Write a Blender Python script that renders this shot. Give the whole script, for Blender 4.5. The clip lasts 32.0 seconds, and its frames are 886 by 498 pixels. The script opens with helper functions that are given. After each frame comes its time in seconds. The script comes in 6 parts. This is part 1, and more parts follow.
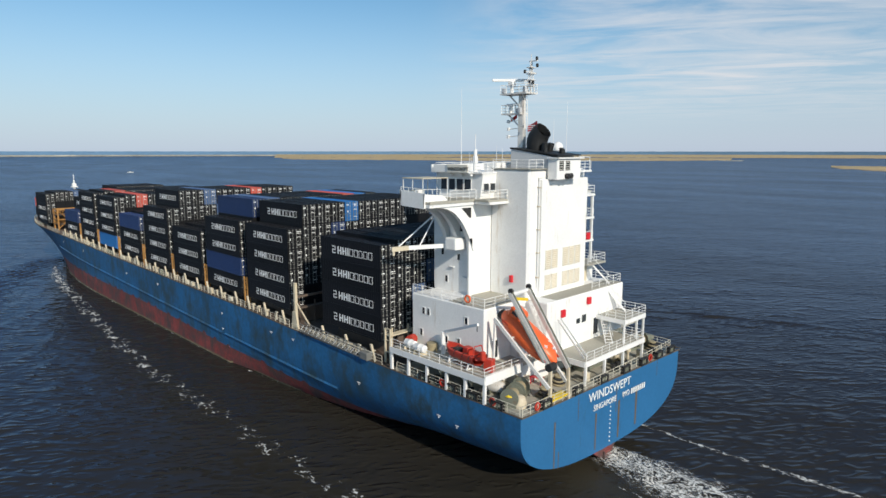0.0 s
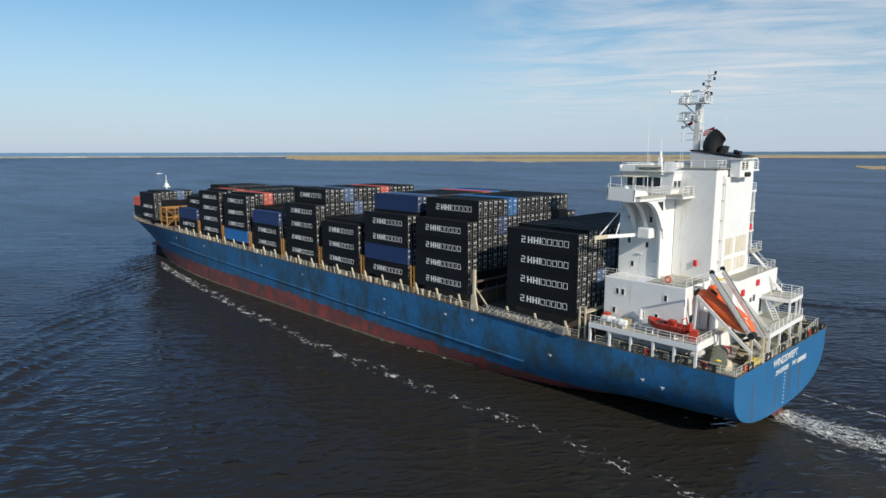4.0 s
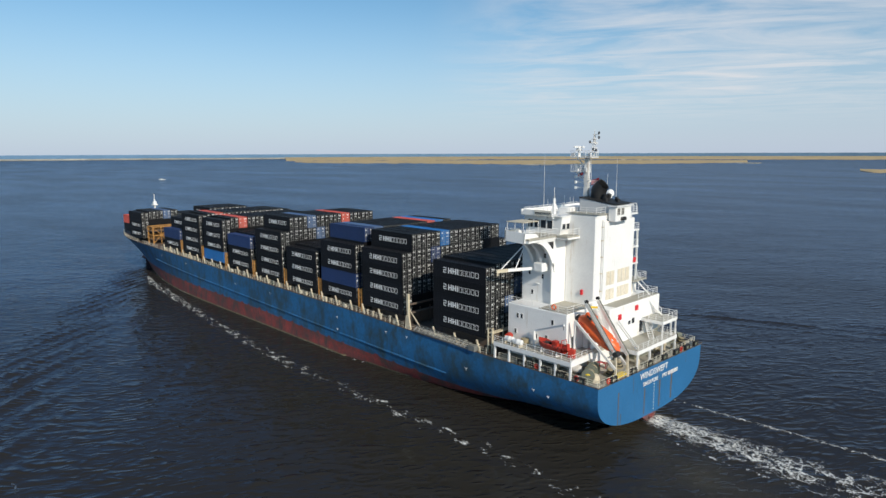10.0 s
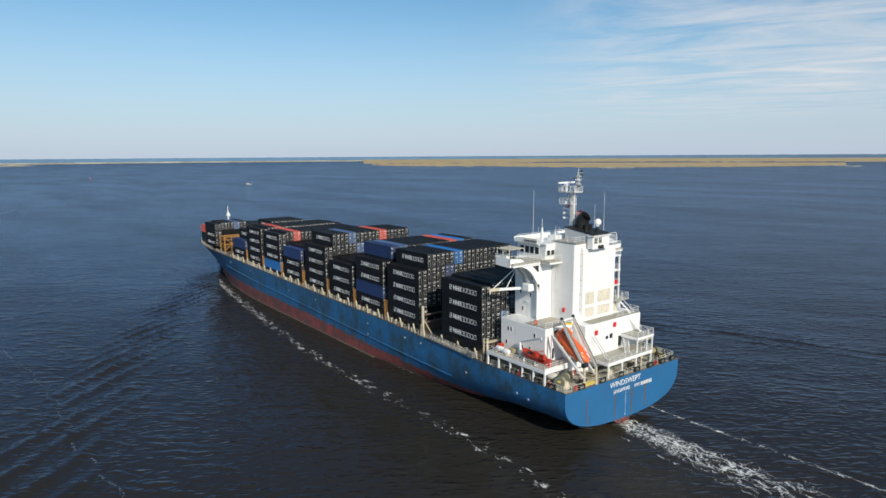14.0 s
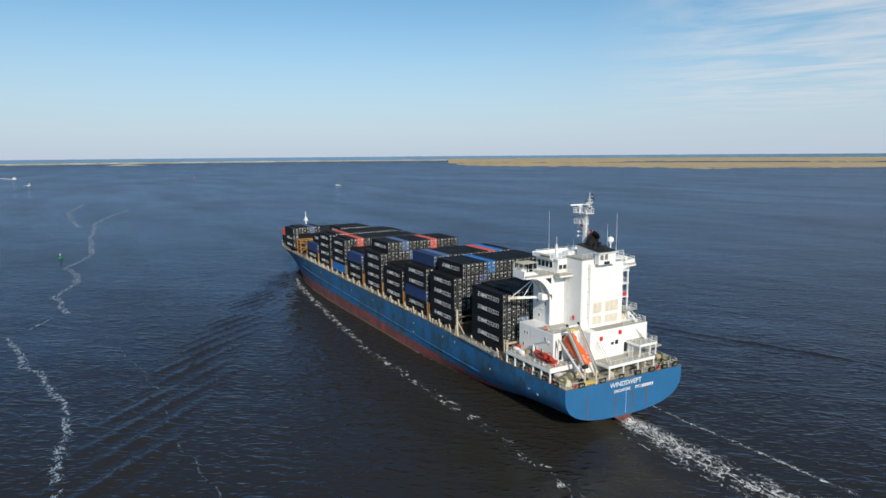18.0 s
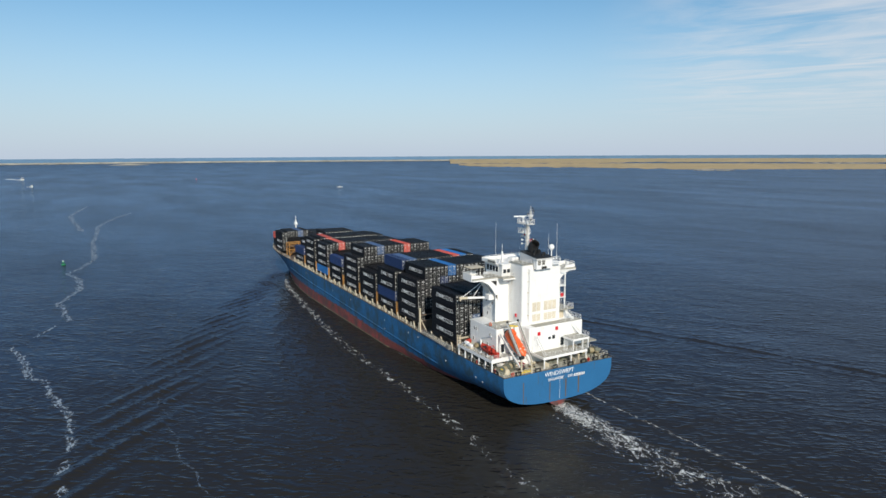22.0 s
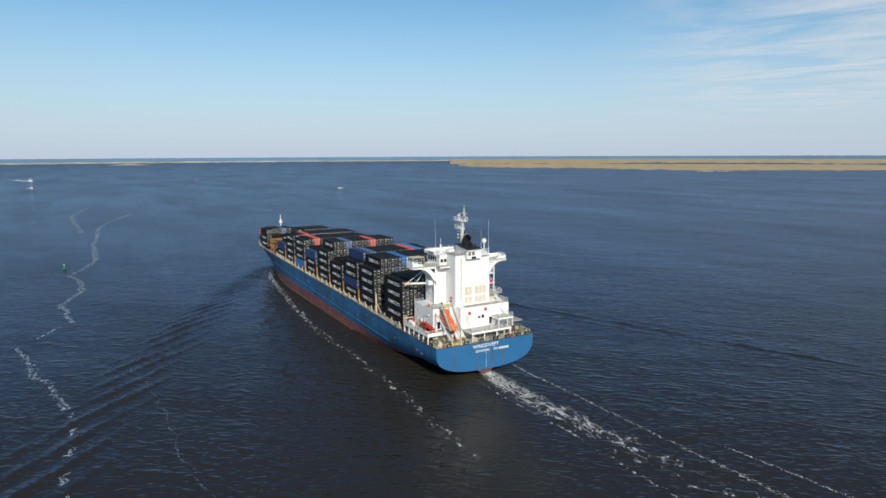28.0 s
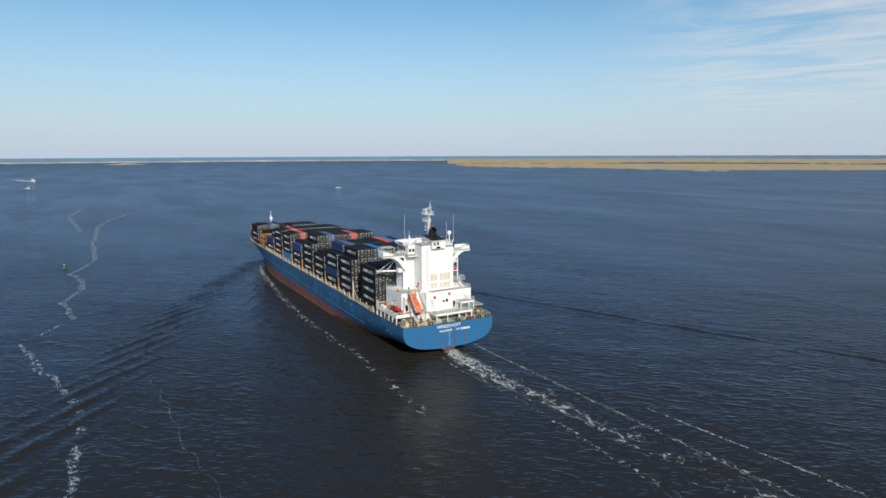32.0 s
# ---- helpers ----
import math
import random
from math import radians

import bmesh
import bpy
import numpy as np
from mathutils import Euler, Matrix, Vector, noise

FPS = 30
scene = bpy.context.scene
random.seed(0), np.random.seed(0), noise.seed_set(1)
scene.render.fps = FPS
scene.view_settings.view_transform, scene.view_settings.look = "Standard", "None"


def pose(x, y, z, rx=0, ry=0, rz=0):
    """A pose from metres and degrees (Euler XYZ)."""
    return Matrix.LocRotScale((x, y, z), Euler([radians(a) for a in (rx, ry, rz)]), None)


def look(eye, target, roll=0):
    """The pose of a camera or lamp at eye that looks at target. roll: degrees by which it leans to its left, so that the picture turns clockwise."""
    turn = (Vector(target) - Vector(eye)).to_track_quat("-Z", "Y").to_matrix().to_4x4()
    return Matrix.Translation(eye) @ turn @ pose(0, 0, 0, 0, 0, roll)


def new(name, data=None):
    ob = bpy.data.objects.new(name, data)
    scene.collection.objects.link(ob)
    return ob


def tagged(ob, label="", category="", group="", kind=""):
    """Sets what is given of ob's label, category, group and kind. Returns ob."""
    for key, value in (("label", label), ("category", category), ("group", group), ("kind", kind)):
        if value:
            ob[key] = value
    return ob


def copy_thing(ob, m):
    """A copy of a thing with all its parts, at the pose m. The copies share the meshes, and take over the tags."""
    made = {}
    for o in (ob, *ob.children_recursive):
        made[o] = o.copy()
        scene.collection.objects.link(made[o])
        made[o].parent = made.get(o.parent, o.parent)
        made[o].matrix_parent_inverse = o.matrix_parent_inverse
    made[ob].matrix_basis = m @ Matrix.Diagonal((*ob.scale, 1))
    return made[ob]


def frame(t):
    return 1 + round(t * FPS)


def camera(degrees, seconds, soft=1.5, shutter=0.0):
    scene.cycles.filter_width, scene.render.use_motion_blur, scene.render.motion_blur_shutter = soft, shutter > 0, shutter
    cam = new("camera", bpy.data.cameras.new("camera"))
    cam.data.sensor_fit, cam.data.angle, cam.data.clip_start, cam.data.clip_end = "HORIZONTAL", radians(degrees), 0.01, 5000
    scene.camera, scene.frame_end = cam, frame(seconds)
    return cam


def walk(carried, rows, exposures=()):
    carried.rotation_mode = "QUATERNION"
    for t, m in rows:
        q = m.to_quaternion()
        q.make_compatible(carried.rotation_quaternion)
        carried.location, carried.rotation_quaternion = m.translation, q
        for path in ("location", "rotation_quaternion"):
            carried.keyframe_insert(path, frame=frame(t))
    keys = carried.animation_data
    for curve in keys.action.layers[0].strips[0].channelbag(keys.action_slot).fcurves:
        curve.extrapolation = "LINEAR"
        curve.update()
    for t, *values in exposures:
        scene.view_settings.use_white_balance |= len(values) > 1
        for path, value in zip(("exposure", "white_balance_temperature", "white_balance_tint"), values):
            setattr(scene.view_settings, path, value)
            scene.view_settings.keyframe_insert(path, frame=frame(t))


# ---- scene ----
# camera path over the ground: seconds, x, y, z beside the ship, tilt, roll, yaw
cam = camera(71.35, 32.0)
SPEED = 5.25  # metres a second that the ship makes ahead (towards -x)
ROWS = [
    (0.0, 33.76, -59.09, 34.27, 81.00, -0.02, 45.44),
    (0.5, 32.40, -62.77, 34.47, 81.00, 0.03, 45.58),
    (1.0, 31.00, -66.44, 34.65, 81.01, 0.07, 45.75),
    (1.5, 29.53, -70.09, 34.77, 81.02, 0.09, 45.97),
    (2.0, 28.04, -73.67, 34.80, 81.03, 0.10, 46.21),
    (2.5, 26.67, -77.05, 34.77, 81.05, 0.10, 46.33),
    (3.0, 25.56, -80.10, 34.70, 81.05, 0.10, 46.27),
    (3.5, 24.89, -82.56, 34.58, 81.06, 0.09, 46.04),
    (4.0, 24.47, -84.78, 34.48, 81.06, 0.09, 45.83),
    (4.5, 24.21, -85.45, 34.48, 81.07, 0.11, 45.89),
    (6.5, 25.77, -87.32, 34.73, 81.08, 0.17, 46.23),
    (7.0, 27.91, -87.66, 34.82, 81.08, 0.18, 46.31),
    (7.5, 30.27, -87.85, 34.98, 81.08, 0.18, 46.24),
    (8.0, 32.76, -87.87, 35.38, 81.08, 0.18, 46.08),
    (8.5, 35.28, -87.80, 36.82, 81.08, 0.17, 45.94),
    (9.0, 37.81, -87.67, 38.42, 81.09, 0.17, 45.84),
    (9.5, 40.43, -87.50, 40.19, 81.11, 0.18, 45.72),
    (10.0, 43.06, -87.38, 41.79, 81.12, 0.19, 45.67),
    (10.5, 45.71, -87.34, 42.98, 81.13, 0.21, 45.68),
    (11.0, 48.36, -87.37, 43.89, 81.15, 0.22, 45.71),
    (11.5, 51.02, -87.46, 44.65, 81.18, 0.24, 45.77),
    (12.0, 53.65, -87.62, 45.36, 81.21, 0.26, 45.91),
    (12.5, 56.15, -87.90, 46.06, 81.25, 0.27, 46.54),
    (13.0, 58.57, -88.24, 46.76, 81.29, 0.30, 48.57),
    (13.5, 61.00, -88.59, 47.39, 81.29, 0.32, 50.63),
    (14.0, 63.49, -88.89, 47.98, 81.28, 0.35, 52.52),
    (14.5, 66.06, -89.11, 48.57, 81.27, 0.37, 54.15),
    (15.0, 68.63, -89.31, 49.15, 81.26, 0.39, 55.71),
    (15.5, 71.19, -89.47, 49.75, 81.24, 0.41, 57.17),
    (17.5, 81.55, -89.69, 52.56, 81.20, 0.45, 60.12),
    (18.0, 84.14, -89.62, 53.53, 81.20, 0.45, 60.26),
    (18.5, 86.70, -89.50, 54.62, 81.21, 0.43, 60.31),
    (19.0, 89.24, -89.38, 55.69, 81.22, 0.42, 60.33),
    (20.0, 94.26, -89.31, 57.18, 81.19, 0.38, 60.39),
    (21.0, 99.33, -89.43, 57.64, 81.17, 0.35, 60.46),
    (22.0, 104.43, -89.60, 57.74, 81.16, 0.32, 60.43),
    (23.0, 109.46, -89.72, 57.90, 81.16, 0.30, 60.38),
    (24.0, 114.38, -89.70, 58.19, 81.16, 0.30, 60.34),
    (25.0, 119.34, -89.66, 58.69, 81.18, 0.30, 60.36),
    (25.5, 121.91, -89.69, 58.92, 81.17, 0.29, 60.38),
    (27.5, 132.47, -89.95, 59.74, 81.16, 0.25, 60.44),
    (28.0, 135.15, -90.05, 59.90, 81.16, 0.25, 60.42),
    (28.5, 137.85, -90.21, 59.98, 81.15, 0.25, 60.45),
    (29.0, 140.55, -90.40, 60.04, 81.14, 0.25, 60.47),
    (29.5, 143.25, -90.61, 60.08, 81.14, 0.25, 60.45),
    (30.0, 145.94, -90.84, 60.13, 81.14, 0.25, 60.41),
    (30.5, 148.61, -91.07, 60.17, 81.14, 0.25, 60.36),
    (31.0, 151.25, -91.31, 60.19, 81.13, 0.25, 60.30),
    (31.5, 153.87, -91.56, 60.19, 81.13, 0.24, 60.23),
    (32.0, 156.48, -91.80, 60.14, 81.12, 0.22, 60.16),
]
walk(cam, [(t, pose(x - SPEED * t, y, z, rx, ry, rz)) for t, x, y, z, rx, ry, rz in ROWS])

# ---- light ----
SUN_SIDE, SUN_HEIGHT = -16.0, 30.0  # degrees from astern towards port, degrees above the horizon
to_sun = Vector((math.cos(radians(SUN_HEIGHT)) * math.cos(radians(SUN_SIDE)), math.cos(radians(SUN_HEIGHT)) * math.sin(radians(SUN_SIDE)), math.sin(radians(SUN_HEIGHT))))
sun = new("sun", bpy.data.lights.new("sun", "SUN"))
sun.data.energy, sun.data.angle, sun.data.color = 4.2, radians(0.53), (1.0, 0.92, 0.8)
sun.matrix_world = look((0, 0, 200), Vector((0, 0, 200)) - to_sun)

world = bpy.data.worlds.new("sky")
scene.world = world
world.use_nodes = True
wn, wl = world.node_tree.nodes, world.node_tree.links
wn.clear()


def wnode(kind, **inputs):
    n = wn.new(kind)
    for k, v in inputs.items():
        n.inputs[k.replace("_", " ")].default_value = v
    return n


sky = wn.new("ShaderNodeTexSky")
sky.sky_type, sky.sun_disc = "NISHITA", False
sky.sun_elevation, sky.sun_rotation = radians(SUN_HEIGHT), math.atan2(to_sun.x, to_sun.y)
sky.altitude, sky.air_density, sky.dust_density, sky.ozone_density = 0, 1.0, 0.6, 2.0
geo = wn.new("ShaderNodeTexCoord")
sep = wn.new("ShaderNodeSeparateXYZ")
wl.new(geo.outputs["Generated"], sep.inputs[0])
# thin streaks of high cloud on a plane far overhead
high = wn.new("ShaderNodeMath")
high.operation = "MAXIMUM"
high.inputs[1].default_value = 0.02
wl.new(sep.outputs["Z"], high.inputs[0])
flat = wn.new("ShaderNodeVectorMath")
flat.operation = "DIVIDE"
wl.new(geo.outputs["Generated"], flat.inputs[0])
trio = wn.new("ShaderNodeCombineXYZ")
for k in range(3):
    wl.new(high.outputs[0], trio.inputs[k])
wl.new(trio.outputs[0], flat.inputs[1])
stretch = wn.new("ShaderNodeMapping")
stretch.vector_type = "TEXTURE"
stretch.inputs["Rotation"].default_value = (0, 0, radians(38))
stretch.inputs["Scale"].default_value = (1.9, 1.2, 1.0)
stretch.inputs["Location"].default_value = (0.4, 0.2, 0)
wl.new(flat.outputs[0], stretch.inputs[0])
wisps = wnode("ShaderNodeTexNoise", Scale=1.15, Detail=10.0, Roughness=0.62, Distortion=0.75)
wl.new(stretch.outputs[0], wisps.inputs["Vector"])
veil = wn.new("ShaderNodeValToRGB")
veil.color_ramp.elements[0].position, veil.color_ramp.elements[1].position = 0.38, 0.7
wl.new(wisps.outputs["Fac"], veil.inputs[0])
# the cloud field lies to starboard of the ship's course
side = wn.new("ShaderNodeMapRange")
side.interpolation_type = "SMOOTHSTEP"
side.inputs["From Min"].default_value, side.inputs["From Max"].default_value = 0.66, 0.84
wl.new(sep.outputs["Y"], side.inputs["Value"])
amount = wn.new("ShaderNodeMath")
amount.operation = "MULTIPLY"
low = wn.new("ShaderNodeMapRange")
low.inputs["From Min"].default_value, low.inputs["From Max"].default_value = 0.035, 0.1
wl.new(sep.outputs["Z"], low.inputs["Value"])
lifted = wn.new("ShaderNodeMath")
lifted.operation = "MULTIPLY"
wl.new(veil.outputs[0], lifted.inputs[0])
wl.new(low.outputs[0], lifted.inputs[1])
ceiling = wn.new("ShaderNodeMapRange")
ceiling.inputs["From Min"].default_value, ceiling.inputs["From Max"].default_value = 0.36, 0.22
wl.new(sep.outputs["Z"], ceiling.inputs["Value"])
capped = wn.new("ShaderNodeMath")
capped.operation = "MULTIPLY"
wl.new(lifted.outputs[0], capped.inputs[0])
wl.new(ceiling.outputs[0], capped.inputs[1])
wl.new(capped.outputs[0], amount.inputs[0])
wl.new(side.outputs[0], amount.inputs[1])
soften = wn.new("ShaderNodeMath")
soften.operation = "MULTIPLY"
soften.inputs[1].default_value = 0.85
wl.new(amount.outputs[0], soften.inputs[0])
haze = wn.new("ShaderNodeMapRange")
haze.interpolation_type = "SMOOTHSTEP"
haze.inputs["From Min"].default_value, haze.inputs["From Max"].default_value = 0.26, -0.03
haze.inputs["To Max"].default_value = 0.85
wl.new(sep.outputs["Z"], haze.inputs["Value"])
hazed = wn.new("ShaderNodeMixRGB")
hazed.inputs[2].default_value = (6.0, 6.8, 8.45, 1)
wl.new(haze.outputs[0], hazed.inputs[0])
clear = wn.new("ShaderNodeMixRGB")
clear.blend_type = "MULTIPLY"
clear.inputs[0].default_value, clear.inputs[2].default_value = 1.0, (0.82, 1.15, 1.25, 1)
wl.new(sky.outputs[0], clear.inputs[1])
wl.new(clear.outputs[0], hazed.inputs[1])
cloudy = wn.new("ShaderNodeMixRGB")
cloudy.inputs[2].default_value = (8.2, 8.3, 8.6, 1)
wl.new(soften.outputs[0], cloudy.inputs[0])
wl.new(hazed.outputs[0], cloudy.inputs[1])
back = wnode("ShaderNodeBackground", Strength=0.09)
wl.new(cloudy.outputs[0], back.inputs["Color"])
wout = wn.new("ShaderNodeOutputWorld")
wl.new(back.outputs[0], wout.inputs["Surface"])


# ---- materials ----
def material(name, color, rough=0.6, metal=0.0, wear=None, wear_amount=0.3, scale=1.0, tone=0.15, bump=0.0, bump_scale=20.0, each=0.0, streaks=0.0, shine=0.5):
    """A surface with a base colour, large and fine changes of tone, patches of a wear colour, streaks that run down, and fine relief."""
    m = bpy.data.materials.new(name)
    m.use_nodes = True
    nt = m.node_tree
    n, l = nt.nodes, nt.links
    p = n["Principled BSDF"]
    p.inputs["Roughness"].default_value, p.inputs["Metallic"].default_value = rough, metal
    p.inputs["Specular IOR Level"].default_value = shine
    tc = n.new("ShaderNodeTexCoord")
    big = n.new("ShaderNodeTexNoise")
    big.inputs["Scale"].default_value, big.inputs["Detail"].default_value = 0.35 * scale, 6
    l.new(tc.outputs["Object"], big.inputs["Vector"])
    fine = n.new("ShaderNodeTexNoise")
    fine.inputs["Scale"].default_value, fine.inputs["Detail"].default_value = 6 * scale, 5
    l.new(tc.outputs["Object"], fine.inputs["Vector"])
    both = n.new("ShaderNodeMath")
    both.operation = "ADD"
    l.new(big.outputs["Fac"], both.inputs[0])
    l.new(fine.outputs["Fac"], both.inputs[1])
    r = n.new("ShaderNodeMapRange")
    r.inputs["From Min"].default_value, r.inputs["From Max"].default_value = 0.6, 1.4
    r.inputs["To Min"].default_value, r.inputs["To Max"].default_value = 1 - tone, 1 + tone
    l.new(both.outputs[0], r.inputs["Value"])
    value = r.outputs[0]
    if each:
        oi = n.new("ShaderNodeObjectInfo")
        rr = n.new("ShaderNodeMapRange")
        rr.inputs["To Min"].default_value, rr.inputs["To Max"].default_value = 1 - each, 1 + each
        l.new(oi.outputs["Random"], rr.inputs["Value"])
        mm = n.new("ShaderNodeMath")
        mm.operation = "MULTIPLY"
        l.new(value, mm.inputs[0])
        l.new(rr.outputs[0], mm.inputs[1])
        value = mm.outputs[0]
    tint = n.new("ShaderNodeVectorMath")
    tint.operation = "SCALE"
    tint.inputs[0].default_value = color
    l.new(value, tint.inputs["Scale"])
    out = tint.outputs[0]
    if wear:
        spots = n.new("ShaderNodeTexNoise")
        spots.inputs["Scale"].default_value, spots.inputs["Detail"].default_value, spots.inputs["Roughness"].default_value = 1.1 * scale, 9, 0.7
        if streaks:
            mp = n.new("ShaderNodeMapping")
            mp.inputs["Scale"].default_value = (1.0, 1.0, streaks)
            l.new(tc.outputs["Object"], mp.inputs[0])
            l.new(mp.outputs[0], spots.inputs["Vector"])
        else:
            l.new(tc.outputs["Object"], spots.inputs["Vector"])
        ramp = n.new("ShaderNodeMapRange")
        ramp.inputs["From Min"].default_value, ramp.inputs["From Max"].default_value = 0.72 - 0.3 * wear_amount, 0.86 - 0.25 * wear_amount
        l.new(spots.outputs["Fac"], ramp.inputs["Value"])
        mix = n.new("ShaderNodeMixRGB")
        mix.inputs[2].default_value = (*wear, 1)
        l.new(ramp.outputs[0], mix.inputs[0])
        l.new(out, mix.inputs[1])
        out = mix.outputs[0]
    l.new(out, p.inputs["Base Color"])
    if bump:
        bn = n.new("ShaderNodeTexNoise")
        bn.inputs["Scale"].default_value, bn.inputs["Detail"].default_value = bump_scale, 4
        l.new(tc.outputs["Object"], bn.inputs["Vector"])
        b = n.new("ShaderNodeBump")
        b.inputs["Strength"].default_value, b.inputs["Distance"].default_value = bump, 0.05
        l.new(bn.outputs["Fac"], b.inputs["Height"])
        l.new(b.outputs[0], p.inputs["Normal"])
    return m


RUST = (0.16, 0.07, 0.03)
M = dict(
    # one blue twice: side wear is scuffs plus painted shade, stern stays sunlit
    hull=material("scuffed_shaded_hull_blue", (0.024, 0.125, 0.275), 0.45, wear=(0.034, 0.07, 0.098), wear_amount=0.95, scale=0.32, tone=0.3, bump=0.25, bump_scale=0.7, streaks=0.55, shine=0.3),
    hull_sunlit=material("sunlit_hull_blue", (0.024, 0.125, 0.275), 0.5, wear=(0.034, 0.075, 0.12), wear_amount=0.35, scale=0.5, tone=0.12, bump=0.2, bump_scale=0.5, streaks=0.15, shine=0.3),
    boot=material("red_antifouling", (0.25, 0.046, 0.04), 0.75, wear=(0.085, 0.05, 0.046), wear_amount=1.05, scale=0.4, tone=0.5, bump=0.3, bump_scale=1.5, streaks=0.6),
    white=material("white_ship_paint", (0.79, 0.78, 0.75), 0.45, wear=(0.55, 0.46, 0.35), wear_amount=0.42, scale=0.9, tone=0.08, bump=0.08, bump_scale=1.2, streaks=0.15),
    deck=material("grey_green_deck_paint", (0.36, 0.34, 0.28), 0.75, wear=(0.24, 0.15, 0.09), wear_amount=0.4, scale=0.8, tone=0.15),
    maindeck=material("rusty_dark_deck", (0.12, 0.09, 0.07), 0.8, wear=RUST, wear_amount=0.6, tone=0.25),
    black=material("black_container_paint", (0.0035, 0.004, 0.006), 0.6, tone=0.3, each=0.4, wear=(0.016, 0.016, 0.018), wear_amount=0.2, shine=0.32),
    navy=material("navy_container_paint", (0.011, 0.03, 0.1), 0.55, tone=0.2, each=0.25, wear=(0.05, 0.07, 0.12), wear_amount=0.15),
    azure=material("bright_blue_container_paint", (0.015, 0.13, 0.36), 0.55, tone=0.15, each=0.15),
    red=material("faded_red_container_paint", (0.46, 0.075, 0.05), 0.55, tone=0.2, each=0.2, wear=(0.3, 0.12, 0.08), wear_amount=0.2),
    slate=material("slate_blue_container_paint", (0.06, 0.11, 0.22), 0.55, tone=0.2, each=0.2),
    steel=material("galvanised_rod", (0.25, 0.25, 0.23), 0.6, metal=0.2, tone=0.15, each=0.3),
    mark=material("white_lettering", (0.78, 0.78, 0.76), 0.5, tone=0.05),
    buff=material("buff_yellow_paint", (0.4, 0.2, 0.055), 0.65, wear=RUST, wear_amount=0.55, tone=0.2),
    cream=material("cream_paint", (0.58, 0.5, 0.36), 0.6, wear=RUST, wear_amount=0.45, tone=0.15),
    orange=material("lifeboat_orange", (0.8, 0.13, 0.03), 0.4, wear=(0.55, 0.09, 0.03), wear_amount=0.4, tone=0.12, bump=0.1, bump_scale=2.0),
    boatred=material("rescue_boat_red", (0.45, 0.04, 0.022), 0.45, wear=(0.2, 0.05, 0.03), wear_amount=0.5, tone=0.2),
    soot=material("sooty_black_funnel", (0.012, 0.012, 0.012), 0.6, tone=0.3, wear=(0.06, 0.05, 0.045), wear_amount=0.3),
    dark=material("dark_paint_and_shade", (0.02, 0.02, 0.02), 0.7, tone=0.2),
    rope=material("straw_mooring_rope", (0.3, 0.25, 0.15), 0.9, tone=0.3, bump=0.6, bump_scale=14.0),
    winch=material("winch_green_grey", (0.16, 0.17, 0.13), 0.6, wear=RUST, wear_amount=0.5, tone=0.2),
    rail=material("rail_buff_white", (0.6, 0.56, 0.45), 0.55, wear=RUST, wear_amount=0.3, tone=0.1),
    railwhite=material("rail_white", (0.78, 0.77, 0.74), 0.5, tone=0.08),
    louvre=material("cream_louvre", (0.7, 0.65, 0.55), 0.6, tone=0.1),
    sign=material("fire_red_box", (0.6, 0.02, 0.03), 0.4, tone=0.1),
    yellow=material("bright_yellow", (0.7, 0.5, 0.02), 0.5, tone=0.1),
    rust=material("rust_stain", (0.1, 0.08, 0.062), 0.85, tone=0.3),
    rubber=material("black_rubber", (0.02, 0.02, 0.02), 0.8, tone=0.2),
    green=material("buoy_green", (0.02, 0.25, 0.08), 0.5, tone=0.15),
    flagred=material("flag_red", (0.5, 0.03, 0.04), 0.8, tone=0.1),
)
glass = bpy.data.materials.new("dark_window_glass")
glass.use_nodes = True
gp = glass.node_tree.nodes["Principled BSDF"]
gp.inputs["Base Color"].default_value, gp.inputs["Roughness"].default_value = (0.03, 0.035, 0.04, 1), 0.06
M["glass"] = glass


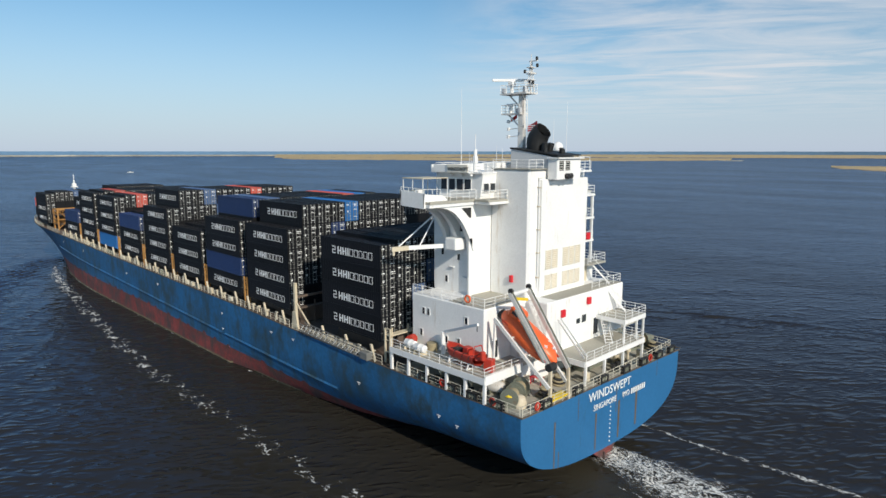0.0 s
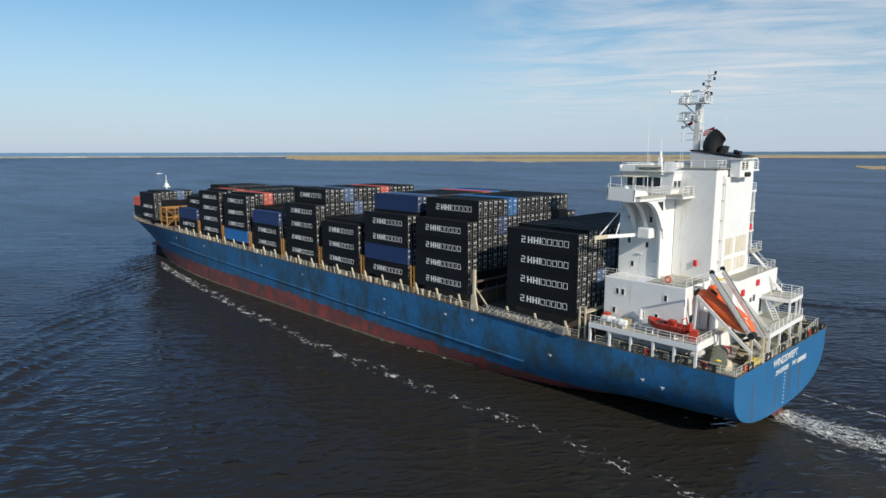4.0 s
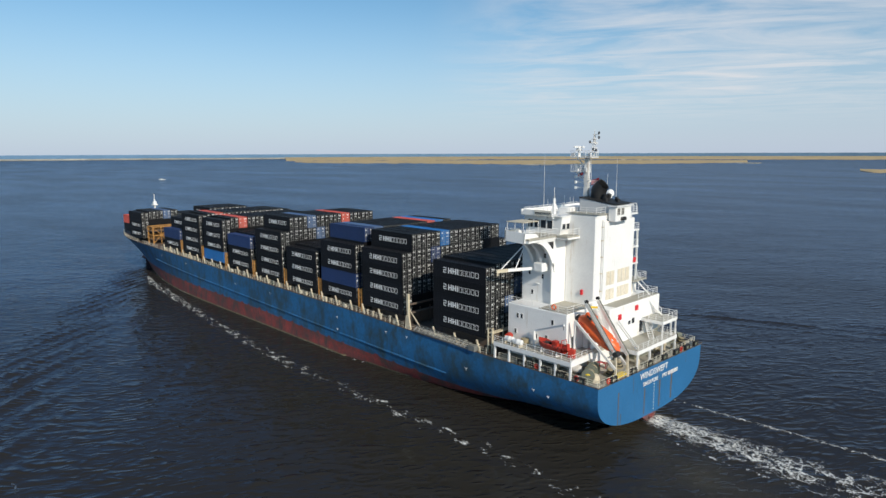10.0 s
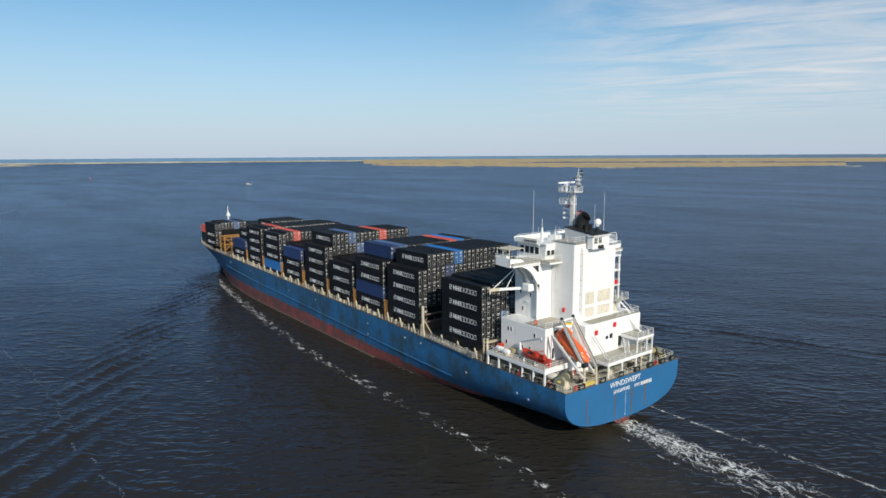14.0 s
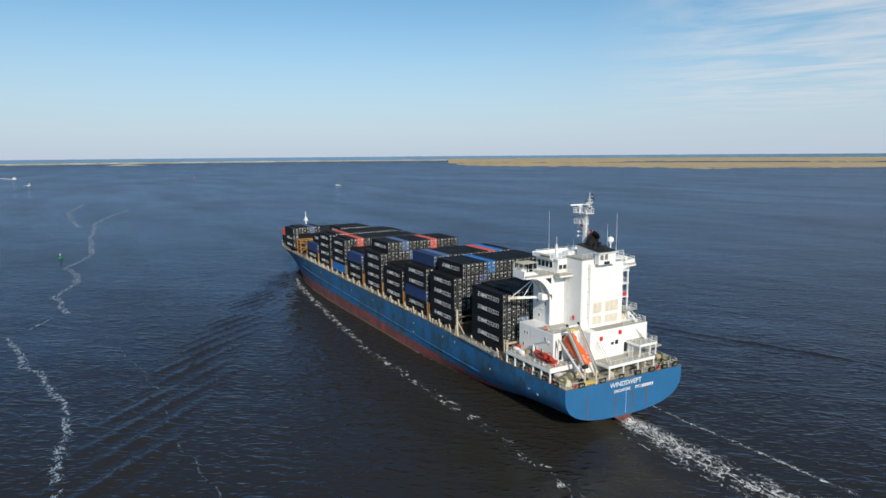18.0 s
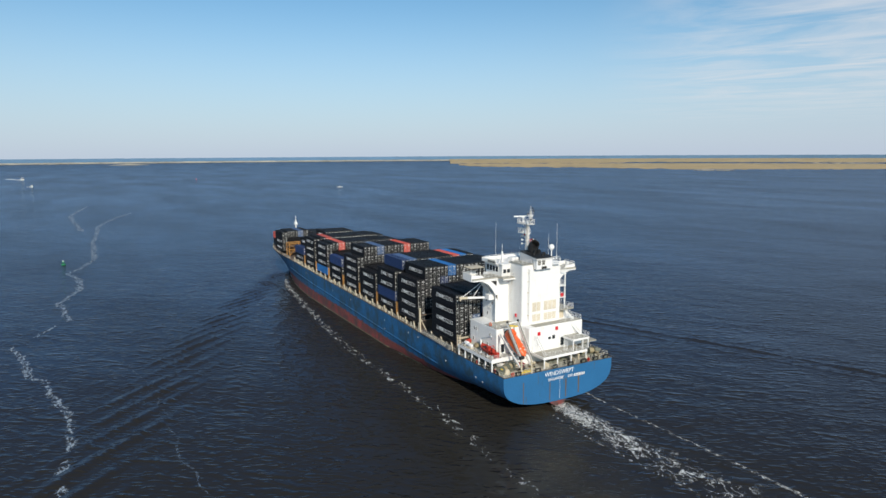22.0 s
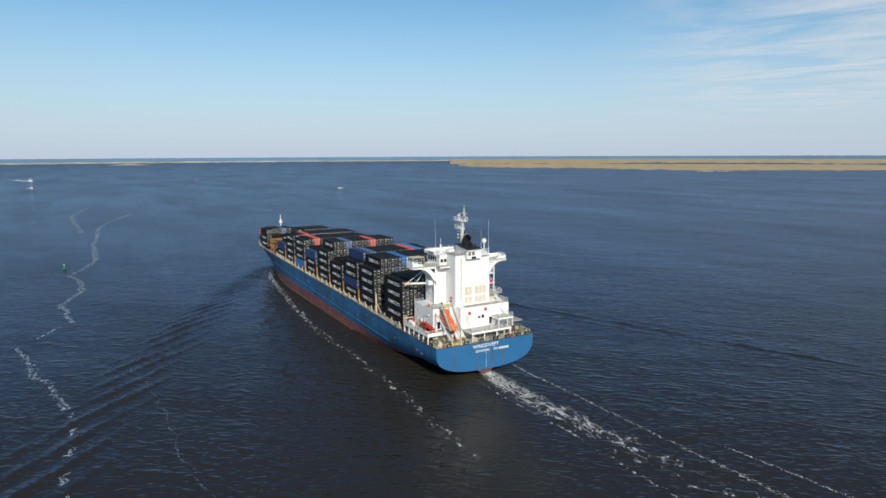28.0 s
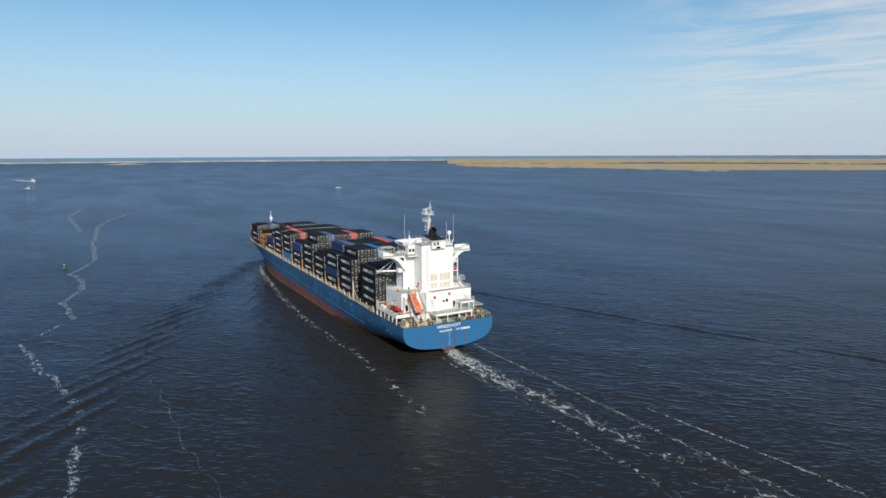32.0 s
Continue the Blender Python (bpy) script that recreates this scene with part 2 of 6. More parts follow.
# ---- mesh helpers ----
class Shape:
    """Gathers faces; one Shape becomes one mesh."""

    def __init__(self):
        self.v, self.f = [], []

    def add(self, verts, faces):
        k = len(self.v)
        self.v += [tuple(p) for p in verts]
        self.f += [[i + k for i in q] for q in faces]
        return self

    def box(self, x0, x1, y0, y1, z0, z1, m=None):
        c = [Vector((x, y, z)) for z in (z0, z1) for y in (y0, y1) for x in (x0, x1)]
        if m is not None:
            c = [m @ p for p in c]
        return self.add(c, [(0, 2, 3, 1), (4, 5, 7, 6), (0, 1, 5, 4), (2, 6, 7, 3), (0, 4, 6, 2), (1, 3, 7, 5)])

    def bevel_box(self, x0, x1, y0, y1, z0, z1, b, m=None):
        """A box with its four upright edges and top edges cut by b."""
        ring = lambda d, z: [(x0 + d, y0 + b, z), (x0 + b, y0 + d, z), (x1 - b, y0 + d, z), (x1 - d, y0 + b, z), (x1 - d, y1 - b, z), (x1 - b, y1 - d, z), (x0 + b, y1 - d, z), (x0 + d, y1 - b, z)]
        rows = [ring(0, z0), ring(0, z1 - b), ring(b * 0.9, z1)]
        pts = [Vector(p) for r in rows for p in r]
        if m is not None:
            pts = [m @ p for p in pts]
        faces = [list(range(7, -1, -1)), list(range(16, 24))]
        for r in (0, 8):
            faces += [(r + i, r + (i + 1) % 8, r + 8 + (i + 1) % 8, r + 8 + i) for i in range(8)]
        return self.add(pts, faces)

    def bar(self, a, b, r, sides=6, r2=None):
        """A round bar from a to b."""
        a, b = Vector(a), Vector(b)
        q = (b - a).to_track_quat("Z", "Y")
        r2 = r if r2 is None else r2
        pts = [a + q @ Vector((r * math.cos(6.28318 * i / sides), r * math.sin(6.28318 * i / sides), 0)) for i in range(sides)]
        pts += [b + q @ Vector((r2 * math.cos(6.28318 * i / sides), r2 * math.sin(6.28318 * i / sides), 0)) for i in range(sides)]
        return self.add(pts, [list(range(sides - 1, -1, -1)), list(range(sides, 2 * sides))] + [(i, (i + 1) % sides, sides + (i + 1) % sides, sides + i) for i in range(sides)])

    def pipe(self, points, r, sides=4):
        """A bent round rod through points, in one piece."""
        pts = [Vector(p) for p in points]
        k, n = len(self.v), len(pts)
        for i, p in enumerate(pts):
            q = (pts[min(n - 1, i + 1)] - pts[max(0, i - 1)]).to_track_quat("Z", "Y")
            self.v += [tuple(p + q @ Vector((r * math.cos(6.28318 * j / sides), r * math.sin(6.28318 * j / sides), 0))) for j in range(sides)]
        self.f += [[k + i * sides + j, k + i * sides + (j + 1) % sides, k + (i + 1) * sides + (j + 1) % sides, k + (i + 1) * sides + j] for i in range(n - 1) for j in range(sides)]
        return self

    def beam(self, a, b, w, h):
        """A square beam from a to b, w wide and h deep."""
        a, b = Vector(a), Vector(b)
        q = (b - a).to_track_quat("X", "Z")
        n = (b - a).length
        m = Matrix.Translation(a) @ q.to_matrix().to_4x4()
        return self.box(0, n, -w / 2, w / 2, -h / 2, h / 2, m)

    def lathe(self, profile, sides=16, m=None):
        """Turns (radius, height) pairs about z."""
        m = m or Matrix()
        pts = [m @ Vector((r * math.cos(6.28318 * i / sides), r * math.sin(6.28318 * i / sides), z)) for r, z in profile for i in range(sides)]
        n = len(profile)
        faces = [(k * sides + i, k * sides + (i + 1) % sides, (k + 1) * sides + (i + 1) % sides, (k + 1) * sides + i) for k in range(n - 1) for i in range(sides)]
        faces += [list(range(sides - 1, -1, -1)), list(range((n - 1) * sides, n * sides))]
        return self.add(pts, faces)

    def prism(self, outline, a, b, axis="y"):
        """An outline of (u, v) pairs pushed from a to b along an axis."""
        place = {"y": lambda u, v, s: (u, s, v), "x": lambda u, v, s: (s, u, v), "z": lambda u, v, s: (u, v, s)}[axis]
        n = len(outline)
        pts = [place(u, v, a) for u, v in outline] + [place(u, v, b) for u, v in outline]
        return self.add(pts, [list(range(n)), list(range(2 * n - 1, n - 1, -1))] + [(i, n + i, n + (i + 1) % n, (i + 1) % n) for i in range(n)])

    def sheet(self, rows, close=False):
        """A surface through rows of points."""
        n = len(rows[0])
        pts = [p for r in rows for p in r]
        return self.add(pts, [(k * n + i, k * n + i + 1, (k + 1) * n + i + 1, (k + 1) * n + i) for k in range(len(rows) - 1) for i in range(n - 1)])

    def mesh(self, name, mat, smooth=False):
        me = bpy.data.meshes.new(name)
        me.from_pydata(self.v, [], self.f)
        bm = bmesh.new()
        bm.from_mesh(me)
        bmesh.ops.recalc_face_normals(bm, faces=bm.faces)
        bm.to_mesh(me)
        bm.free()
        me.materials.append(mat)
        if smooth:
            me.polygons.foreach_set("use_smooth", [True] * len(me.polygons))
            me.set_sharp_from_angle(angle=radians(40))
        return me


def face_up(me):
    """Turns an open sheet so that its faces look upwards."""
    if me.polygons[len(me.polygons) // 2].normal.z < 0:
        me.flip_normals()
    return me


def part(name, shape, mat, parent, label="", smooth=False, m=None):
    """Links a shape (or a mesh made before) as one mesh object under a thing or part."""
    me = shape.mesh(name, mat, smooth) if isinstance(shape, Shape) else shape
    ob = new(name, me)
    ob.parent = parent
    if m is not None:
        ob.matrix_basis = m
    if label:
        tagged(ob, label)
    return ob


def thing(name, label, category, m=None, group="", kind=""):
    ob = new(name)
    ob.empty_display_size = 0.3
    if m is not None:
        ob.matrix_basis = m
    return tagged(ob, label, category, group, kind)


RIDERS = []  # everything that sails with the ship


def aboard(ob):
    RIDERS.append(ob)
    return ob


def lerp(table, x):
    xs = [p[0] for p in table]
    return float(np.interp(x, xs, [p[1] for p in table]))


# ---- water, shores ----
water_mat = bpy.data.materials.new("brown_river_water")
water_mat.use_nodes = True
n, l = water_mat.node_tree.nodes, water_mat.node_tree.links
body = n["Principled BSDF"]
body.inputs["Base Color"].default_value = (0.026, 0.0235, 0.0185, 1)
body.inputs["Roughness"].default_value, body.inputs["Specular IOR Level"].default_value = 0.6, 0.0
gloss = n.new("ShaderNodeBsdfGlossy")
gloss.inputs["Color"].default_value, gloss.inputs["Roughness"].default_value = (0.55, 0.73, 1.0, 1), 0.07
fresnel = n.new("ShaderNodeFresnel")
fresnel.inputs["IOR"].default_value = 1.333
sheen = n.new("ShaderNodeMath")
sheen.operation = "DIVIDE"
mirror, shadowed = n.new("ShaderNodeMath"), n.new("ShaderNodeMath")  # small waves hide one another at low angles
mirror.operation, shadowed.operation = "POWER", "MULTIPLY_ADD"
mirror.inputs[1].default_value = 1.15
shadowed.inputs[1].default_value, shadowed.inputs[2].default_value = 1.1, 1.0
l.new(fresnel.outputs[0], mirror.inputs[0])
l.new(mirror.outputs[0], shadowed.inputs[0])
l.new(mirror.outputs[0], sheen.inputs[0])
l.new(shadowed.outputs[0], sheen.inputs[1])
# wide patches where gusts roughen or calm the surface
place = n.new("ShaderNodeNewGeometry")
gust_map = n.new("ShaderNodeMapping")
gust_map.inputs["Rotation"].default_value, gust_map.inputs["Scale"].default_value = (0, 0, radians(30)), (0.004, 0.014, 0.01)
l.new(place.outputs["Position"], gust_map.inputs[0])
gusts = n.new("ShaderNodeTexNoise")
gusts.inputs["Scale"].default_value, gusts.inputs["Detail"].default_value, gusts.inputs["Roughness"].default_value = 1.0, 6, 0.6
l.new(gust_map.outputs[0], gusts.inputs["Vector"])
gust_range = n.new("ShaderNodeMapRange")
gust_range.inputs["From Min"].default_value, gust_range.inputs["From Max"].default_value = 0.3, 0.7
gust_range.inputs["To Min"].default_value, gust_range.inputs["To Max"].default_value = 0.76, 1.2
l.new(gusts.outputs["Fac"], gust_range.inputs["Value"])
gusty = n.new("ShaderNodeMath")
gusty.operation = "MULTIPLY"
l.new(sheen.outputs[0], gusty.inputs[0])
l.new(gust_range.outputs[0], gusty.inputs[1])
blend = n.new("ShaderNodeMixShader")
l.new(gusty.outputs[0], blend.inputs[0])
l.new(body.outputs[0], blend.inputs[1])
l.new(gloss.outputs[0], blend.inputs[2])
l.new(blend.outputs[0], n["Material Output"].inputs["Surface"])
tc = n.new("ShaderNodeNewGeometry")
heights = None
for scale, squash, turn, strength, detail in ((0.03, 0.5, 38, 0.8, 2), (0.15, 0.5, 46, 0.26, 2), (0.42, 0.4, 48, 0.28, 2), (1.0, 0.45, 58, 0.2, 2)):
    mp = n.new("ShaderNodeMapping")
    mp.vector_type = "TEXTURE"
    mp.inputs["Rotation"].default_value, mp.inputs["Scale"].default_value = (0, 0, radians(turn)), (1 / (scale * squash), 1 / scale, 1 / scale)
    l.new(tc.outputs["Position"], mp.inputs[0])
    tx = n.new("ShaderNodeTexNoise")
    tx.inputs["Scale"].default_value, tx.inputs["Detail"].default_value, tx.inputs["Distortion"].default_value = 1.0, detail, 0.4
    if scale > 0.3:
        tx.noise_type = "RIDGED_MULTIFRACTAL"
    l.new(mp.outputs[0], tx.inputs["Vector"])
    mu = n.new("ShaderNodeMath")
    mu.operation = "MULTIPLY_ADD"
    mu.inputs[1].default_value = strength
    l.new(tx.outputs["Fac"], mu.inputs[0])
    if heights:
        l.new(heights, mu.inputs[2])
    else:
        mu.inputs[2].default_value = 0
    heights = mu.outputs[0]
bp = n.new("ShaderNodeBump")
bp.inputs["Strength"].default_value, bp.inputs["Distance"].default_value = 1.0, 1.0
l.new(heights, bp.inputs["Height"])
for node in (body, gloss, fresnel):
    l.new(bp.outputs[0], node.inputs["Normal"])
M["water"] = water_mat

sea = Shape()
rings = [0, 60, 150, 300, 600, 1200, 2400, 3600, 4880]
pts, faces = [(0, 0, 0)], []
for r in rings[1:]:
    pts += [(r * math.cos(6.28318 * i / 96), r * math.sin(6.28318 * i / 96), 0) for i in range(96)]
faces += [(0, 1 + i, 1 + (i + 1) % 96) for i in range(96)]
for k in range(len(rings) - 2):
    faces += [(1 + k * 96 + i, 1 + (k + 1) * 96 + i, 1 + (k + 1) * 96 + (i + 1) % 96, 1 + k * 96 + (i + 1) % 96) for i in range(96)]
sea.add(pts, faces)
water = new("water", face_up(sea.mesh("water", M["water"])))
tagged(water, "wide dark brown-blue river mouth with small ripples", "water", kind="structure")

M["marsh"] = material("dry_marsh_grass", (0.48, 0.345, 0.165), 0.9, wear=(0.28, 0.225, 0.13), wear_amount=0.7, scale=0.02, tone=0.35)
M["sand"] = material("pale_sand_and_reed", (0.42, 0.38, 0.3), 0.9, wear=(0.14, 0.13, 0.08), wear_amount=0.7, scale=0.02, tone=0.3)
M["growth"] = material("tan_waterline_growth", (0.2, 0.155, 0.09), 0.9, wear=(0.06, 0.05, 0.03), wear_amount=0.7, tone=0.4, scale=2.0)
# the blue of air haze is put into this far colour
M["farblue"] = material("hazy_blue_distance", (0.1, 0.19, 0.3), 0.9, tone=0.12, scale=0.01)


def polar(bearing, distance, z=0.0):
    """A place by its bearing in degrees (anticlockwise from +y) and distance from the middle of the camera's path."""
    return (10 - distance * math.sin(radians(bearing)), -85 + distance * math.cos(radians(bearing)), z)


def shore(name, label, mat, bearings, near, rise, far=4800, step=0.25):
    """Low land: a sheet from an uneven near edge, rising slowly to the far edge."""
    rows = []
    b = bearings[0]
    while b <= bearings[1]:
        jag = 1 + 0.05 * noise.noise((b * 0.9, 3.1, 0)) + 0.035 * noise.noise((b * 4.0, 7.7, 0))
        d0 = min(far - 20, near(b) * (jag if far > 2700 or far < 2200 else 1 + (jag - 1) * 1.3))
        row = []
        for k in range(9):
            u = k / 8
            d = d0 + (far - d0) * u
            z = -0.6 if k == 0 else (1.0 + rise * u ** 1.6 + 1.5 * u * noise.noise((b * 3, u * 5, 2)))
            row.append(polar(b, d, z))
        rows.append(row)
        b += step
    ob = new(name, Shape().sheet(rows).mesh(name, mat, True))
    return tagged(ob, label, "land", kind="structure")


def ridge(name, label, mat, bearings, distance, low, high, rough):
    rows = []
    b = bearings[0]
    while b <= bearings[1]:
        h = high + rough * noise.noise((b * 1.3, 0, 0)) + 0.5 * rough * noise.noise((b * 7, 5, 0))
        rows.append([polar(b, distance, low), polar(b, distance, h), polar(b, distance + 30, h)])
        b += 0.2
    ob = new(name, Shape().sheet(rows).mesh(name, mat, True))
    return tagged(ob, label, "distance", kind="structure")


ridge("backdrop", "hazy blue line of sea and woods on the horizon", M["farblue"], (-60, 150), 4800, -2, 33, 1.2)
def near_edge(b):
    return lerp([(-45, 3400), (8, 3380), (13, 3290), (21, 2620), (25, 2390), (31, 2270), (40, 2190), (49, 2450), (57, 2600), (59.5, 3000), (61, 4700)], b)


shore("marsh_flat", "wide flat of dry golden marsh grass by the water", M["marsh"], (-45, 60), lambda b: lerp([(-45, 3650), (20, 3700), (43, 3800), (47, 3330), (60, 3400)], b) + 60 * noise.noise((b * 0.5, 9, 0)), 10)
shore("marsh_bank", "narrow bank of dry golden marsh grass by the water", M["marsh"], (20, 59.3), near_edge, 0.6, 3280)
for b, d, w in ((37.5, 2090, 1.6), (20, 2500, 1.0), (28, 3480, 2.2)):
    shore("reed_islet", "thin islet of reeds in the shallows", M["sand"], (b - w, b + w), lambda q: d + 60 * ((q - b) / w) ** 2, 0.2, d + 70, 0.1)
shore("marsh_point", "green and golden point of marsh grass", M["marsh"], (-30, 12.6), lambda b: lerp([(-30, 1250), (9, 1330), (11.6, 1480), (12.6, 1640)], b), 0.5, 1700)
shore("low_coast", "low pale coast with reeds and trees", M["sand"], (60, 140), lambda b: lerp([(60, 4700), (80, 4730), (100, 4700), (140, 4600)], b), 8, 4790)

# ---- ship: hull ----
ship = aboard(thing("container_ship", "blue-hulled container ship with red boot-topping and white superstructure", "ship"))
BEAM = 15.8


def top_of_hull(x):
    return lerp([(-222, 13.2), (-200, 12.2), (-170, 11.6), (-110, 10.7), (-52, 10.2), (-40, 9.8), (-20, 9.5), (2, 9.5)], x)


def boot_line(x):
    return lerp([(-220, 3.9), (-95, 3.5), (0, 1.15), (2, 1.15)], x)


def half_breadth(x, z):
    if x > -60:  # the run aft, rounded under to a wide transom
        low = lerp([(-60, -9), (-45, -6), (-30, -2.6), (-15, 0.4), (0, 1.75), (2, 1.75)], x)
        beam = lerp([(-60, 15.8), (-12, 15.75), (0, 15.6)], x)
        bend = 8.0
        if z >= bend:
            return beam
        u = min(1.0, (bend - z) / (bend - low))
        return beam * (1 - u ** 2.7) ** (1 / 2.7)
    s = max(0.0, (-128 - x) / 87)
    at_water = BEAM * max(0.0, 1 - s ** 2.1)
    s = max(0.0, (-180 - x) / 42)
    at_deck = BEAM * max(0.0, 1 - s ** 2.4) ** 0.65
    u = max(0.0, min(1.0, (z + 1) / (top_of_hull(x) + 1)))
    return at_water + (at_deck - at_water) * u ** 1.35


def swing(x, y):
    """The stern plating stands a little further aft to starboard."""
    return 0.55 * (1 + y / 15.6) * max(0.0, (x + 12) / 12)


def quarter(x, side):
    """The starboard quarter draws in towards the stern."""
    return 0.7 * max(0.0, (x + 14) / 14) ** 1.5 if side > 0 else 0.0


STATIONS = [0, -2, -5, -9, -14, -20, -26, -32, -38, -45, -53, -62, -74, -86, -98, -110, -120, -130, -140, -150, -160, -168, -175, -181, -187, -192, -197, -201, -205, -208, -211, -213.5, -215.5, -217.5, -219.5, -221, -222]


def hull_band(side, low, high, steps):
    rows = []
    for x in STATIONS:
        a, b = low(x), high(x)
        row = [(side * half_breadth(x, a + (b - a) * k / steps) - quarter(x, side), a + (b - a) * k / steps) for k in range(steps + 1)]
        rows.append([(x + swing(x, y), y, z) for y, z in row])
    return Shape().sheet(rows)


def foot(x):
    return max(-3.0, lerp([(-60, -3), (-30, -2.59), (-15, 0.41), (0, 1.76), (2, 1.76)], x)) if x > -60 else -3.0


for side, word in ((-1, "port"), (1, "starboard")):
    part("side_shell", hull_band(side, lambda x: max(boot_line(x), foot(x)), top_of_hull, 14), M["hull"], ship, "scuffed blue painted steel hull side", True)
    part("boot_topping", hull_band(side, foot, lambda x: max(boot_line(x), foot(x) + 0.001), 8), M["boot"], ship, "worn red antifouling band at the waterline", True)
    # pale line of growth at the waterline, ragged along its top
    rows = []
    for k in range(150):
        x = -190 + k
        rows.append([(x, side * (half_breadth(x, z) + 0.03), z) for z in (-0.2, 0.12, 0.3 + 0.16 * noise.noise((x * 0.35, side, 0)))])
    part("waterline_growth", Shape().sheet(rows), M["growth"], ship, "ragged tan line of growth at the waterline", True)
    # scuffed red patches above the boot-topping
    for k in range(26):
        x = -168 + 5.1 * k + 2 * noise.noise((k * 1.7, side, 3))
        w, h = 1.6 + 1.4 * noise.noise((k * 0.9, 4, side)), 0.55 + 0.4 * noise.noise((k * 1.3, 9, side))
        rows = []
        for i in range(7):
            u = i / 6
            z0 = boot_line(x + w * u) - 0.05
            top = z0 + 0.05 + h * math.sin(3.14159 * u) * (0.8 + 0.5 * noise.noise((x + i * 1.9, 2, 2)))
            rows.append([(x + w * u, side * (half_breadth(x + w * u, z) + 0.012), z) for z in (z0, top)])
        part("scuff_patch", Shape().sheet(rows), M["boot"], ship, "scuffed red patch in the blue paint")
    # half-round fender rail along the side, in three lengths
    for x0, x1 in ((-30.0, -61.0), (-62.0, -118.0), (-119.0, -168.0)):
        rows = []
        for a in np.linspace(x0, x1, 14):
            z = 3.15 - 0.0245 * a
            y = half_breadth(a, z) + 0.03
            rows.append([(a, side * (y + 0.2 * math.cos(k)), z + 0.2 * math.sin(k)) for k in (-2.0, -1.0, 0.0, 1.0, 2.0)])
        s = Shape().sheet(rows)
        part("fender_rail", s, M["hull"], ship, "long blue half-round fender rail")
    # plate edge along the deck
    s = Shape()
    for a, b in zip(STATIONS[:-1], STATIONS[1:]):
        ya, yb = side * (half_breadth(a, top_of_hull(a)) - 0.05), side * (half_breadth(b, top_of_hull(b)) - 0.05)
        s.beam((a + swing(a, ya), ya, top_of_hull(a) + 0.03), (b + swing(b, yb), yb, top_of_hull(b) + 0.03), 0.14, 0.1)
    part("sheer_strake_edge", s, M["rust"], ship, "rusty brown upper edge of the hull plating")
    # small white draught and tug marks
    for x, z, w in ((-25, 6.2, 0.9), (-11, 6.4, 0.8), (-8.4, 6.0, 0.8), (-46, 8.2, 0.9), (-62, 8.0, 0.7), (-62, 5.4, 0.9), (-40, 8.4, 0.8), (-90, 8.6, 0.8), (-108, 8.2, 0.7), (-140, 9.4, 0.8), (-160, 9.6, 0.8)):
        y = side * (half_breadth(x, z) + 0.02)
        part("hull_mark", Shape().box(x - w / 3, x + w / 3, y - 0.015, y + 0.015, z - 0.06, z + 0.06).box(x - 0.06, x + 0.06, y - 0.015, y + 0.015, z - 0.3, z - 0.1), M["mark"], ship, "small white painted mark")

# transom, a little rounded
ys = [15.6 * math.sin(radians(a)) for a in range(-90, 91, 5)]
pulled = lambda y: y * (14.9 / 15.6) if y > 0 else y


def transom_low(y):
    u = (1 - min(1.0, abs(y) / 15.6) ** 2.7) ** (1 / 2.7)
    return 8.0 - 6.25 * u


rows = []
for k in range(9):
    rows.append([(0.1 * (1 - (y / 15.6) ** 2) + swing(0, y), pulled(y), transom_low(y) + (9.5 - transom_low(y)) * k / 8) for y in ys])
part("transom", Shape().sheet(rows), M["hull_sunlit"], ship, "flat blue transom stern with rust runs", True)
s = Shape()
for a, b in zip(ys[:-1], ys[1:]):
    s.beam((0.1 + swing(0, a), pulled(a), 9.52), (0.1 + swing(0, b), pulled(b), 9.52), 0.14, 0.12)
part("transom_edge", s, M["rust"], ship, "rusty edge along the stern")
for y, z0, z1, w in ((-10.4, 2.6, 7.6, 0.24), (-3.2, 2.2, 6.4, 0.28), (1.3, 2.2, 6.6, 0.44), (5.0, 2.6, 7.0, 0.46), (-9.7, 2.3, 4.2, 0.12), (0.7, 5.4, 9.2, 0.14), (-6.5, 6.5, 9.2, 0.1), (9.6, 7.4, 9.3, 0.1)):
    lean = lambda z: 0.1 * (1 - (y / 15.6) ** 2) + swing(0, y) + 0.015
    part("rust_run", Shape().add([(lean(z0), y - w / 3, z0), (lean(z0), y + w / 3, z0), (lean(z1), y + w / 2, z1), (lean(z1), y - w / 2, z1)], [(0, 1, 2, 3)]), M["rust"], ship, "brown rust run down the transom")
for k in range(9):
    z = 2.3 + 0.5 * k
    part("draught_mark", Shape().box(0.6, 0.7, -0.52, -0.38, z, z + 0.13), M["mark"], ship, "white draught figure bar")
# rudder and red skeg under the stern
part("rudder", Shape().prism([(-4.6, -2.0), (0.5, -2.0), (0.3, 0.9), (0.0, 1.05), (-4.6, 1.05)], -0.7, 0.7), M["boot"], ship, "red rudder head in the wake")
part("skeg", Shape().prism([(-3.2, 1.72), (-1.0, 0.2), (0.9, 0.2), (2.4, 1.72)], -3.4, 0.12, "x"), M["boot"], ship, "red skeg under the counter")
part("bulbous_bow", Shape().lathe([(0.1, 0), (1.6, 1.0), (2.3, 3.5), (2.4, 8), (2.0, 12)], 14, pose(-225, 0, -1.5, 0, 90, 0)), M["boot"], ship, "red bulb just under the water", True)


def lettering(text, size, depth=0.02):
    cu = bpy.data.curves.new("lettering", "FONT")
    cu.body, cu.size, cu.extrude, cu.align_x, cu.resolution_u = text, size, depth, "LEFT", 3
    ob = bpy.data.objects.new("lettering", cu)
    me = bpy.data.meshes.new_from_object(ob)
    bpy.data.objects.remove(ob)
    return me


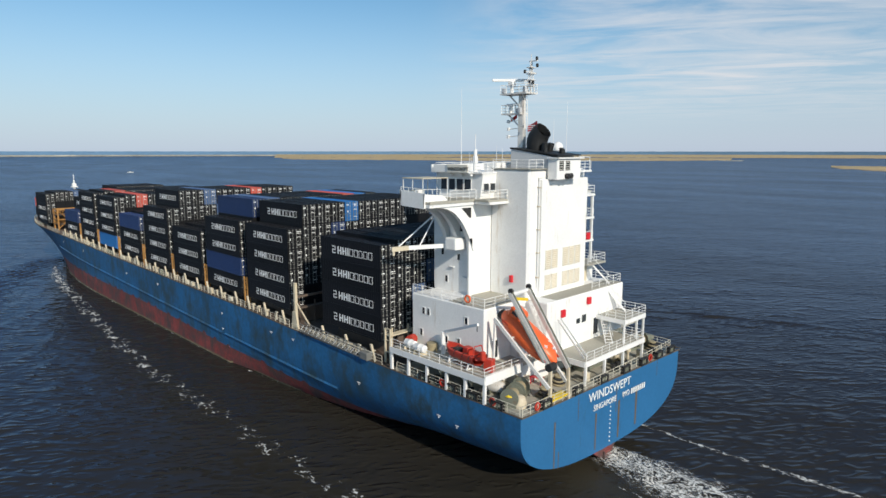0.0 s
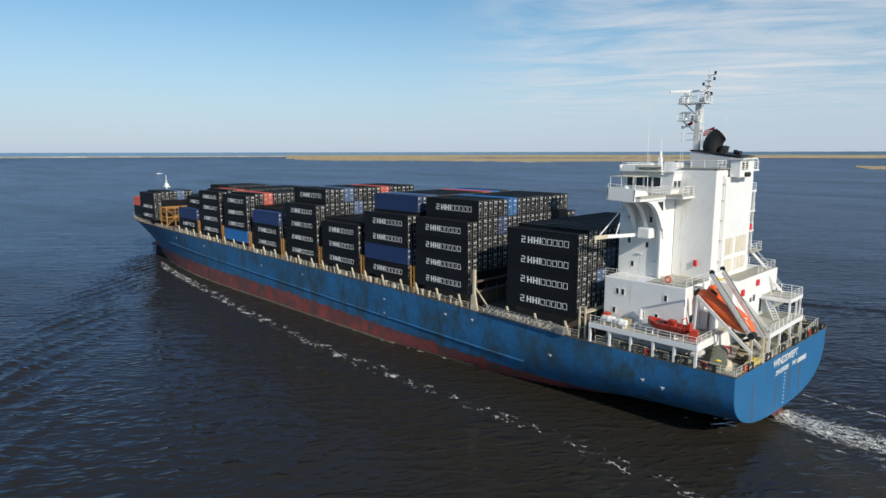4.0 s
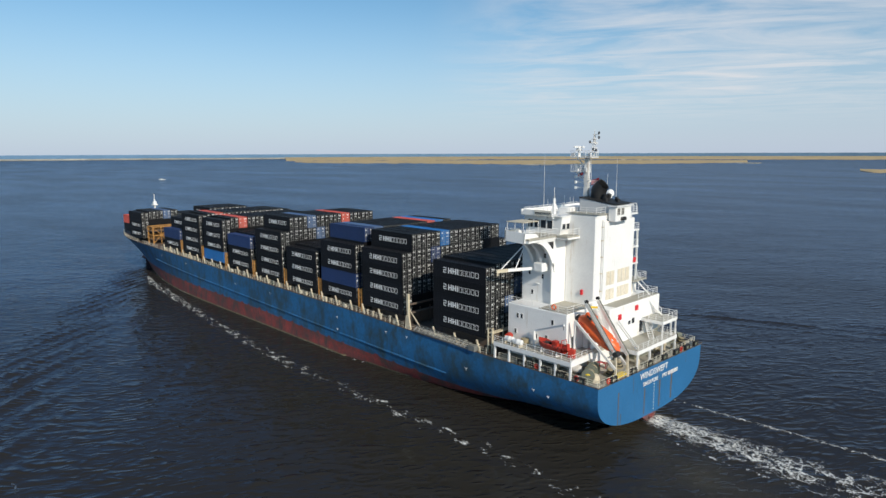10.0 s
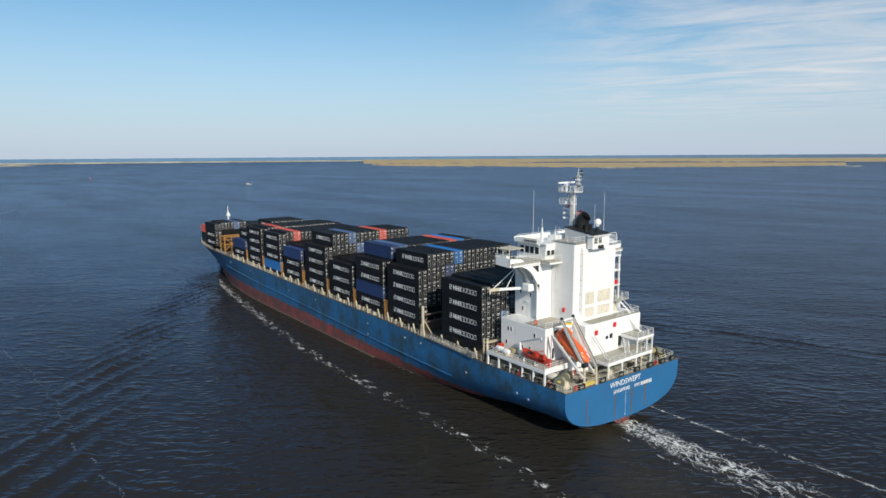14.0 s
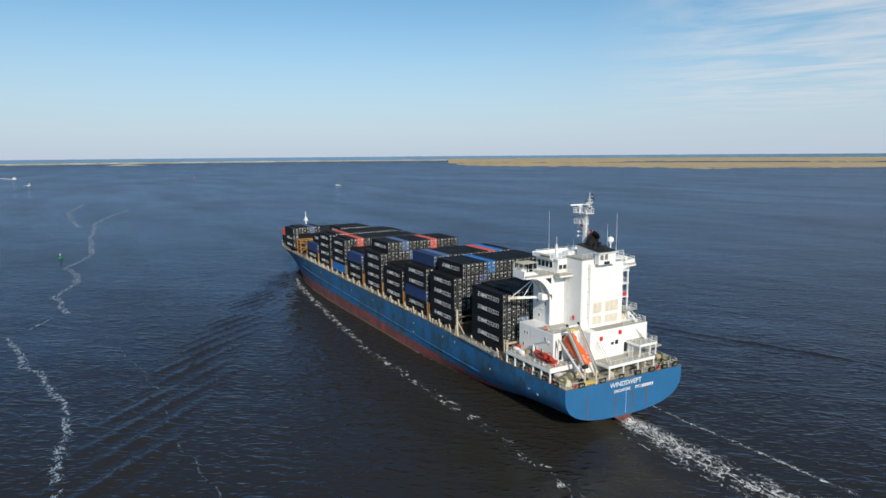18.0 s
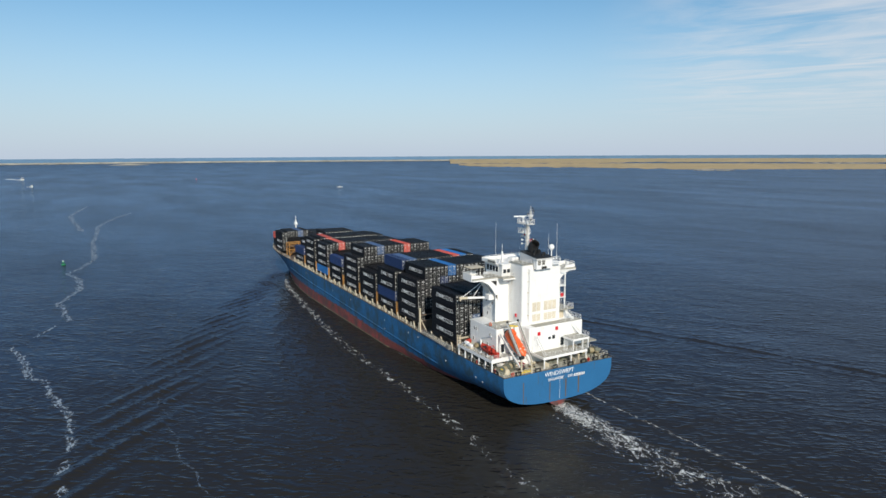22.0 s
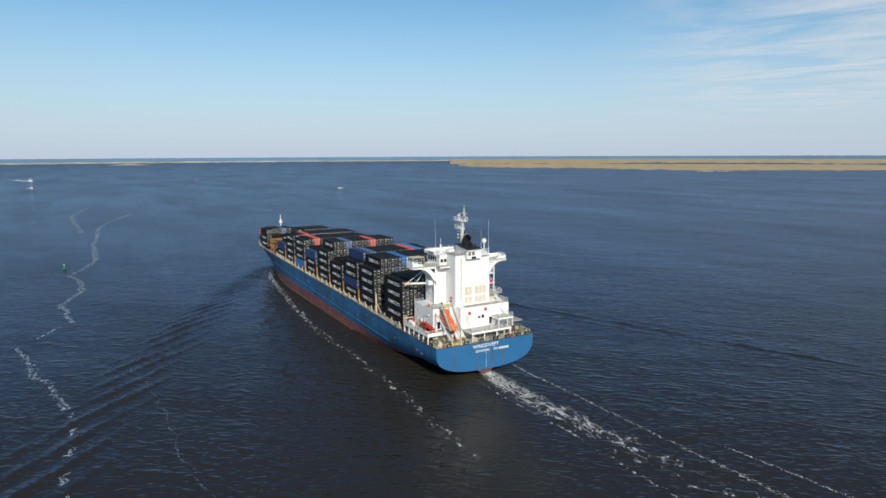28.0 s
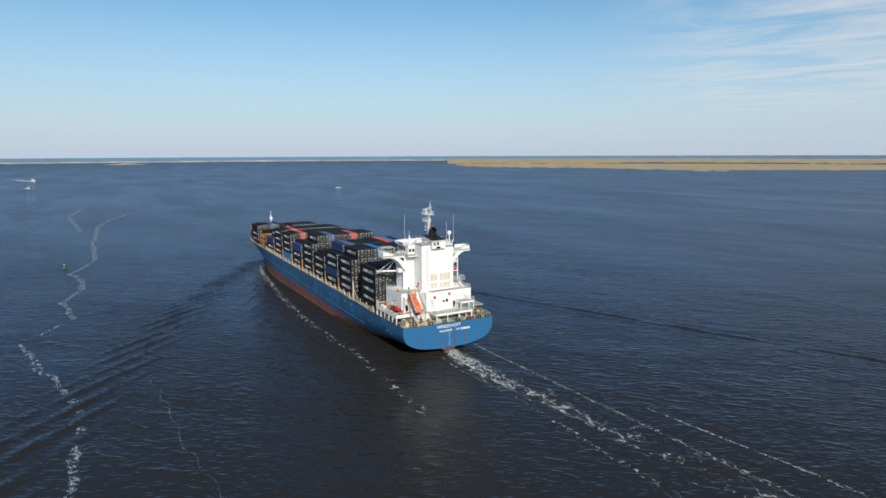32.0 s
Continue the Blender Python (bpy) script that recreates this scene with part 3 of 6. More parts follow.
def written(name, text, size, mat, parent, m, label, wide=1.0):
    me = lettering(text, size)
    me.materials.clear()
    me.materials.append(mat)
    ob = part(name, me, mat, parent, label)
    ob.matrix_basis = m @ Matrix.Diagonal((wide, 1, 1, 1))
    return ob


on_transom = lambda y, z: Matrix.Translation((0.15 + swing(0, y), y, z)) @ Matrix.Rotation(-math.atan(0.55 / 15.6), 4, "Z") @ Matrix(((0, 0, 1), (1, 0, 0), (0, 1, 0))).to_4x4()
written("stern_name", "WINDSWEPT", 1.42, M["mark"], ship, on_transom(-4.75, 7.98), "white ship's name on the stern", 0.98)
written("port_of_registry", "SINGAPORE", 0.92, M["mark"], ship, on_transom(-3.8, 6.78), "white port of registry", 0.9)
written("register_letters", "IMO", 0.92, M["mark"], ship, on_transom(1.85, 6.78), "white register letters", 0.9)
for k in range(7):
    part("register_bar", Shape().box(0.1, 0.15, 0.02, 0.3, 0.0, 0.64, Matrix.Translation((0.1 + swing(0, 3.55 + 0.46 * k), 3.55 + 0.46 * k, 6.78))), M["mark"], ship, "white bar in place of a register figure")

# decks
edge = [(x, -(half_breadth(x, top_of_hull(x)) - 0.12), top_of_hull(x) - 0.04) for x in STATIONS]
rows = [[(x + swing(x, y * k / 4), y * k / 4 - (quarter(x, 1) if k == -4 else 0.0), z) for k in range(4, -5, -1)] for x, y, z in edge]
part("main_deck", Shape().sheet(rows), M["maindeck"], ship, "rust-stained dark steel main deck")
part("mooring_deck", Shape().add([(-19, -15.4, 9.49), (0.1, -15.3, 9.49), (1.0, 14.6, 9.49), (-19, 15.4, 9.49)], [(0, 1, 2, 3)]), M["deck"], ship, "pale grey mooring deck with stains")

# ---- ship: cargo deck fittings ----
TIER, WIDE, LONG = 2.9, 2.438, 12.19
PITCH = 2.475
BAYS = [-33.8, -54.3, -68.8, -83.3, -97.8, -113.2, -128.6, -143.5, -158.4, -190.5, -204.6]


def floor_of(x, col):
    outer = lerp([(-200, 13.2), (-158, 12.9), (-128, 12.4), (-98, 11.9), (-30, 11.9)], x)
    return outer if col in (0, 11) else outer + 0.4


for x in BAYS:
    wide = 14.0 if x > -180 else 11.0
    if x > -200:
        part("hatch_cover", Shape().bevel_box(x - 0.3, x + LONG + 0.3, -wide + 1.6, wide - 1.6, top_of_hull(x) - 0.3, floor_of(x, 3) - 0.02, 0.15), M["maindeck"], ship, "dark hatch coaming and cover under the stacks")


def pillar(x, side, lean, h):
    """Slanting cream stanchion at the deck edge that carries the outer stack."""
    y = side * (half_breadth(x, top_of_hull(x)) - 0.55)
    z = top_of_hull(x)
    s = Shape()
    s.prism([(x - 0.18, z), (x + 0.16, z), (x + 0.13 + lean, z + h), (x - 0.1 + lean, z + h)], y - 0.12, y + 0.12)
    return part("stanchion", s, M["cream"], ship, "cream steel stanchion with rust")


POSTS = {}


def rail_run(points, h=1.05, gap=1.6, mat=None, parent=None, name="railing", wires=3):
    """Guard rail along a line of points: rods along it, and posts that stand apart."""
    mat = mat or M["rail"]
    raised = lambda k: [Vector(p) + Vector((0, 0, h * (k + 1) / wires)) for p in points]
    ob = part(name, Shape().pipe(raised(wires - 1), 0.032), mat, parent or ship, "")
    for k in range(wires - 1):
        part("rail_wire", Shape().pipe(raised(k), 0.024), mat, parent or ob)
    if (h, mat.name) not in POSTS:
        POSTS[(h, mat.name)] = Shape().bar((0, 0, 0), (0, 0, h), 0.036, 4).mesh("rail_post", mat)
    stood = set()
    for a, b in zip(points[:-1], points[1:]):
        a, b = Vector(a), Vector(b)
        n = max(1, round((b - a).length / gap))
        for k in range(n + 1):
            q = a.lerp(b, k / n)
            if tuple(round(c, 2) for c in q) not in stood:
                stood.add(tuple(round(c, 2) for c in q))
                part("rail_post", POSTS[(h, mat.name)], mat, parent or ob, m=Matrix.Translation(q))
    return ob


for side in (-1, 1):
    for x0 in BAYS[:9]:
        y = lambda x: side * (half_breadth(x, top_of_hull(x)) - 0.2)
        for x in (x0 + 1.0, x0 + 6.2, x0 + 11.4):
            pillar(x, side, -0.7, 1.9)
        rail_run([(x, y(x), top_of_hull(x)) for x in (x0 - 1.2, x0 + 4.0, x0 + 8.0, x0 + LONG + 1.0)], 1.1, 1.3)
    for x0, x1 in ((-176, -163), (-215, -180)):
        xs = np.linspace(x0, x1, 8)
        rail_run([(x, side * max(0.2, half_breadth(x, top_of_hull(x)) - 0.2), top_of_hull(x)) for x in xs], 1.1, 1.4)
    rail_run([(x, side * 15.55, 9.5) for x in (-40.5, -34, -28, -22)], 1.1, 1.3)


# vents, lockers and pipe ends along the deck edge
random.seed(5)
for side in (-1, 1):
    for x0 in BAYS[:9]:
        for k in range(5):
            x = x0 + 1.8 + 2.2 * k + random.uniform(-0.4, 0.4)
            y, z = side * (half_breadth(x, top_of_hull(x)) - 0.75), top_of_hull(x)
            kind = random.choice(("box", "vent", "box", "post"))
            if kind == "box":
                part("deck_locker", Shape().bevel_box(x - 0.5, x + 0.4, y - 0.25, y + 0.25, z, z + random.uniform(0.5, 0.95), 0.05), M[random.choice(("cream", "rail", "winch", "cream"))], ship)
            elif kind == "vent":
                part("vent_head", Shape().lathe([(0.12, 0), (0.12, 0.7), (0.28, 0.75), (0.28, 0.95), (0.05, 1.02)], 10, Matrix.Translation((x, y, z))), M["cream"], ship)
            else:
                part("lashing_socket", Shape().box(x - 0.08, x + 0.08, y - 0.08, y + 0.08, z, z + 1.2).box(x - 0.3, x + 0.3, y - 0.1, y + 0.1, z + 1.05, z + 1.2), M["rail"], ship)


def lashing_bridge(x, h, reach, colour):
    """Cross-ship frame between two bays with posts, a walkway and braces at the sides."""
    z = top_of_hull(x)
    for side in (-1, 1):
        s = Shape()
        s.beam((x - 0.5, side * 14.6, z), (x - 0.5, side * 14.6, z + h), 0.2, 0.2)
        s.beam((x + 0.4, side * 14.6, z), (x + 0.4, side * 14.6, z + h), 0.2, 0.2)
        for k in range(1, int(h / 1.4) + 1):
            s.beam((x - 0.5, side * 14.6, z + 1.4 * k), (x + 0.4, side * 14.6, z + 1.4 * k), 0.1, 0.1)
        part("lashing_tower", s, M[colour], ship, "buff yellow lashing tower between stacks")
    s = Shape().box(x - 0.5, x + 0.4, -14.6, 14.6, z + h - 0.9, z + h - 0.75)
    for y in np.linspace(-14, 14, 12):
        s.beam((x, y, z), (x, y, z + h), 0.16, 0.16)
    part("lashing_walkway", s, M[colour], ship, "buff steel lashing walkway")


for x in BAYS[2:9]:
    lashing_bridge(x + LONG + 1.15, 4.6, 14, "buff")
lashing_bridge(BAYS[1] + LONG + 1.15, 3.4, 14, "maindeck")
lashing_bridge(BAYS[0] + LONG + 1.0, 4.2, 14, "cream")
# heavy yellow frame aft of the foremost stacks
for x in (-176.0, -171.5):
    for y in (-13.6, -8.0, -2.5, 2.5, 8.0, 13.6):
        part("frame_post", Shape().beam((x, y, 11.5), (x, y, 17.4), 0.35, 0.35), M["buff"], ship)
s = Shape()
for z in (14.6, 17.4):
    for x in (-176.0, -171.5):
        s.beam((x, -13.8, z), (x, 13.8, z), 0.3, 0.3)
    for y in (-13.6, -8, 8, 13.6):
        s.beam((-176, y, z), (-171.5, y, z), 0.25, 0.25)
for y in (-13.6, -8.0, -2.5, 2.5, 8.0):
    s.beam((-171.5, y, 12.0), (-171.5, y + 5.4, 17.2), 0.2, 0.2)
    s.beam((-171.5, y + 5.4, 12.0), (-171.5, y, 17.2), 0.2, 0.2)
part("frame_brace", s, M["buff"], ship, "yellow cross braces")
for z in (13.2, 16.0):
    part("frame_walkway", Shape().box(-176.2, -171.3, -13.8, 13.8, z - 0.1, z), M["maindeck"], ship, "dark steel walkway in the yellow frame")
    rail_run([(-171.3, -13.7, z), (-171.3, 13.7, z)], 1.0, 1.4, M["buff"])
    rail_run([(-176.2, -13.9, z), (-171.3, -13.9, z)], 1.0, 1.2, M["buff"])
for y in (-11.0, -5.2, 0.0, 5.2, 11.0):
    part("frame_post", Shape().beam((-171.5, y, 11.5), (-171.5, y, 17.4), 0.2, 0.2), M["buff"], ship)
# foremast
s = Shape().bar((-207, 0, 12.5), (-207, 0, 24.4), 0.45, 10, 0.25).box(-207.9, -206.1, -0.9, 0.9, 22.0, 22.3).bar((-207, 0, 24), (-207, 0, 26.4), 0.1, 6)
part("foremast", s, M["railwhite"], ship, "white foremast on the forecastle")
part("foremast_lamp_house", Shape().bevel_box(-207.6, -206.4, -0.6, 0.6, 22.3, 23.4, 0.15), M["railwhite"], ship)


# ---- containers ----
def corrugated(s, x0, x1, y, z0, z1, out, n=30, d=0.028):
    """A ribbed side wall between rails."""
    top, bottom = [], []
    step = (x1 - x0) / n
    for k in range(n):
        for u, w in ((0.0, 0), (0.35, 0), (0.5, -d), (0.85, -d)):
            x = x0 + step * (k + u)
            bottom.append((x, y + out * w, z0))
            top.append((x, y + out * w, z1))
    bottom.append((x1, y, z0))
    top.append((x1, y, z1))
    return s.sheet([bottom, top])


def container_meshes(key, low):
    """Body, door leaf and lock rod of a forty-foot box; x from the front end (0) aft to the doors."""
    mat, h = M[key], low
    s = Shape()
    L, W = LONG, WIDE / 2
    s.box(0.12, L - 0.08, -W + 0.09, W - 0.09, 0.1, h - 0.1)
    for side in (-1, 1):
        corrugated(s, 0.12, L - 0.12, side * (W - 0.02), 0.14, h - 0.1, side)
        s.box(0, L, side * W - 0.06 if side > 0 else -W, side * W if side > 0 else -W + 0.06, h - 0.12, h)
        s.box(0, L, side * W - 0.06 if side > 0 else -W, side * W if side > 0 else -W + 0.06, 0, 0.16)
        for x in (0, L - 0.14):
            s.box(x, x + 0.14, side * W - 0.14 if side > 0 else -W, side * W if side > 0 else -W + 0.14, 0.0, h)
    for x in (0.0, L - 0.12):
        s.box(x, x + 0.12, -W, W, h - 0.14, h)
        s.box(x, x + 0.12, -W, W, 0, 0.16)
    # shallow ribs of the roof
    for k in range(18):
        x = 0.5 + k * 0.64
        s.box(x, x + 0.3, -W + 0.1, W - 0.1, h - 0.1, h - 0.045)
    body = s.mesh("body", mat)
    d = Shape().box(L - 0.08, L - 0.03, 0.02, W - 0.13, 0.17, h - 0.15)
    for k in range(4):
        z = 0.3 + k * (h - 0.6) / 4
        d.box(L - 0.03, L - 0.005, 0.1, W - 0.2, z + 0.08, z + (h - 0.6) / 4 - 0.08)
    leaf = d.mesh("door", mat)
    return body, leaf


rod = Shape().bar((0, 0, 0.08), (0, 0, TIER - 0.08), 0.035, 5)
for z in (0.2, 0.75, 1.5, 2.2, 2.68):
    rod.box(-0.035, 0.035, -0.1, 0.1, z, z + 0.1)
rod.box(0.0, 0.05, -0.05, 0.34, 1.05, 1.11)
rod_mesh = rod.mesh("locking_bar", M["steel"])
marks = []
for y0, y1, z0, z1 in ((0.35, 1.05, 2.4, 2.52), (0.45, 1.05, 2.18, 2.27), (0.3, 0.95, 1.66, 1.75), (0.3, 1.0, 0.55, 0.62), (-0.95, -0.55, 2.35, 2.5), (-0.9, -0.62, 1.3, 1.6)):
    marks.append(Shape().box(LONG + 0.0, LONG + 0.012, y0, y1, z0, z1).mesh("door_marking", M["mark"]))
# the line's sign: a folded-bar badge and eight plain block shapes, bold first, thin after
glyphs = []


def glyph(*strokes):
    """One plain block shape of the sign, out of straight strokes (x0, x1, z0, z1)."""
    s = Shape()
    for x0, x1, z0, z1 in strokes:
        s.box(x0, x1, -WIDE / 2 - 0.012, -WIDE / 2 + 0.004, z0, z1)
    glyphs.append(s.mesh("sign_shape", M["mark"]))


Z0, Z1 = 0.95, 1.9
glyph((2.6, 3.3, Z0, Z0 + 0.13), (2.6, 3.3, 1.36, 1.49), (2.6, 3.3, Z1 - 0.13, Z1), (3.17, 3.3, 1.49, Z1), (2.6, 2.73, Z0, 1.36))
x = 3.75
for k in range(2):
    glyph((x, x + 0.24, Z0, Z1), (x + 0.6, x + 0.84, Z0, Z1), (x + 0.24, x + 0.6, 1.32, 1.5))
    x += 1.04
glyph((x, x + 0.24, Z0, Z1))
x += 0.42
T, W2 = 0.07, 0.74
for k in range(5):
    glyph((x, x + T, Z0, Z1 - 0.06), (x + W2 - T, x + W2, Z0, Z1 - 0.06), (x + T, x + W2 - T, Z0, Z0 + T), (x + T, x + W2 - T, Z1 - T - 0.06, Z1 - 0.06))
    x += W2 + 0.2

WORDS = dict(black="black steel forty-foot shipping container with ribbed sides", navy="navy blue steel forty-foot shipping container", azure="bright blue steel forty-foot shipping container", red="faded red steel forty-foot shipping container", slate="slate blue steel forty-foot shipping container")
MODELS = {}


def container_model(key, signed):
    """A first container of each look, with its parts, to be copied."""
    body, leaf = container_meshes(key, TIER)
    ob = thing("shipping_container", WORDS[key] + (" and white sign" if signed else ""), "container", group="containers stacked on the ship")
    part("body", body, M[key], ob)
    for side in (1, -1):
        door = part("door", leaf, M[key], ob, m=Matrix.Diagonal((1, side, 1, 1)))
        for y in (0.3, 0.85):
            part("locking_bar", rod_mesh, M["steel"], door, "galvanised locking bar", m=Matrix.Translation((LONG + 0.02, y, 0)))
    for me in marks[:6]:
        part("door_marking", me, M["mark"], ob, "white stencilled marks on the doors")
    if signed:
        for me in glyphs:
            part("sign_shape", me, M["mark"], ob, "white block shape of the owner's sign")
    return ob


INNER = [4, 5, 5, 3, 5, 3, 4, 4, 3, 3, 2]
OUTER = ["kkkk", "kkkk", "kbkk", "kkk", "kkkk", "kkb", "Bkkk", "kkkk", "kb", "kkk", "br"]
TOPS = ["kkkkkkkkkk", "kkkBkkkkkk", "bskkkkkrBk", "kkkkkkkkkk", "kkskkkrkkk", "kkkBkkkkkk", "krkkkkkkkk", "krkkkkkkkk", "kkkkkkkkkk", "kkskkkkkkk", "rkbkkkkkkk"]
COLOUR = dict(k="black", b="navy", B="azure", r="red", s="slate")
BLUE_WITHIN = {(0, 2, 1): "s", (0, 3, 2): "s", (1, 3, 3): "b", (4, 4, 3): "s", (1, 6, 2): "r"}
rest = {}
below = 0  # tiers of the neighbouring stack on the port side
for bay, x in enumerate(BAYS):
    for col in range(12):
        if x < -180 and col in (0, 11) and bay == 10:
            continue
        outer = col in (0, 11)
        tall = len(OUTER[bay]) if outer else INNER[bay]
        if bay == 9 and col > 4:
            tall = 2
        if bay == 8 and 4 <= col <= 8:
            tall += 1
        for tier in range(tall):
            c = OUTER[bay][tier] if outer else ("k" if tier < tall - 1 else TOPS[bay][col - 1])
            c = BLUE_WITHIN.get((bay, col, tier), c)
            seen = outer and col == 0 or tier == tall - 1 or bay == 0 and col < 8 or bay == 1 and tier >= 1 and col < 9 or bay == 4 and tier >= 3 or bay == 6 and tier >= 3
            wob = 0.03 * noise.noise((bay * 3.3, col * 1.7, tier * 2.1))
            place = (x + wob, -14.85 + PITCH * col + PITCH / 2 + wob, floor_of(x, col) + TIER * tier)
            if not seen:
                rest.setdefault(COLOUR[c], []).append(place)
                continue
            key = (COLOUR[c], c == "k" and (col == 0 or tier >= below) and not (bay == 1 and col == 4) and not (bay == 9 and tier == 2))
            if key not in MODELS:
                MODELS[key] = container_model(*key)
                MODELS[key].matrix_basis = Matrix.Translation(place)
                aboard(MODELS[key])
            else:
                aboard(copy_thing(MODELS[key], Matrix.Translation(place)))
        below = tall
for key, places in rest.items():
    s = Shape()
    for px, py, pz in places:
        s.bevel_box(px, px + LONG, py - WIDE / 2, py + WIDE / 2, pz, pz + TIER - 0.02, 0.04)
    aboard(tagged(new("stacked_containers", s.mesh("stacked_containers", M[key])), "dark containers deep inside the stacks", "containers", kind="stuff"))

# ---- ship: superstructure ----
def window(x, y, z, w, h, face, parent, name="porthole_window", round_=False):
    """A dark pane in a raised frame; face: the way it looks (-y, +x or -x)."""
    turn = {"-y": 0, "+x": 90, "-x": -90, "+y": 180}[face]
    m = pose(x, y, z, 0, 0, turn)
    f = 0.07
    s = Shape()
    s.box(-w / 2 - f, w / 2 + f, -0.05, 0.0, h / 2, h / 2 + f, m).box(-w / 2 - f, w / 2 + f, -0.05, 0.0, -h / 2 - f, -h / 2, m)
    s.box(-w / 2 - f, -w / 2, -0.05, 0.0, -h / 2, h / 2, m).box(w / 2, w / 2 + f, -0.05, 0.0, -h / 2, h / 2, m)
    fr = part(name, s, M["white"], parent)
    part("pane", Shape().box(-w / 2, w / 2, -0.02, 0.0, -h / 2, h / 2, m), M["glass"], fr, "dark window pane")
    return fr


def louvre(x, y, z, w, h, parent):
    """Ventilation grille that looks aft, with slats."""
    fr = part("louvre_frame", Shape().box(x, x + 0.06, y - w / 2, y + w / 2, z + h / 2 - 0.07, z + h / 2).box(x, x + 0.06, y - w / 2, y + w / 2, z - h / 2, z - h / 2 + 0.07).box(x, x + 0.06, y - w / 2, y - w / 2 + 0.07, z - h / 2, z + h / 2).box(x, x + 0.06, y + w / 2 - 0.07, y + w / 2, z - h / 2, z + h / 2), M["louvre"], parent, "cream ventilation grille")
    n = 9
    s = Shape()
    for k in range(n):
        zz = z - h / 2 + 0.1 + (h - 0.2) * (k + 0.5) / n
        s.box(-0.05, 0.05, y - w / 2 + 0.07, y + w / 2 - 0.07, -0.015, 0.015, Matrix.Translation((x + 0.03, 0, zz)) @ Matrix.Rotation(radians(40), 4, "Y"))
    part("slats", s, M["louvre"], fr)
    # plate in a darker cream, coloured for the shade between the slats
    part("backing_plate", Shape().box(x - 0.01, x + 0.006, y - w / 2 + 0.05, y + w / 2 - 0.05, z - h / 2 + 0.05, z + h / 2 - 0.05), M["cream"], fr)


DECK_A, DECK_C = 12.1, 18.0
house = part("lower_house", Shape().bevel_box(-18.9, -7.6, -12.3, 10.6, DECK_A, DECK_C, 0.12).bevel_box(-7.7, -4.6, -5.4, 10.6, DECK_A, DECK_C, 0.1), M["white"], ship, "two-storey white deckhouse")
tower = part("accommodation_tower", Shape().bevel_box(-19.2, -13.0, -8.5, 8.5, DECK_C, 29.0, 0.1), M["white"], ship, "tall white accommodation block")
casing = part("engine_casing", Shape().bevel_box(-13.1, -7.5, -5.3, 5.6, DECK_C, 32.3, 0.25).bevel_box(-7.6, -7.1, -3.5, 5.6, DECK_C, 31.2, 0.08), M["white"], ship, "white engine casing with plain aft wall")
part("casing_pipe", Shape().bar((-7.3, -3.75, 19), (-7.3, -3.75, 31.4), 0.09, 6).bar((-7.3, -3.75, 31.4), (-7.3, -2.9, 31.5), 0.07, 6), M["railwhite"], casing, "thin vertical pipe")
for z in (20.2, 23.0, 25.6, 28.2, 30.3):
    part("pipe_clip", Shape().box(-7.5, -7.15, -3.9, -3.6, z, z + 0.1), M["cream"], casing)
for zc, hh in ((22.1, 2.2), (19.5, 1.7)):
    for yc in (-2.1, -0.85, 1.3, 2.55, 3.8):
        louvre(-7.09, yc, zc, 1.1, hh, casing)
part("fire_box", Shape().bevel_box(-9.9, -9.5, -5.62, -5.3, 19.6, 20.4, 0.04), M["sign"], casing, "red fire hose box on the wall")
# decks of the house
part("deck_a", Shape().box(-18.9, -4.5, -15.65, -12.3, DECK_A - 0.28, DECK_A).box(-7.6, -4.5, -12.3, -9.8, DECK_A - 0.28, DECK_A).box(-4.6, -0.3, -4.4, 8.3, DECK_A - 0.28, DECK_A).box(-18.9, -4.9, 10.6, 15.65, DECK_A - 0.28, DECK_A).box(-7.6, -4.9, -9.8, -5.4, DECK_A - 0.28, DECK_A), M["deck"], ship, "pale grey deck over the mooring space")
for x0, x1, y0, y1, low, high in ((-18.95, -4.45, -15.75, -15.65, 0.55, 0.12), (-4.5, -4.4, -15.65, -9.8, 0.6, 0.35), (-0.3, -0.2, -4.4, 8.3, 0.5, 0.1), (-4.9, -0.2, 8.3, 8.4, 0.5, 0.1), (-4.5, -0.3, -4.5, -4.4, 0.5, 0.1)):
    part("deck_edge_beam", Shape().box(x0, x1, y0, y1, DECK_A - low, DECK_A + high), M["white"], ship, "white deck edge beam")
for x in (-18.8, -15.9, -12.9, -9.9, -7.2, -4.6):
    part("deck_post", Shape().box(x - 0.14, x + 0.14, -15.68, -15.4, 9.5, DECK_A - 0.28), M["white"], ship)
for y in (-4.2, -0.4, 3.6, 8.1):
    part("deck_post", Shape().box(-0.5, -0.25, y - 0.12, y + 0.12, 9.5, DECK_A - 0.28), M["white"], ship)
part("mooring_bulkhead", Shape().box(-18.7, -7.5, -11.6, 11.6, 9.5, DECK_A - 0.3).box(-7.5, -5.2, -9.0, 9.6, 9.5, DECK_A - 0.3), M["white"], ship, "white bulkhead behind the mooring space")
part("deck_c_planking", Shape().box(-13.0, -7.7, -12.2, -5.35, DECK_C, DECK_C + 0.03).box(-7.0, -4.7, -3.5, 10.5, DECK_C, DECK_C + 0.03), M["deck"], ship, "grey deck on the house roof")
part("deck_b_platform", Shape().box(-4.9, -0.8, 4.6, 9.4, 14.65, 14.85), M["deck"], ship, "raised stern platform")
part("platform_fascia", Shape().box(-0.85, -0.75, 4.6, 9.5, 14.4, 14.9).box(-4.9, -0.75, 9.4, 9.5, 14.4, 14.9).box(-4.9, -0.75, 4.5, 4.6, 14.4, 14.9), M["white"], ship)
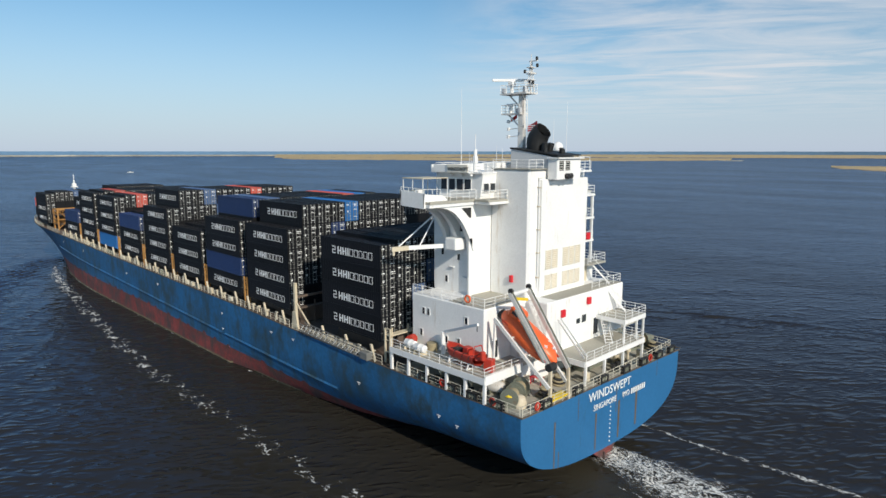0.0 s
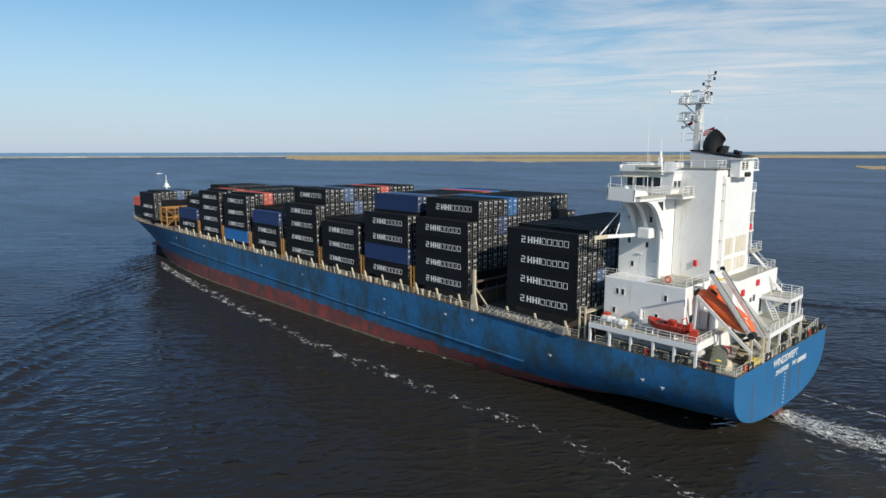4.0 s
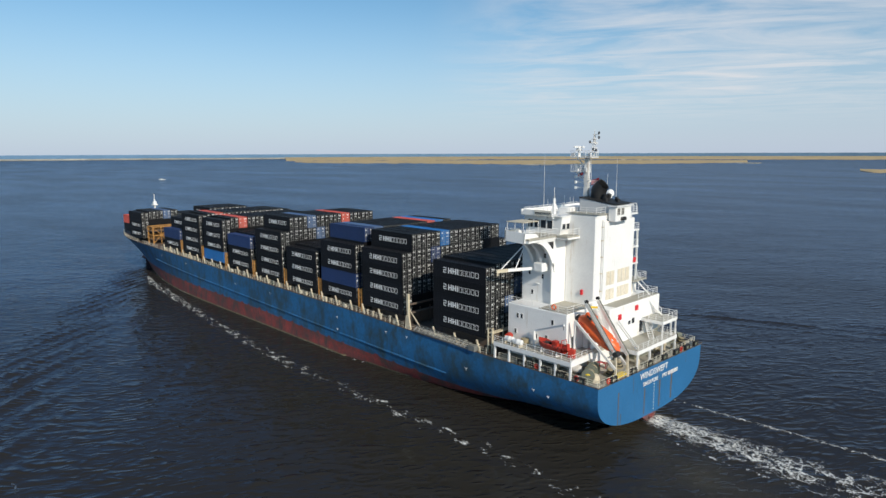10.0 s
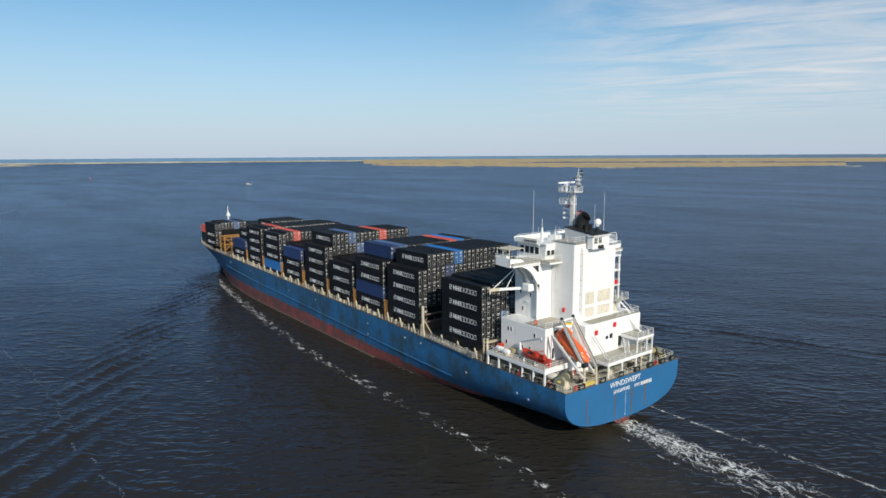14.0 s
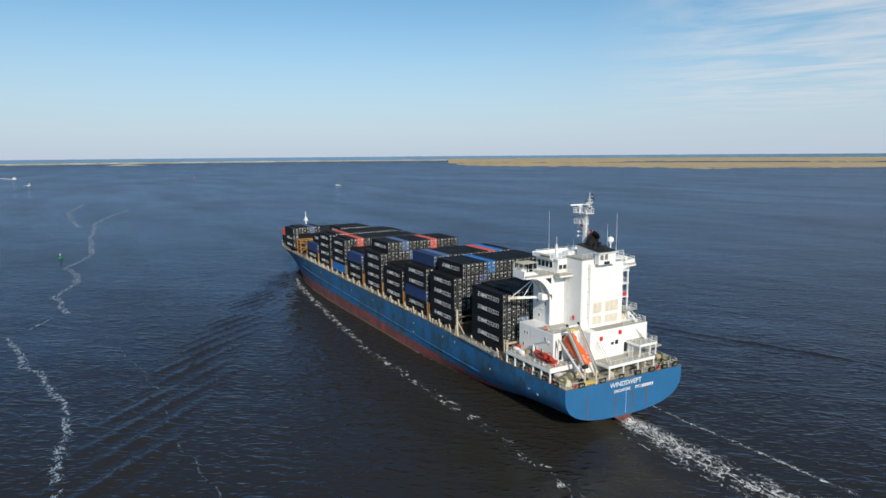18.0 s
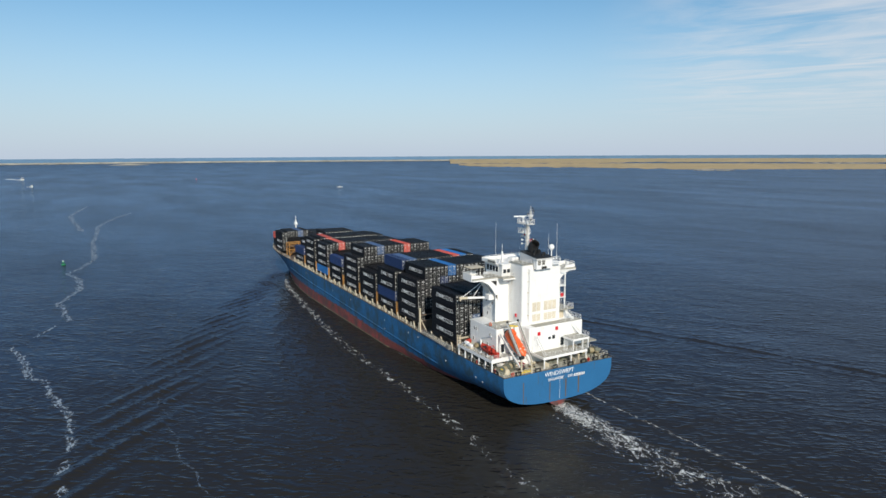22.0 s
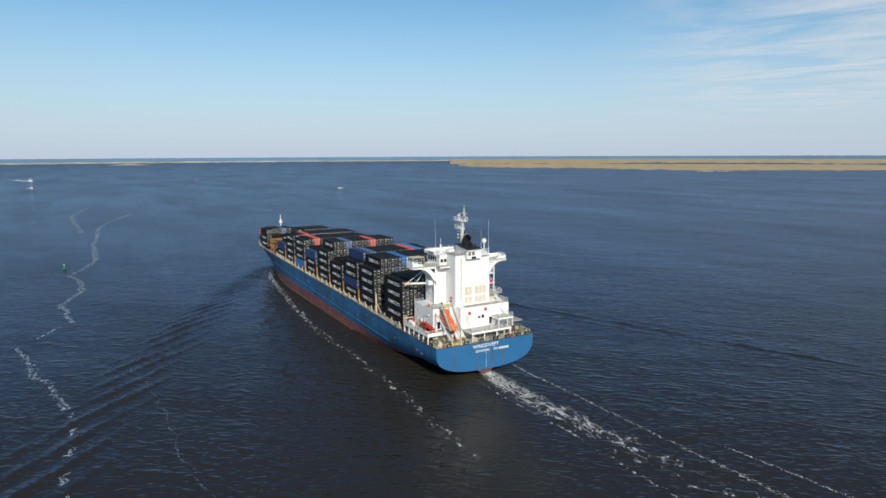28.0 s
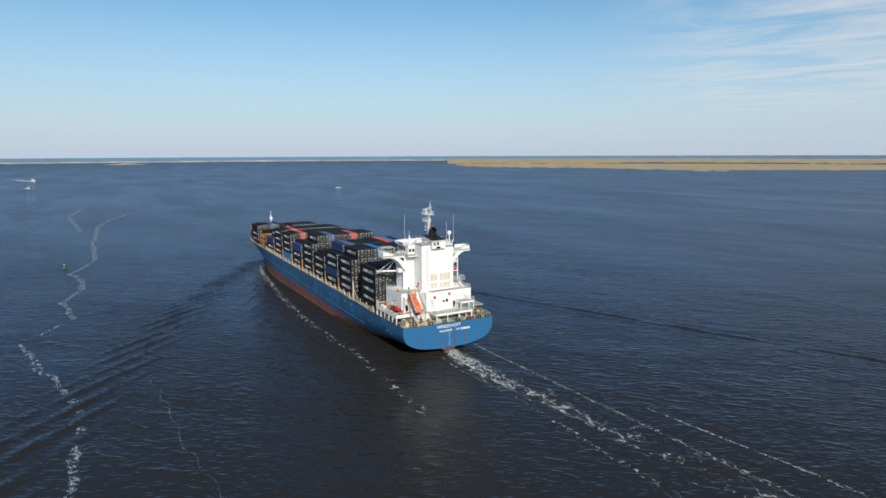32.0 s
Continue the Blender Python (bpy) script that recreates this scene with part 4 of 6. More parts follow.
for x, y in ((-0.95, 4.7), (-0.95, 9.25), (-0.95, 7.6)):
    part("platform_post", Shape().box(x - 0.1, x + 0.1, y - 0.1, y + 0.1, DECK_A, 14.65), M["white"], ship)
rail_run([(-4.9, 9.4, 14.85), (-0.85, 9.4, 14.85), (-0.85, 4.7, 14.85), (-3.4, 4.7, 14.85)], mat=M["railwhite"])
rail_run([(-0.3, -4.2, DECK_A), (-0.3, 8.2, DECK_A), (-4.8, 8.2, DECK_A)], mat=M["railwhite"])
rail_run([(-18.8, -15.6, DECK_A), (-4.6, -15.6, DECK_A), (-4.6, -10.0, DECK_A)], mat=M["railwhite"])
rail_run([(-18.8, -12.2, DECK_C), (-7.7, -12.2, DECK_C), (-7.7, -5.5, DECK_C)], mat=M["railwhite"])
rail_run([(-5.0, 4.0, DECK_C), (-5.0, 10.5, DECK_C), (-12.0, 10.5, DECK_C)], mat=M["railwhite"])
for y, z in ((15.5, 14.75), (-15.5, -15.5)):
    rail_run([(-18, y, 9.5), (-11, y, 9.5), (-0.2, z, 9.5)])
rail_run([(0.55 * (1 - (y / 15.6) ** 2), y, 9.5) for y in (-15.4, -12, -8, -4, 0, 4, 8, 12, 14.7)], 1.1, 1.3)
# starboard stair tower
part("deck_d", Shape().box(-13, -6.6, 5.6, 9.6, 20.4, 20.6), M["deck"], ship, "grey landing deck")
part("stair_room", Shape().bevel_box(-12.8, -8.2, 5.6, 9.2, DECK_C, 20.4, 0.08), M["white"], ship)
part("yellow_door", Shape().box(-8.2, -8.13, 6.4, 7.7, DECK_C + 0.1, 20.1), M["cream"], ship, "pale yellow steel door")
rail_run([(-6.7, 5.6, 20.6), (-6.7, 9.5, 20.6), (-12.8, 9.5, 20.6)], mat=M["railwhite"])
stair = part("ladder_tower", Shape().box(-7.6, -7.35, 7.2, 7.45, 20.6, 29.2).box(-10.6, -10.35, 7.2, 7.45, 20.6, 29.2), M["white"], ship, "open white ladder tower")
for z in (23.3, 26.1, 28.9):
    part("landing", Shape().box(-10.6, -7.2, 5.6, 7.5, z, z + 0.22), M["white"], stair)
    rail_run([(-7.3, 5.8, z + 0.2), (-7.3, 7.4, z + 0.2), (-10.5, 7.4, z + 0.2)], mat=M["railwhite"], parent=stair)
part("hose_box", Shape().bevel_box(-7.6, -7.2, 6.0, 6.8, 23.6, 24.4, 0.04), M["sign"], stair, "red hose box")


def stairs(a, b, wide, parent=None):
    """A steep ship's ladder from a up to b."""
    a, b = Vector(a), Vector(b)
    flat = Vector((b.x - a.x, b.y - a.y, 0)).normalized()
    across = Vector((-flat.y, flat.x, 0)) * wide / 2
    s = Shape()
    for sgn in (-1, 1):
        s.beam(a + across * sgn, b + across * sgn, 0.06, 0.2)
        s.bar(a + across * sgn + Vector((0, 0, 0.95)), b + across * sgn + Vector((0, 0, 0.95)), 0.025, 4)
    n = 10
    for k in range(n):
        q = a.lerp(b, (k + 0.5) / n)
        s.beam(q - across, q + across, 0.22, 0.04)
    return part("ship_ladder", s, M["railwhite"], parent or ship, "steep white ladder with handrails")


stairs((-2.0, 3.3, DECK_A), (-4.2, 5.4, 14.85), 0.8)
stairs((-3.4, 9.0, 14.85), (-5.2, 7.0, DECK_C), 0.8)
stairs((-5.6, 8.8, DECK_C), (-7.4, 7.2, 20.6), 0.8)
stairs((-4.1, -5.0, DECK_A), (-6.6, -6.0, DECK_C), 0.7)
part("inclined_ladder", Shape().beam((-0.7, -4.0, 12.4), (-4.2, -4.0, 16.0), 0.06, 0.2).beam((-0.7, -3.4, 12.4), (-4.2, -3.4, 16.0), 0.06, 0.2), M["railwhite"], ship)
for y, z, w, h in ((-8.2, 16.2, 0.5, 0.7), (-10.6, 13.4, 0.9, 1.9), (-6.2, 13.4, 0.9, 1.9)):
    window(-7.6, y, z, w, h, "+x", house, "house_door")
part("store_house", Shape().bevel_box(-7.6, -6.0, -8.0, -5.9, DECK_A, 14.4, 0.08), M["white"], ship, "small white store house under the ramp")
# things on the house walls
for y, z in ((-2.6, 16.4), (2.6, 17.0)):
    part("fire_box", Shape().bevel_box(-4.6, -4.32, y - 0.35, y + 0.35, z - 0.4, z + 0.4, 0.04), M["sign"], house, "red fire hose box")
for y, z, w, h in ((0.6, 14.9, 0.8, 0.6), (4.4, 13.6, 1.0, 2.0), (1.8, 15.0, 0.9, 0.9)):
    window(-4.6, y, z, w, h, "+x", house, "house_window")
for x, z in ((-16.9, 16.2), (-16.1, 16.2), (-13.2, 13.6), (-10.2, 16.3), (-17.3, 13.6), (-11.3, 13.7)):
    window(x, -12.3, z, 0.42, 0.75, "-y", house)
for x, z in ((-17.6, 26.0), (-17.6, 22.6), (-15.0, 22.2), (-14.6, 25.6), (-17.0, 19.4)):
    window(x, -8.5, z, 0.42, 0.75, "-y", tower)
for x, z in ((-18, 24.3), (-16.0, 20.9), (-14.4, 23.6), (-14.0, 19.9)):
    part("wall_lamp", Shape().box(x - 0.35, x + 0.35, -8.72, -8.5, z, z + 0.09), M["railwhite"], tower, "small white lamp bracket")
ring = part("lifebuoy", Shape(), M["orange"], house, "orange and white lifebuoy on the rail")
me = bpy.data.meshes.new("lifebuoy")
bm = bmesh.new()
for i in range(20):
    for j in range(8):
        a, b = 6.28318 * i / 20, 6.28318 * j / 8
        bm.verts.new((-10.0 + (0.36 + 0.1 * math.cos(b)) * math.cos(a), -12.32 + 0.1 * math.sin(b), 18.75 + (0.36 + 0.1 * math.cos(b)) * math.sin(a)))
bm.verts.ensure_lookup_table()
for i in range(20):
    for j in range(8):
        bm.faces.new([bm.verts[k] for k in (i * 8 + j, i * 8 + (j + 1) % 8, ((i + 1) % 20) * 8 + (j + 1) % 8, ((i + 1) % 20) * 8 + j)])
bm.to_mesh(me)
bm.free()
me.materials.append(M["orange"])
ring.data = me

# ---- ship: bridge ----
ROOF = 31.8
bridge = part("wheelhouse", Shape().prism([(-19.2, 29.0), (-12.6, 29.0), (-12.2, ROOF), (-19.6, ROOF)], -7.6, 7.6), M["white"], ship, "white wheelhouse")
part("bridge_deck", Shape().box(-16.9, -12.6, -15.3, 15.3, 28.75, 29.02).box(-12.6, -10.5, -8.6, -5.3, 28.78, 29.0), M["deck"], ship, "bridge deck with wings")
part("roof_edge", Shape().box(-19.8, -12.1, -7.9, 7.9, ROOF, ROOF + 0.15), M["white"], bridge)
for side in (-1, 1):
    out, inn = side * 15.5, side * 12.0
    wing = part("wing_bulwark", Shape().prism([(-17.0, 28.5), (-13.4, 28.3), (-13.2, 29.9), (-17.15, 30.15)], min(out, out - side * 0.12), max(out, out - side * 0.12)), M["white"], ship, "white bulwark at the end of the bridge wing")
    part("wing_front_plate", Shape().box(-17.1, -16.95, min(inn, out), max(inn, out), 28.5, 30.1), M["white"], wing)
    part("wing_aft_plate", Shape().prism([(inn, 28.35), (out, 28.35), (out, 29.85), (inn + side * 0.7, 29.6), (inn, 29.1)], -13.45, -13.33, "x"), M["white"], wing)
    part("wing_under_plate", Shape().box(-17.0, -12.7, min(side * 8, side * 15.3), max(side * 8, side * 15.3), 28.4, 28.74), M["white"], wing)
    part("wing_console", Shape().bevel_box(-15.6, -14.8, min(side * 14.9, side * 14.2), max(side * 14.9, side * 14.2), 29.02, 30.2, 0.12), M["railwhite"], wing, "white steering console")
    rail_run([(-17.0, side * 15.45, 30.0), (-13.4, side * 15.45, 29.85), (-13.4, side * 13.0, 29.75)], 0.5, 1.2, M["railwhite"], wires=1)
    rail_run([(-12.75, side * 12.2, 29.0), (-12.75, side * 8.2, 29.0)], 1.1, 1.0, M["railwhite"])
    # curved brackets that carry the wing
    for x in (-16.6, -14.9, -13.0):
        arc = [(side * (8.5 + 6.7 * u), 28.4 - 5.2 * (1 - u) ** 3.2) for u in np.linspace(0, 1, 16)]
        bracket = part("wing_bracket", Shape().prism(arc + [(side * 13.7, 28.4), (side * 8.5, 28.4)], x - 0.1, x + 0.1, "x"), M["white"], ship, "curved white bracket under the bridge wing")
        rows = [[(x + e, side * (8.5 + 6.7 * u), 28.37 - 5.2 * (1 - u) ** 3.2) for u in np.linspace(0, 1, 16)] for e in (-0.28, 0.28)]
        part("bracket_flange", Shape().sheet(rows), M["white"], bracket)
    # flat dark plate on the web, painted for the shade in its hole
    hole = [(side * 8.75, 28.1), (side * 10.3, 28.1), (side * 9.7, 27.6), (side * 8.95, 26.9), (side * 8.75, 27.0)]
    part("bracket_opening", Shape().prism(hole, -12.9, -12.88, "x"), M["dark"], bracket, "dark plate painted as the shade inside a bracket hole")
    # flange that runs down the corner of the house
    part("corner_flange", Shape().box(-13.1, -12.9, min(side * 8.5, side * 9.05), max(side * 8.5, side * 9.05), DECK_C, 24.6), M["white"], ship, "white corner flange")
canopy = part("wing_canopy", Shape().box(-16.9, -13.6, -15.4, -11.6, 31.4, 31.48), M["cream"], ship, "flat awning frame over the port bridge wing")
for x in (-16.8, -15.3, -13.7):
    for y in (-15.3, -11.7):
        part("canopy_post", Shape().bar((x, y, 29), (x, y, 31.4), 0.045, 5), M["railwhite"], canopy)
for x in (-18.3, -17.0, -15.75, -14.5):
    window(x, -7.6, 30.5, 1.0, 1.25, "-y", bridge, "bridge_window")
    window(x, 7.6, 30.5, 1.0, 1.2, "+y", bridge, "bridge_window")
for y in (-6.85, -5.75):
    window(-12.38, y, 30.45, 0.85, 1.3, "+x", bridge, "bridge_window")
part("aft_balcony", Shape().box(-12.6, -10.4, -8.5, -5.3, 28.5, 28.77), M["white"], ship, "white balcony aft of the wheelhouse")
rail_run([(-12.4, -8.4, 29.0), (-10.5, -8.4, 29.0), (-10.5, -5.4, 29.0)], mat=M["railwhite"])
rail_run([(-19.6, -7.7, ROOF + 0.15), (-12.4, -7.7, ROOF + 0.15), (-12.4, -5.6, ROOF + 0.15)], 1.0, 1.0, M["railwhite"])
rail_run([(-19.6, 7.7, ROOF + 0.15), (-19.6, -7.7, ROOF + 0.15)], 1.0, 1.4, M["railwhite"])
part("monkey_island_screen", Shape().prism([(-19.4, ROOF + 0.1), (-13.4, ROOF + 0.1), (-13.4, ROOF + 0.95), (-18.9, ROOF + 0.95)], -8.7, -8.6).box(-19.5, -19.4, -8.6, 8.6, ROOF + 0.1, ROOF + 0.95), M["white"], bridge, "white wind screen on the wheelhouse roof")
part("screen_floor", Shape().box(-19.4, -13.4, -8.6, -7.9, ROOF + 0.02, ROOF + 0.12), M["white"], bridge)
board = part("name_board", Shape().box(-16.7, -13.5, -8.8, -8.72, ROOF + 0.12, ROOF + 1.0), M["louvre"], bridge, "pale name board with dark letters")
written("board_name", "WINDSWEPT", 0.58, M["dark"], bridge, Matrix.Translation((-16.55, -8.82, ROOF + 0.3)) @ Matrix(((1, 0, 0), (0, 0, -1), (0, 1, 0))).to_4x4(), "dark letters of the ship's name", 0.94)
for x in (-16.9, -15.2, -13.8):
    part("flood_lamp", Shape().bevel_box(x - 0.22, x + 0.22, -8.1, -7.72, ROOF - 0.3, ROOF - 0.05, 0.05), M["railwhite"], bridge, "small white flood lamp")

# ---- ship: funnel, mast ----
M["funnelgrey"] = material("pale_grey_paint", (0.5, 0.51, 0.52), 0.5, wear=(0.3, 0.25, 0.2), wear_amount=0.2, tone=0.1)
M["mastwhite"] = material("stained_white_paint", (0.66, 0.64, 0.6), 0.55, wear=(0.25, 0.17, 0.11), wear_amount=0.5, scale=1.2, tone=0.12, streaks=0.2)
part("funnel_base", Shape().prism([(-12.6, 31.6), (-7.0, 31.6), (-6.9, 33.7), (-12.6, 34.55)], -2.3, 2.1), M["funnelgrey"], ship, "grey-white funnel casing with a sloping top")
part("funnel_top_deck", Shape().prism([(-12.7, 34.56), (-5.95, 33.78), (-5.95, 33.9), (-12.7, 34.72)], -2.4, 2.2), M["soot"], ship, "black sooty funnel top")
# bent black uptake with a slanting mouth towards the stern
rows = []
for x, z, lean, r in ((-10.75, 34.3, 0, 1.12), (-10.75, 34.9, 2, 1.2), (-10.7, 35.5, 10, 1.24), (-10.5, 36.0, 24, 1.2), (-10.15, 36.4, 42, 1.12), (-9.8, 36.7, 50, 1.05), (-9.83, 36.67, 50, 0.95), (-10.3, 36.2, 40, 0.9)):
    m = pose(x, 0.15, z, 0, lean, 0)
    rows.append([m @ Vector((r * math.cos(6.28318 * k / 18), r * math.sin(6.28318 * k / 18), 0)) for k in range(19)])
part("exhaust_cowl", Shape().sheet(rows), M["soot"], ship, "black bent exhaust hood with a slanting mouth", True)
for y, r in ((-0.5, 0.36), (0.6, 0.36)):
    part("uptake_pipe", Shape().bar((-9.3, y, 34.1), (-9.0, y, 35.2), r, 12), M["soot"], ship)
for x, y, h, r in ((-8.2, 1.5, 0.5, 0.26), (-7.7, 0.7, 0.4, 0.22), (-8.3, -1.5, 0.5, 0.25), (-7.1, 0.1, 0.35, 0.3)):
    part("exhaust_pipe", Shape().bar((x, y, 33.8), (x, y, 34.2 + h), r, 10), M["soot"], ship, "sooty exhaust pipe")
top_room = part("top_room", Shape().bevel_box(-7.2, -5.9, -2.5, 2.1, 31.2, 33.45, 0.08), M["white"], ship, "white room under the funnel deck")
part("room_eave", Shape().box(-7.2, -5.6, -2.7, 2.4, 33.46, 33.6), M["white"], top_room)
for y in (-1.75, -0.55):
    fr = window(-5.9, y, 32.7, 0.9, 1.05, "+x", top_room, "vent_window")
    for k in range(4):
        part("slat", Shape().box(-5.88, -5.85, y - 0.44, y + 0.44, 32.28 + 0.26 * k, 32.34 + 0.26 * k), M["louvre"], fr)
for y in (-0.8, -0.1):
    part("funnel_vent", Shape().lathe([(0.18, 0), (0.3, 0.05), (0.32, 0.35), (0.24, 0.42)], 12, pose(-5.95, y, 31.55, 0, 90, 0)), M["soot"], top_room, "round sooty vent")
part("roof_landing", Shape().box(-12.6, -6.2, 2.12, 4.9, 31.9, 32.1), M["white"], ship, "white deck beside the funnel")
rail_run([(-6.3, 2.3, 32.1), (-6.3, 4.8, 32.1), (-12.5, 4.8, 32.1)], mat=M["railwhite"])
part("roof_frame", Shape().pipe([(-6.4, 2.4, 33.7), (-6.4, 4.7, 33.6), (-6.4, 4.75, 32.1)], 0.05, 6), M["railwhite"], ship)
part("casing_ledge", Shape().box(-13.0, -7.2, -5.4, -2.35, 32.3, 32.38), M["deck"], ship, "grey ledge round the funnel")
rail_run([(-12.8, -5.2, 32.3), (-7.7, -5.2, 32.3), (-7.7, -2.6, 32.3)], mat=M["railwhite"])
part("radome_post", Shape().bar((-13.0, 7.6, 32.0), (-13.0, 7.6, 34.1), 0.14, 8), M["railwhite"], ship)
part("radome", Shape().lathe([(0.3, 0), (0.35, 0.2), (0.62, 0.4), (0.7, 0.8), (0.56, 1.2), (0.25, 1.42), (0.02, 1.48)], 16, Matrix.Translation((-13.0, 7.6, 34.0))), M["railwhite"], ship, "white satellite dome", True)
mast = part("signal_mast", Shape().prism([(-13.3, 32.0), (-12.4, 32.0), (-12.62, 41.0), (-13.2, 41.0)], -0.3, 0.3), M["mastwhite"], ship, "white signal mast")
for z, x0, x1, w in ((38.7, -15.5, -12.6, 0.75), (41.0, -15.4, -11.5, 1.1)):
    pl = part("mast_platform", Shape().box(x0, x1, -w, w, z - 0.12, z + 0.05), M["mastwhite"], mast)
    rail_run([(x1 - 0.1, -w, z), (x0 + 0.05, -w, z), (x0 + 0.05, w, z), (x1 - 0.1, w, z)], 1.0, 0.9, M["railwhite"], pl)
    part("platform_bracket", Shape().beam((x0 + 0.6, 0, z - 0.15), (-13.4, 0, z - 1.4), 0.12, 0.16), M["white"], pl)
pole = Shape()
for y in (-0.3, 0.3):
    for x in (-12.0, -11.4):
        pole.bar((x, y, 41.0), (-11.7, y * 0.4, 44.6), 0.055, 5)
for z in (41.7, 42.4, 43.1, 43.8):
    pole.box(-12.1, -11.3, -0.45, 0.45, z, z + 0.07)
pole.bar((-11.7, 0, 44.5), (-11.7, 0, 45.3), 0.05, 5).box(-11.9, -10.8, -0.1, 0.1, 44.5, 44.6)
part("lattice_pole", pole, M["mastwhite"], mast, "slim lattice top mast with lamps")
for x, y, z in ((-11.2, 0.5, 43.9), (-12.2, -0.5, 43.2), (-12.2, 0.4, 42.0), (-11.1, -0.4, 41.9), (-10.9, 0, 44.6)):
    part("mast_lamp", Shape().lathe([(0.12, 0), (0.16, 0.05), (0.16, 0.35), (0.08, 0.42)], 8, Matrix.Translation((x, y, z))), M["dark"], mast, "dark navigation lamp")
part("radar_pedestal", Shape().bar((-14.5, 0, 41.0), (-14.5, 0, 42.2), 0.22, 8).bevel_box(-14.9, -14.1, -0.35, 0.35, 42.0, 42.45, 0.08), M["railwhite"], mast)
scanner = part("radar_scanner", Shape().bevel_box(-2.35, 2.35, -0.15, 0.15, -0.14, 0.16, 0.05), M["railwhite"], mast, "long white radar scanner", m=pose(-14.5, 0, 42.62, 0, 0, 20))
part("radar_pedestal", Shape().bar((-14.6, 0, 38.7), (-14.6, 0, 39.6), 0.2, 8).bevel_box(-15.3, -13.9, -0.15, 0.15, 39.6, 39.9, 0.06), M["railwhite"], mast)
s = Shape()
for z in (36.0, 36.9, 37.8):
    s.bar((-15.0, 0, z), (-13.2, 0, z + 0.1), 0.05, 4)
    s.box(-15.1, -14.8, -0.15, 0.15, z - 0.2, z + 0.2)
part("signal_yard", s, M["white"], mast, "short yards with lamps and horns")
for x, y, z in ((-12.7, -0.7, 39.1), (-14.0, 0.6, 39.1), (-15.1, -0.8, 41.4), (-11.9, -0.8, 41.4), (-13.0, 0.9, 41.4)):
    part("mast_box", Shape().bevel_box(x - 0.22, x + 0.22, y - 0.2, y + 0.2, z - 0.3, z + 0.25, 0.05), M["funnelgrey"], mast, "small grey equipment box")
for z, w in ((42.0, 1.3), (43.3, 1.0)):
    part("cross_yard", Shape().bar((-11.7, -w, z), (-11.7, w, z), 0.05, 6), M["mastwhite"], mast)
for x, y, z in ((-12.3, 0.9, 37.2), (-12.3, -0.9, 37.2), (-12.3, 0.9, 35.9)):
    part("horn", Shape().lathe([(0.08, 0), (0.1, 0.3), (0.26, 0.6)], 10, pose(x, y, z, 0, 90, 0)), M["mastwhite"], mast)
ladder = Shape()
for y in (-0.25, 0.25):
    ladder.bar((-12.1, y, 35), (-12.4, y, 41), 0.03, 4)
for k in range(16):
    ladder.bar((-12.1 - 0.02 * k, -0.25, 35.1 + 0.37 * k), (-12.1 - 0.02 * k, 0.25, 35.1 + 0.37 * k), 0.02, 4)
part("mast_ladder", ladder, M["railwhite"], mast)


def flag(x, z, mats, w, h, lean):
    rows = []
    for i in range(7):
        u = i / 6
        rows.append([(x + w * u, 0.16 * math.sin(5 * u), z + lean * u + h * (k / 3 - 0.5)) for k in range(4)])
    ob = part("signal_flag", Shape().sheet(rows), mats, mast, "flag flying from the mast", True)
    return ob


flag(-12.0, 36.9, M["flagred"], 1.5, 0.75, 0.5)
for k in range(3):
    part("flag_stripe", Shape().box(-11.9, -10.7, -0.2, -0.17, 36.75 + 0.22 * k, 36.84 + 0.22 * k, Matrix.Translation((0, 0, 0))), M["mark"], mast, "pale stripe of a flag")
flag(-14.6, 38.0, M["flagred"], 1.1, 0.5, 0.4)
for x, y, z0, z1 in ((-16.5, -6.6, 31.9, 41.4), (-12.6, 8.9, 31.8, 40.6), (-13.0, 6.6, 32.0, 38.2), (-17.6, -4, 31.9, 34.2), (-15.0, -6.5, 31.9, 33.6), (-13.4, -2.9, 31.9, 34.6), (-18.5, 2.0, 31.9, 34.5), (-13.0, -4.4, 31.9, 34.9)):
    part("whip_aerial", Shape().bar((x, y, z0), (x, y, z1), 0.035, 5, 0.015).bar((x, y, z0), (x, y, z0 + 1.0), 0.08, 6), M["railwhite"], ship, "thin white whip aerial")
s = Shape().bevel_box(-15.4, -14.9, -5.9, -5.4, 31.9, 33.7, 0.08).bar((-15.15, -5.65, 33.7), (-15.15, -5.65, 34.5), 0.2, 8).bar((-15.15, -5.65, 34.5), (-15.15, -5.65, 36.2), 0.04, 5)
part("compass_stand", s, M["railwhite"], ship)
part("roof_locker", Shape().bevel_box(-15.6, -13.6, -3.8, 1.0, 31.9, 33.0, 0.1), M["white"], ship)

# ---- ship: provision crane ----
crane = aboard(thing("provision_crane", "white and cream provision crane jib on the house side", "crane"))
part("jib", Shape().beam((-15.4, -8.6, 23.6), (-18.0, -13.6, 23.5), 0.4, 0.45), M["railwhite"], crane, "white jib")
part("jib_head", Shape().beam((-18.0, -13.6, 23.5), (-18.9, -15.3, 23.4), 0.4, 0.5).bar((-18.8, -15.1, 23.2), (-18.8, -15.1, 22.7), 0.15, 6), M["cream"], crane, "cream jib head")
for b in ((-18.5, -14.6, 23.7), (-17.4, -12.4, 23.7)):
    part("stay", Shape().bar((-18.4, -8.7, 27.2), b, 0.09, 5), M["railwhite"], crane)
part("crane_house", Shape().bevel_box(-15.6, -13.9, -10.2, -8.5, 23.3, 24.6, 0.1), M["railwhite"], crane)

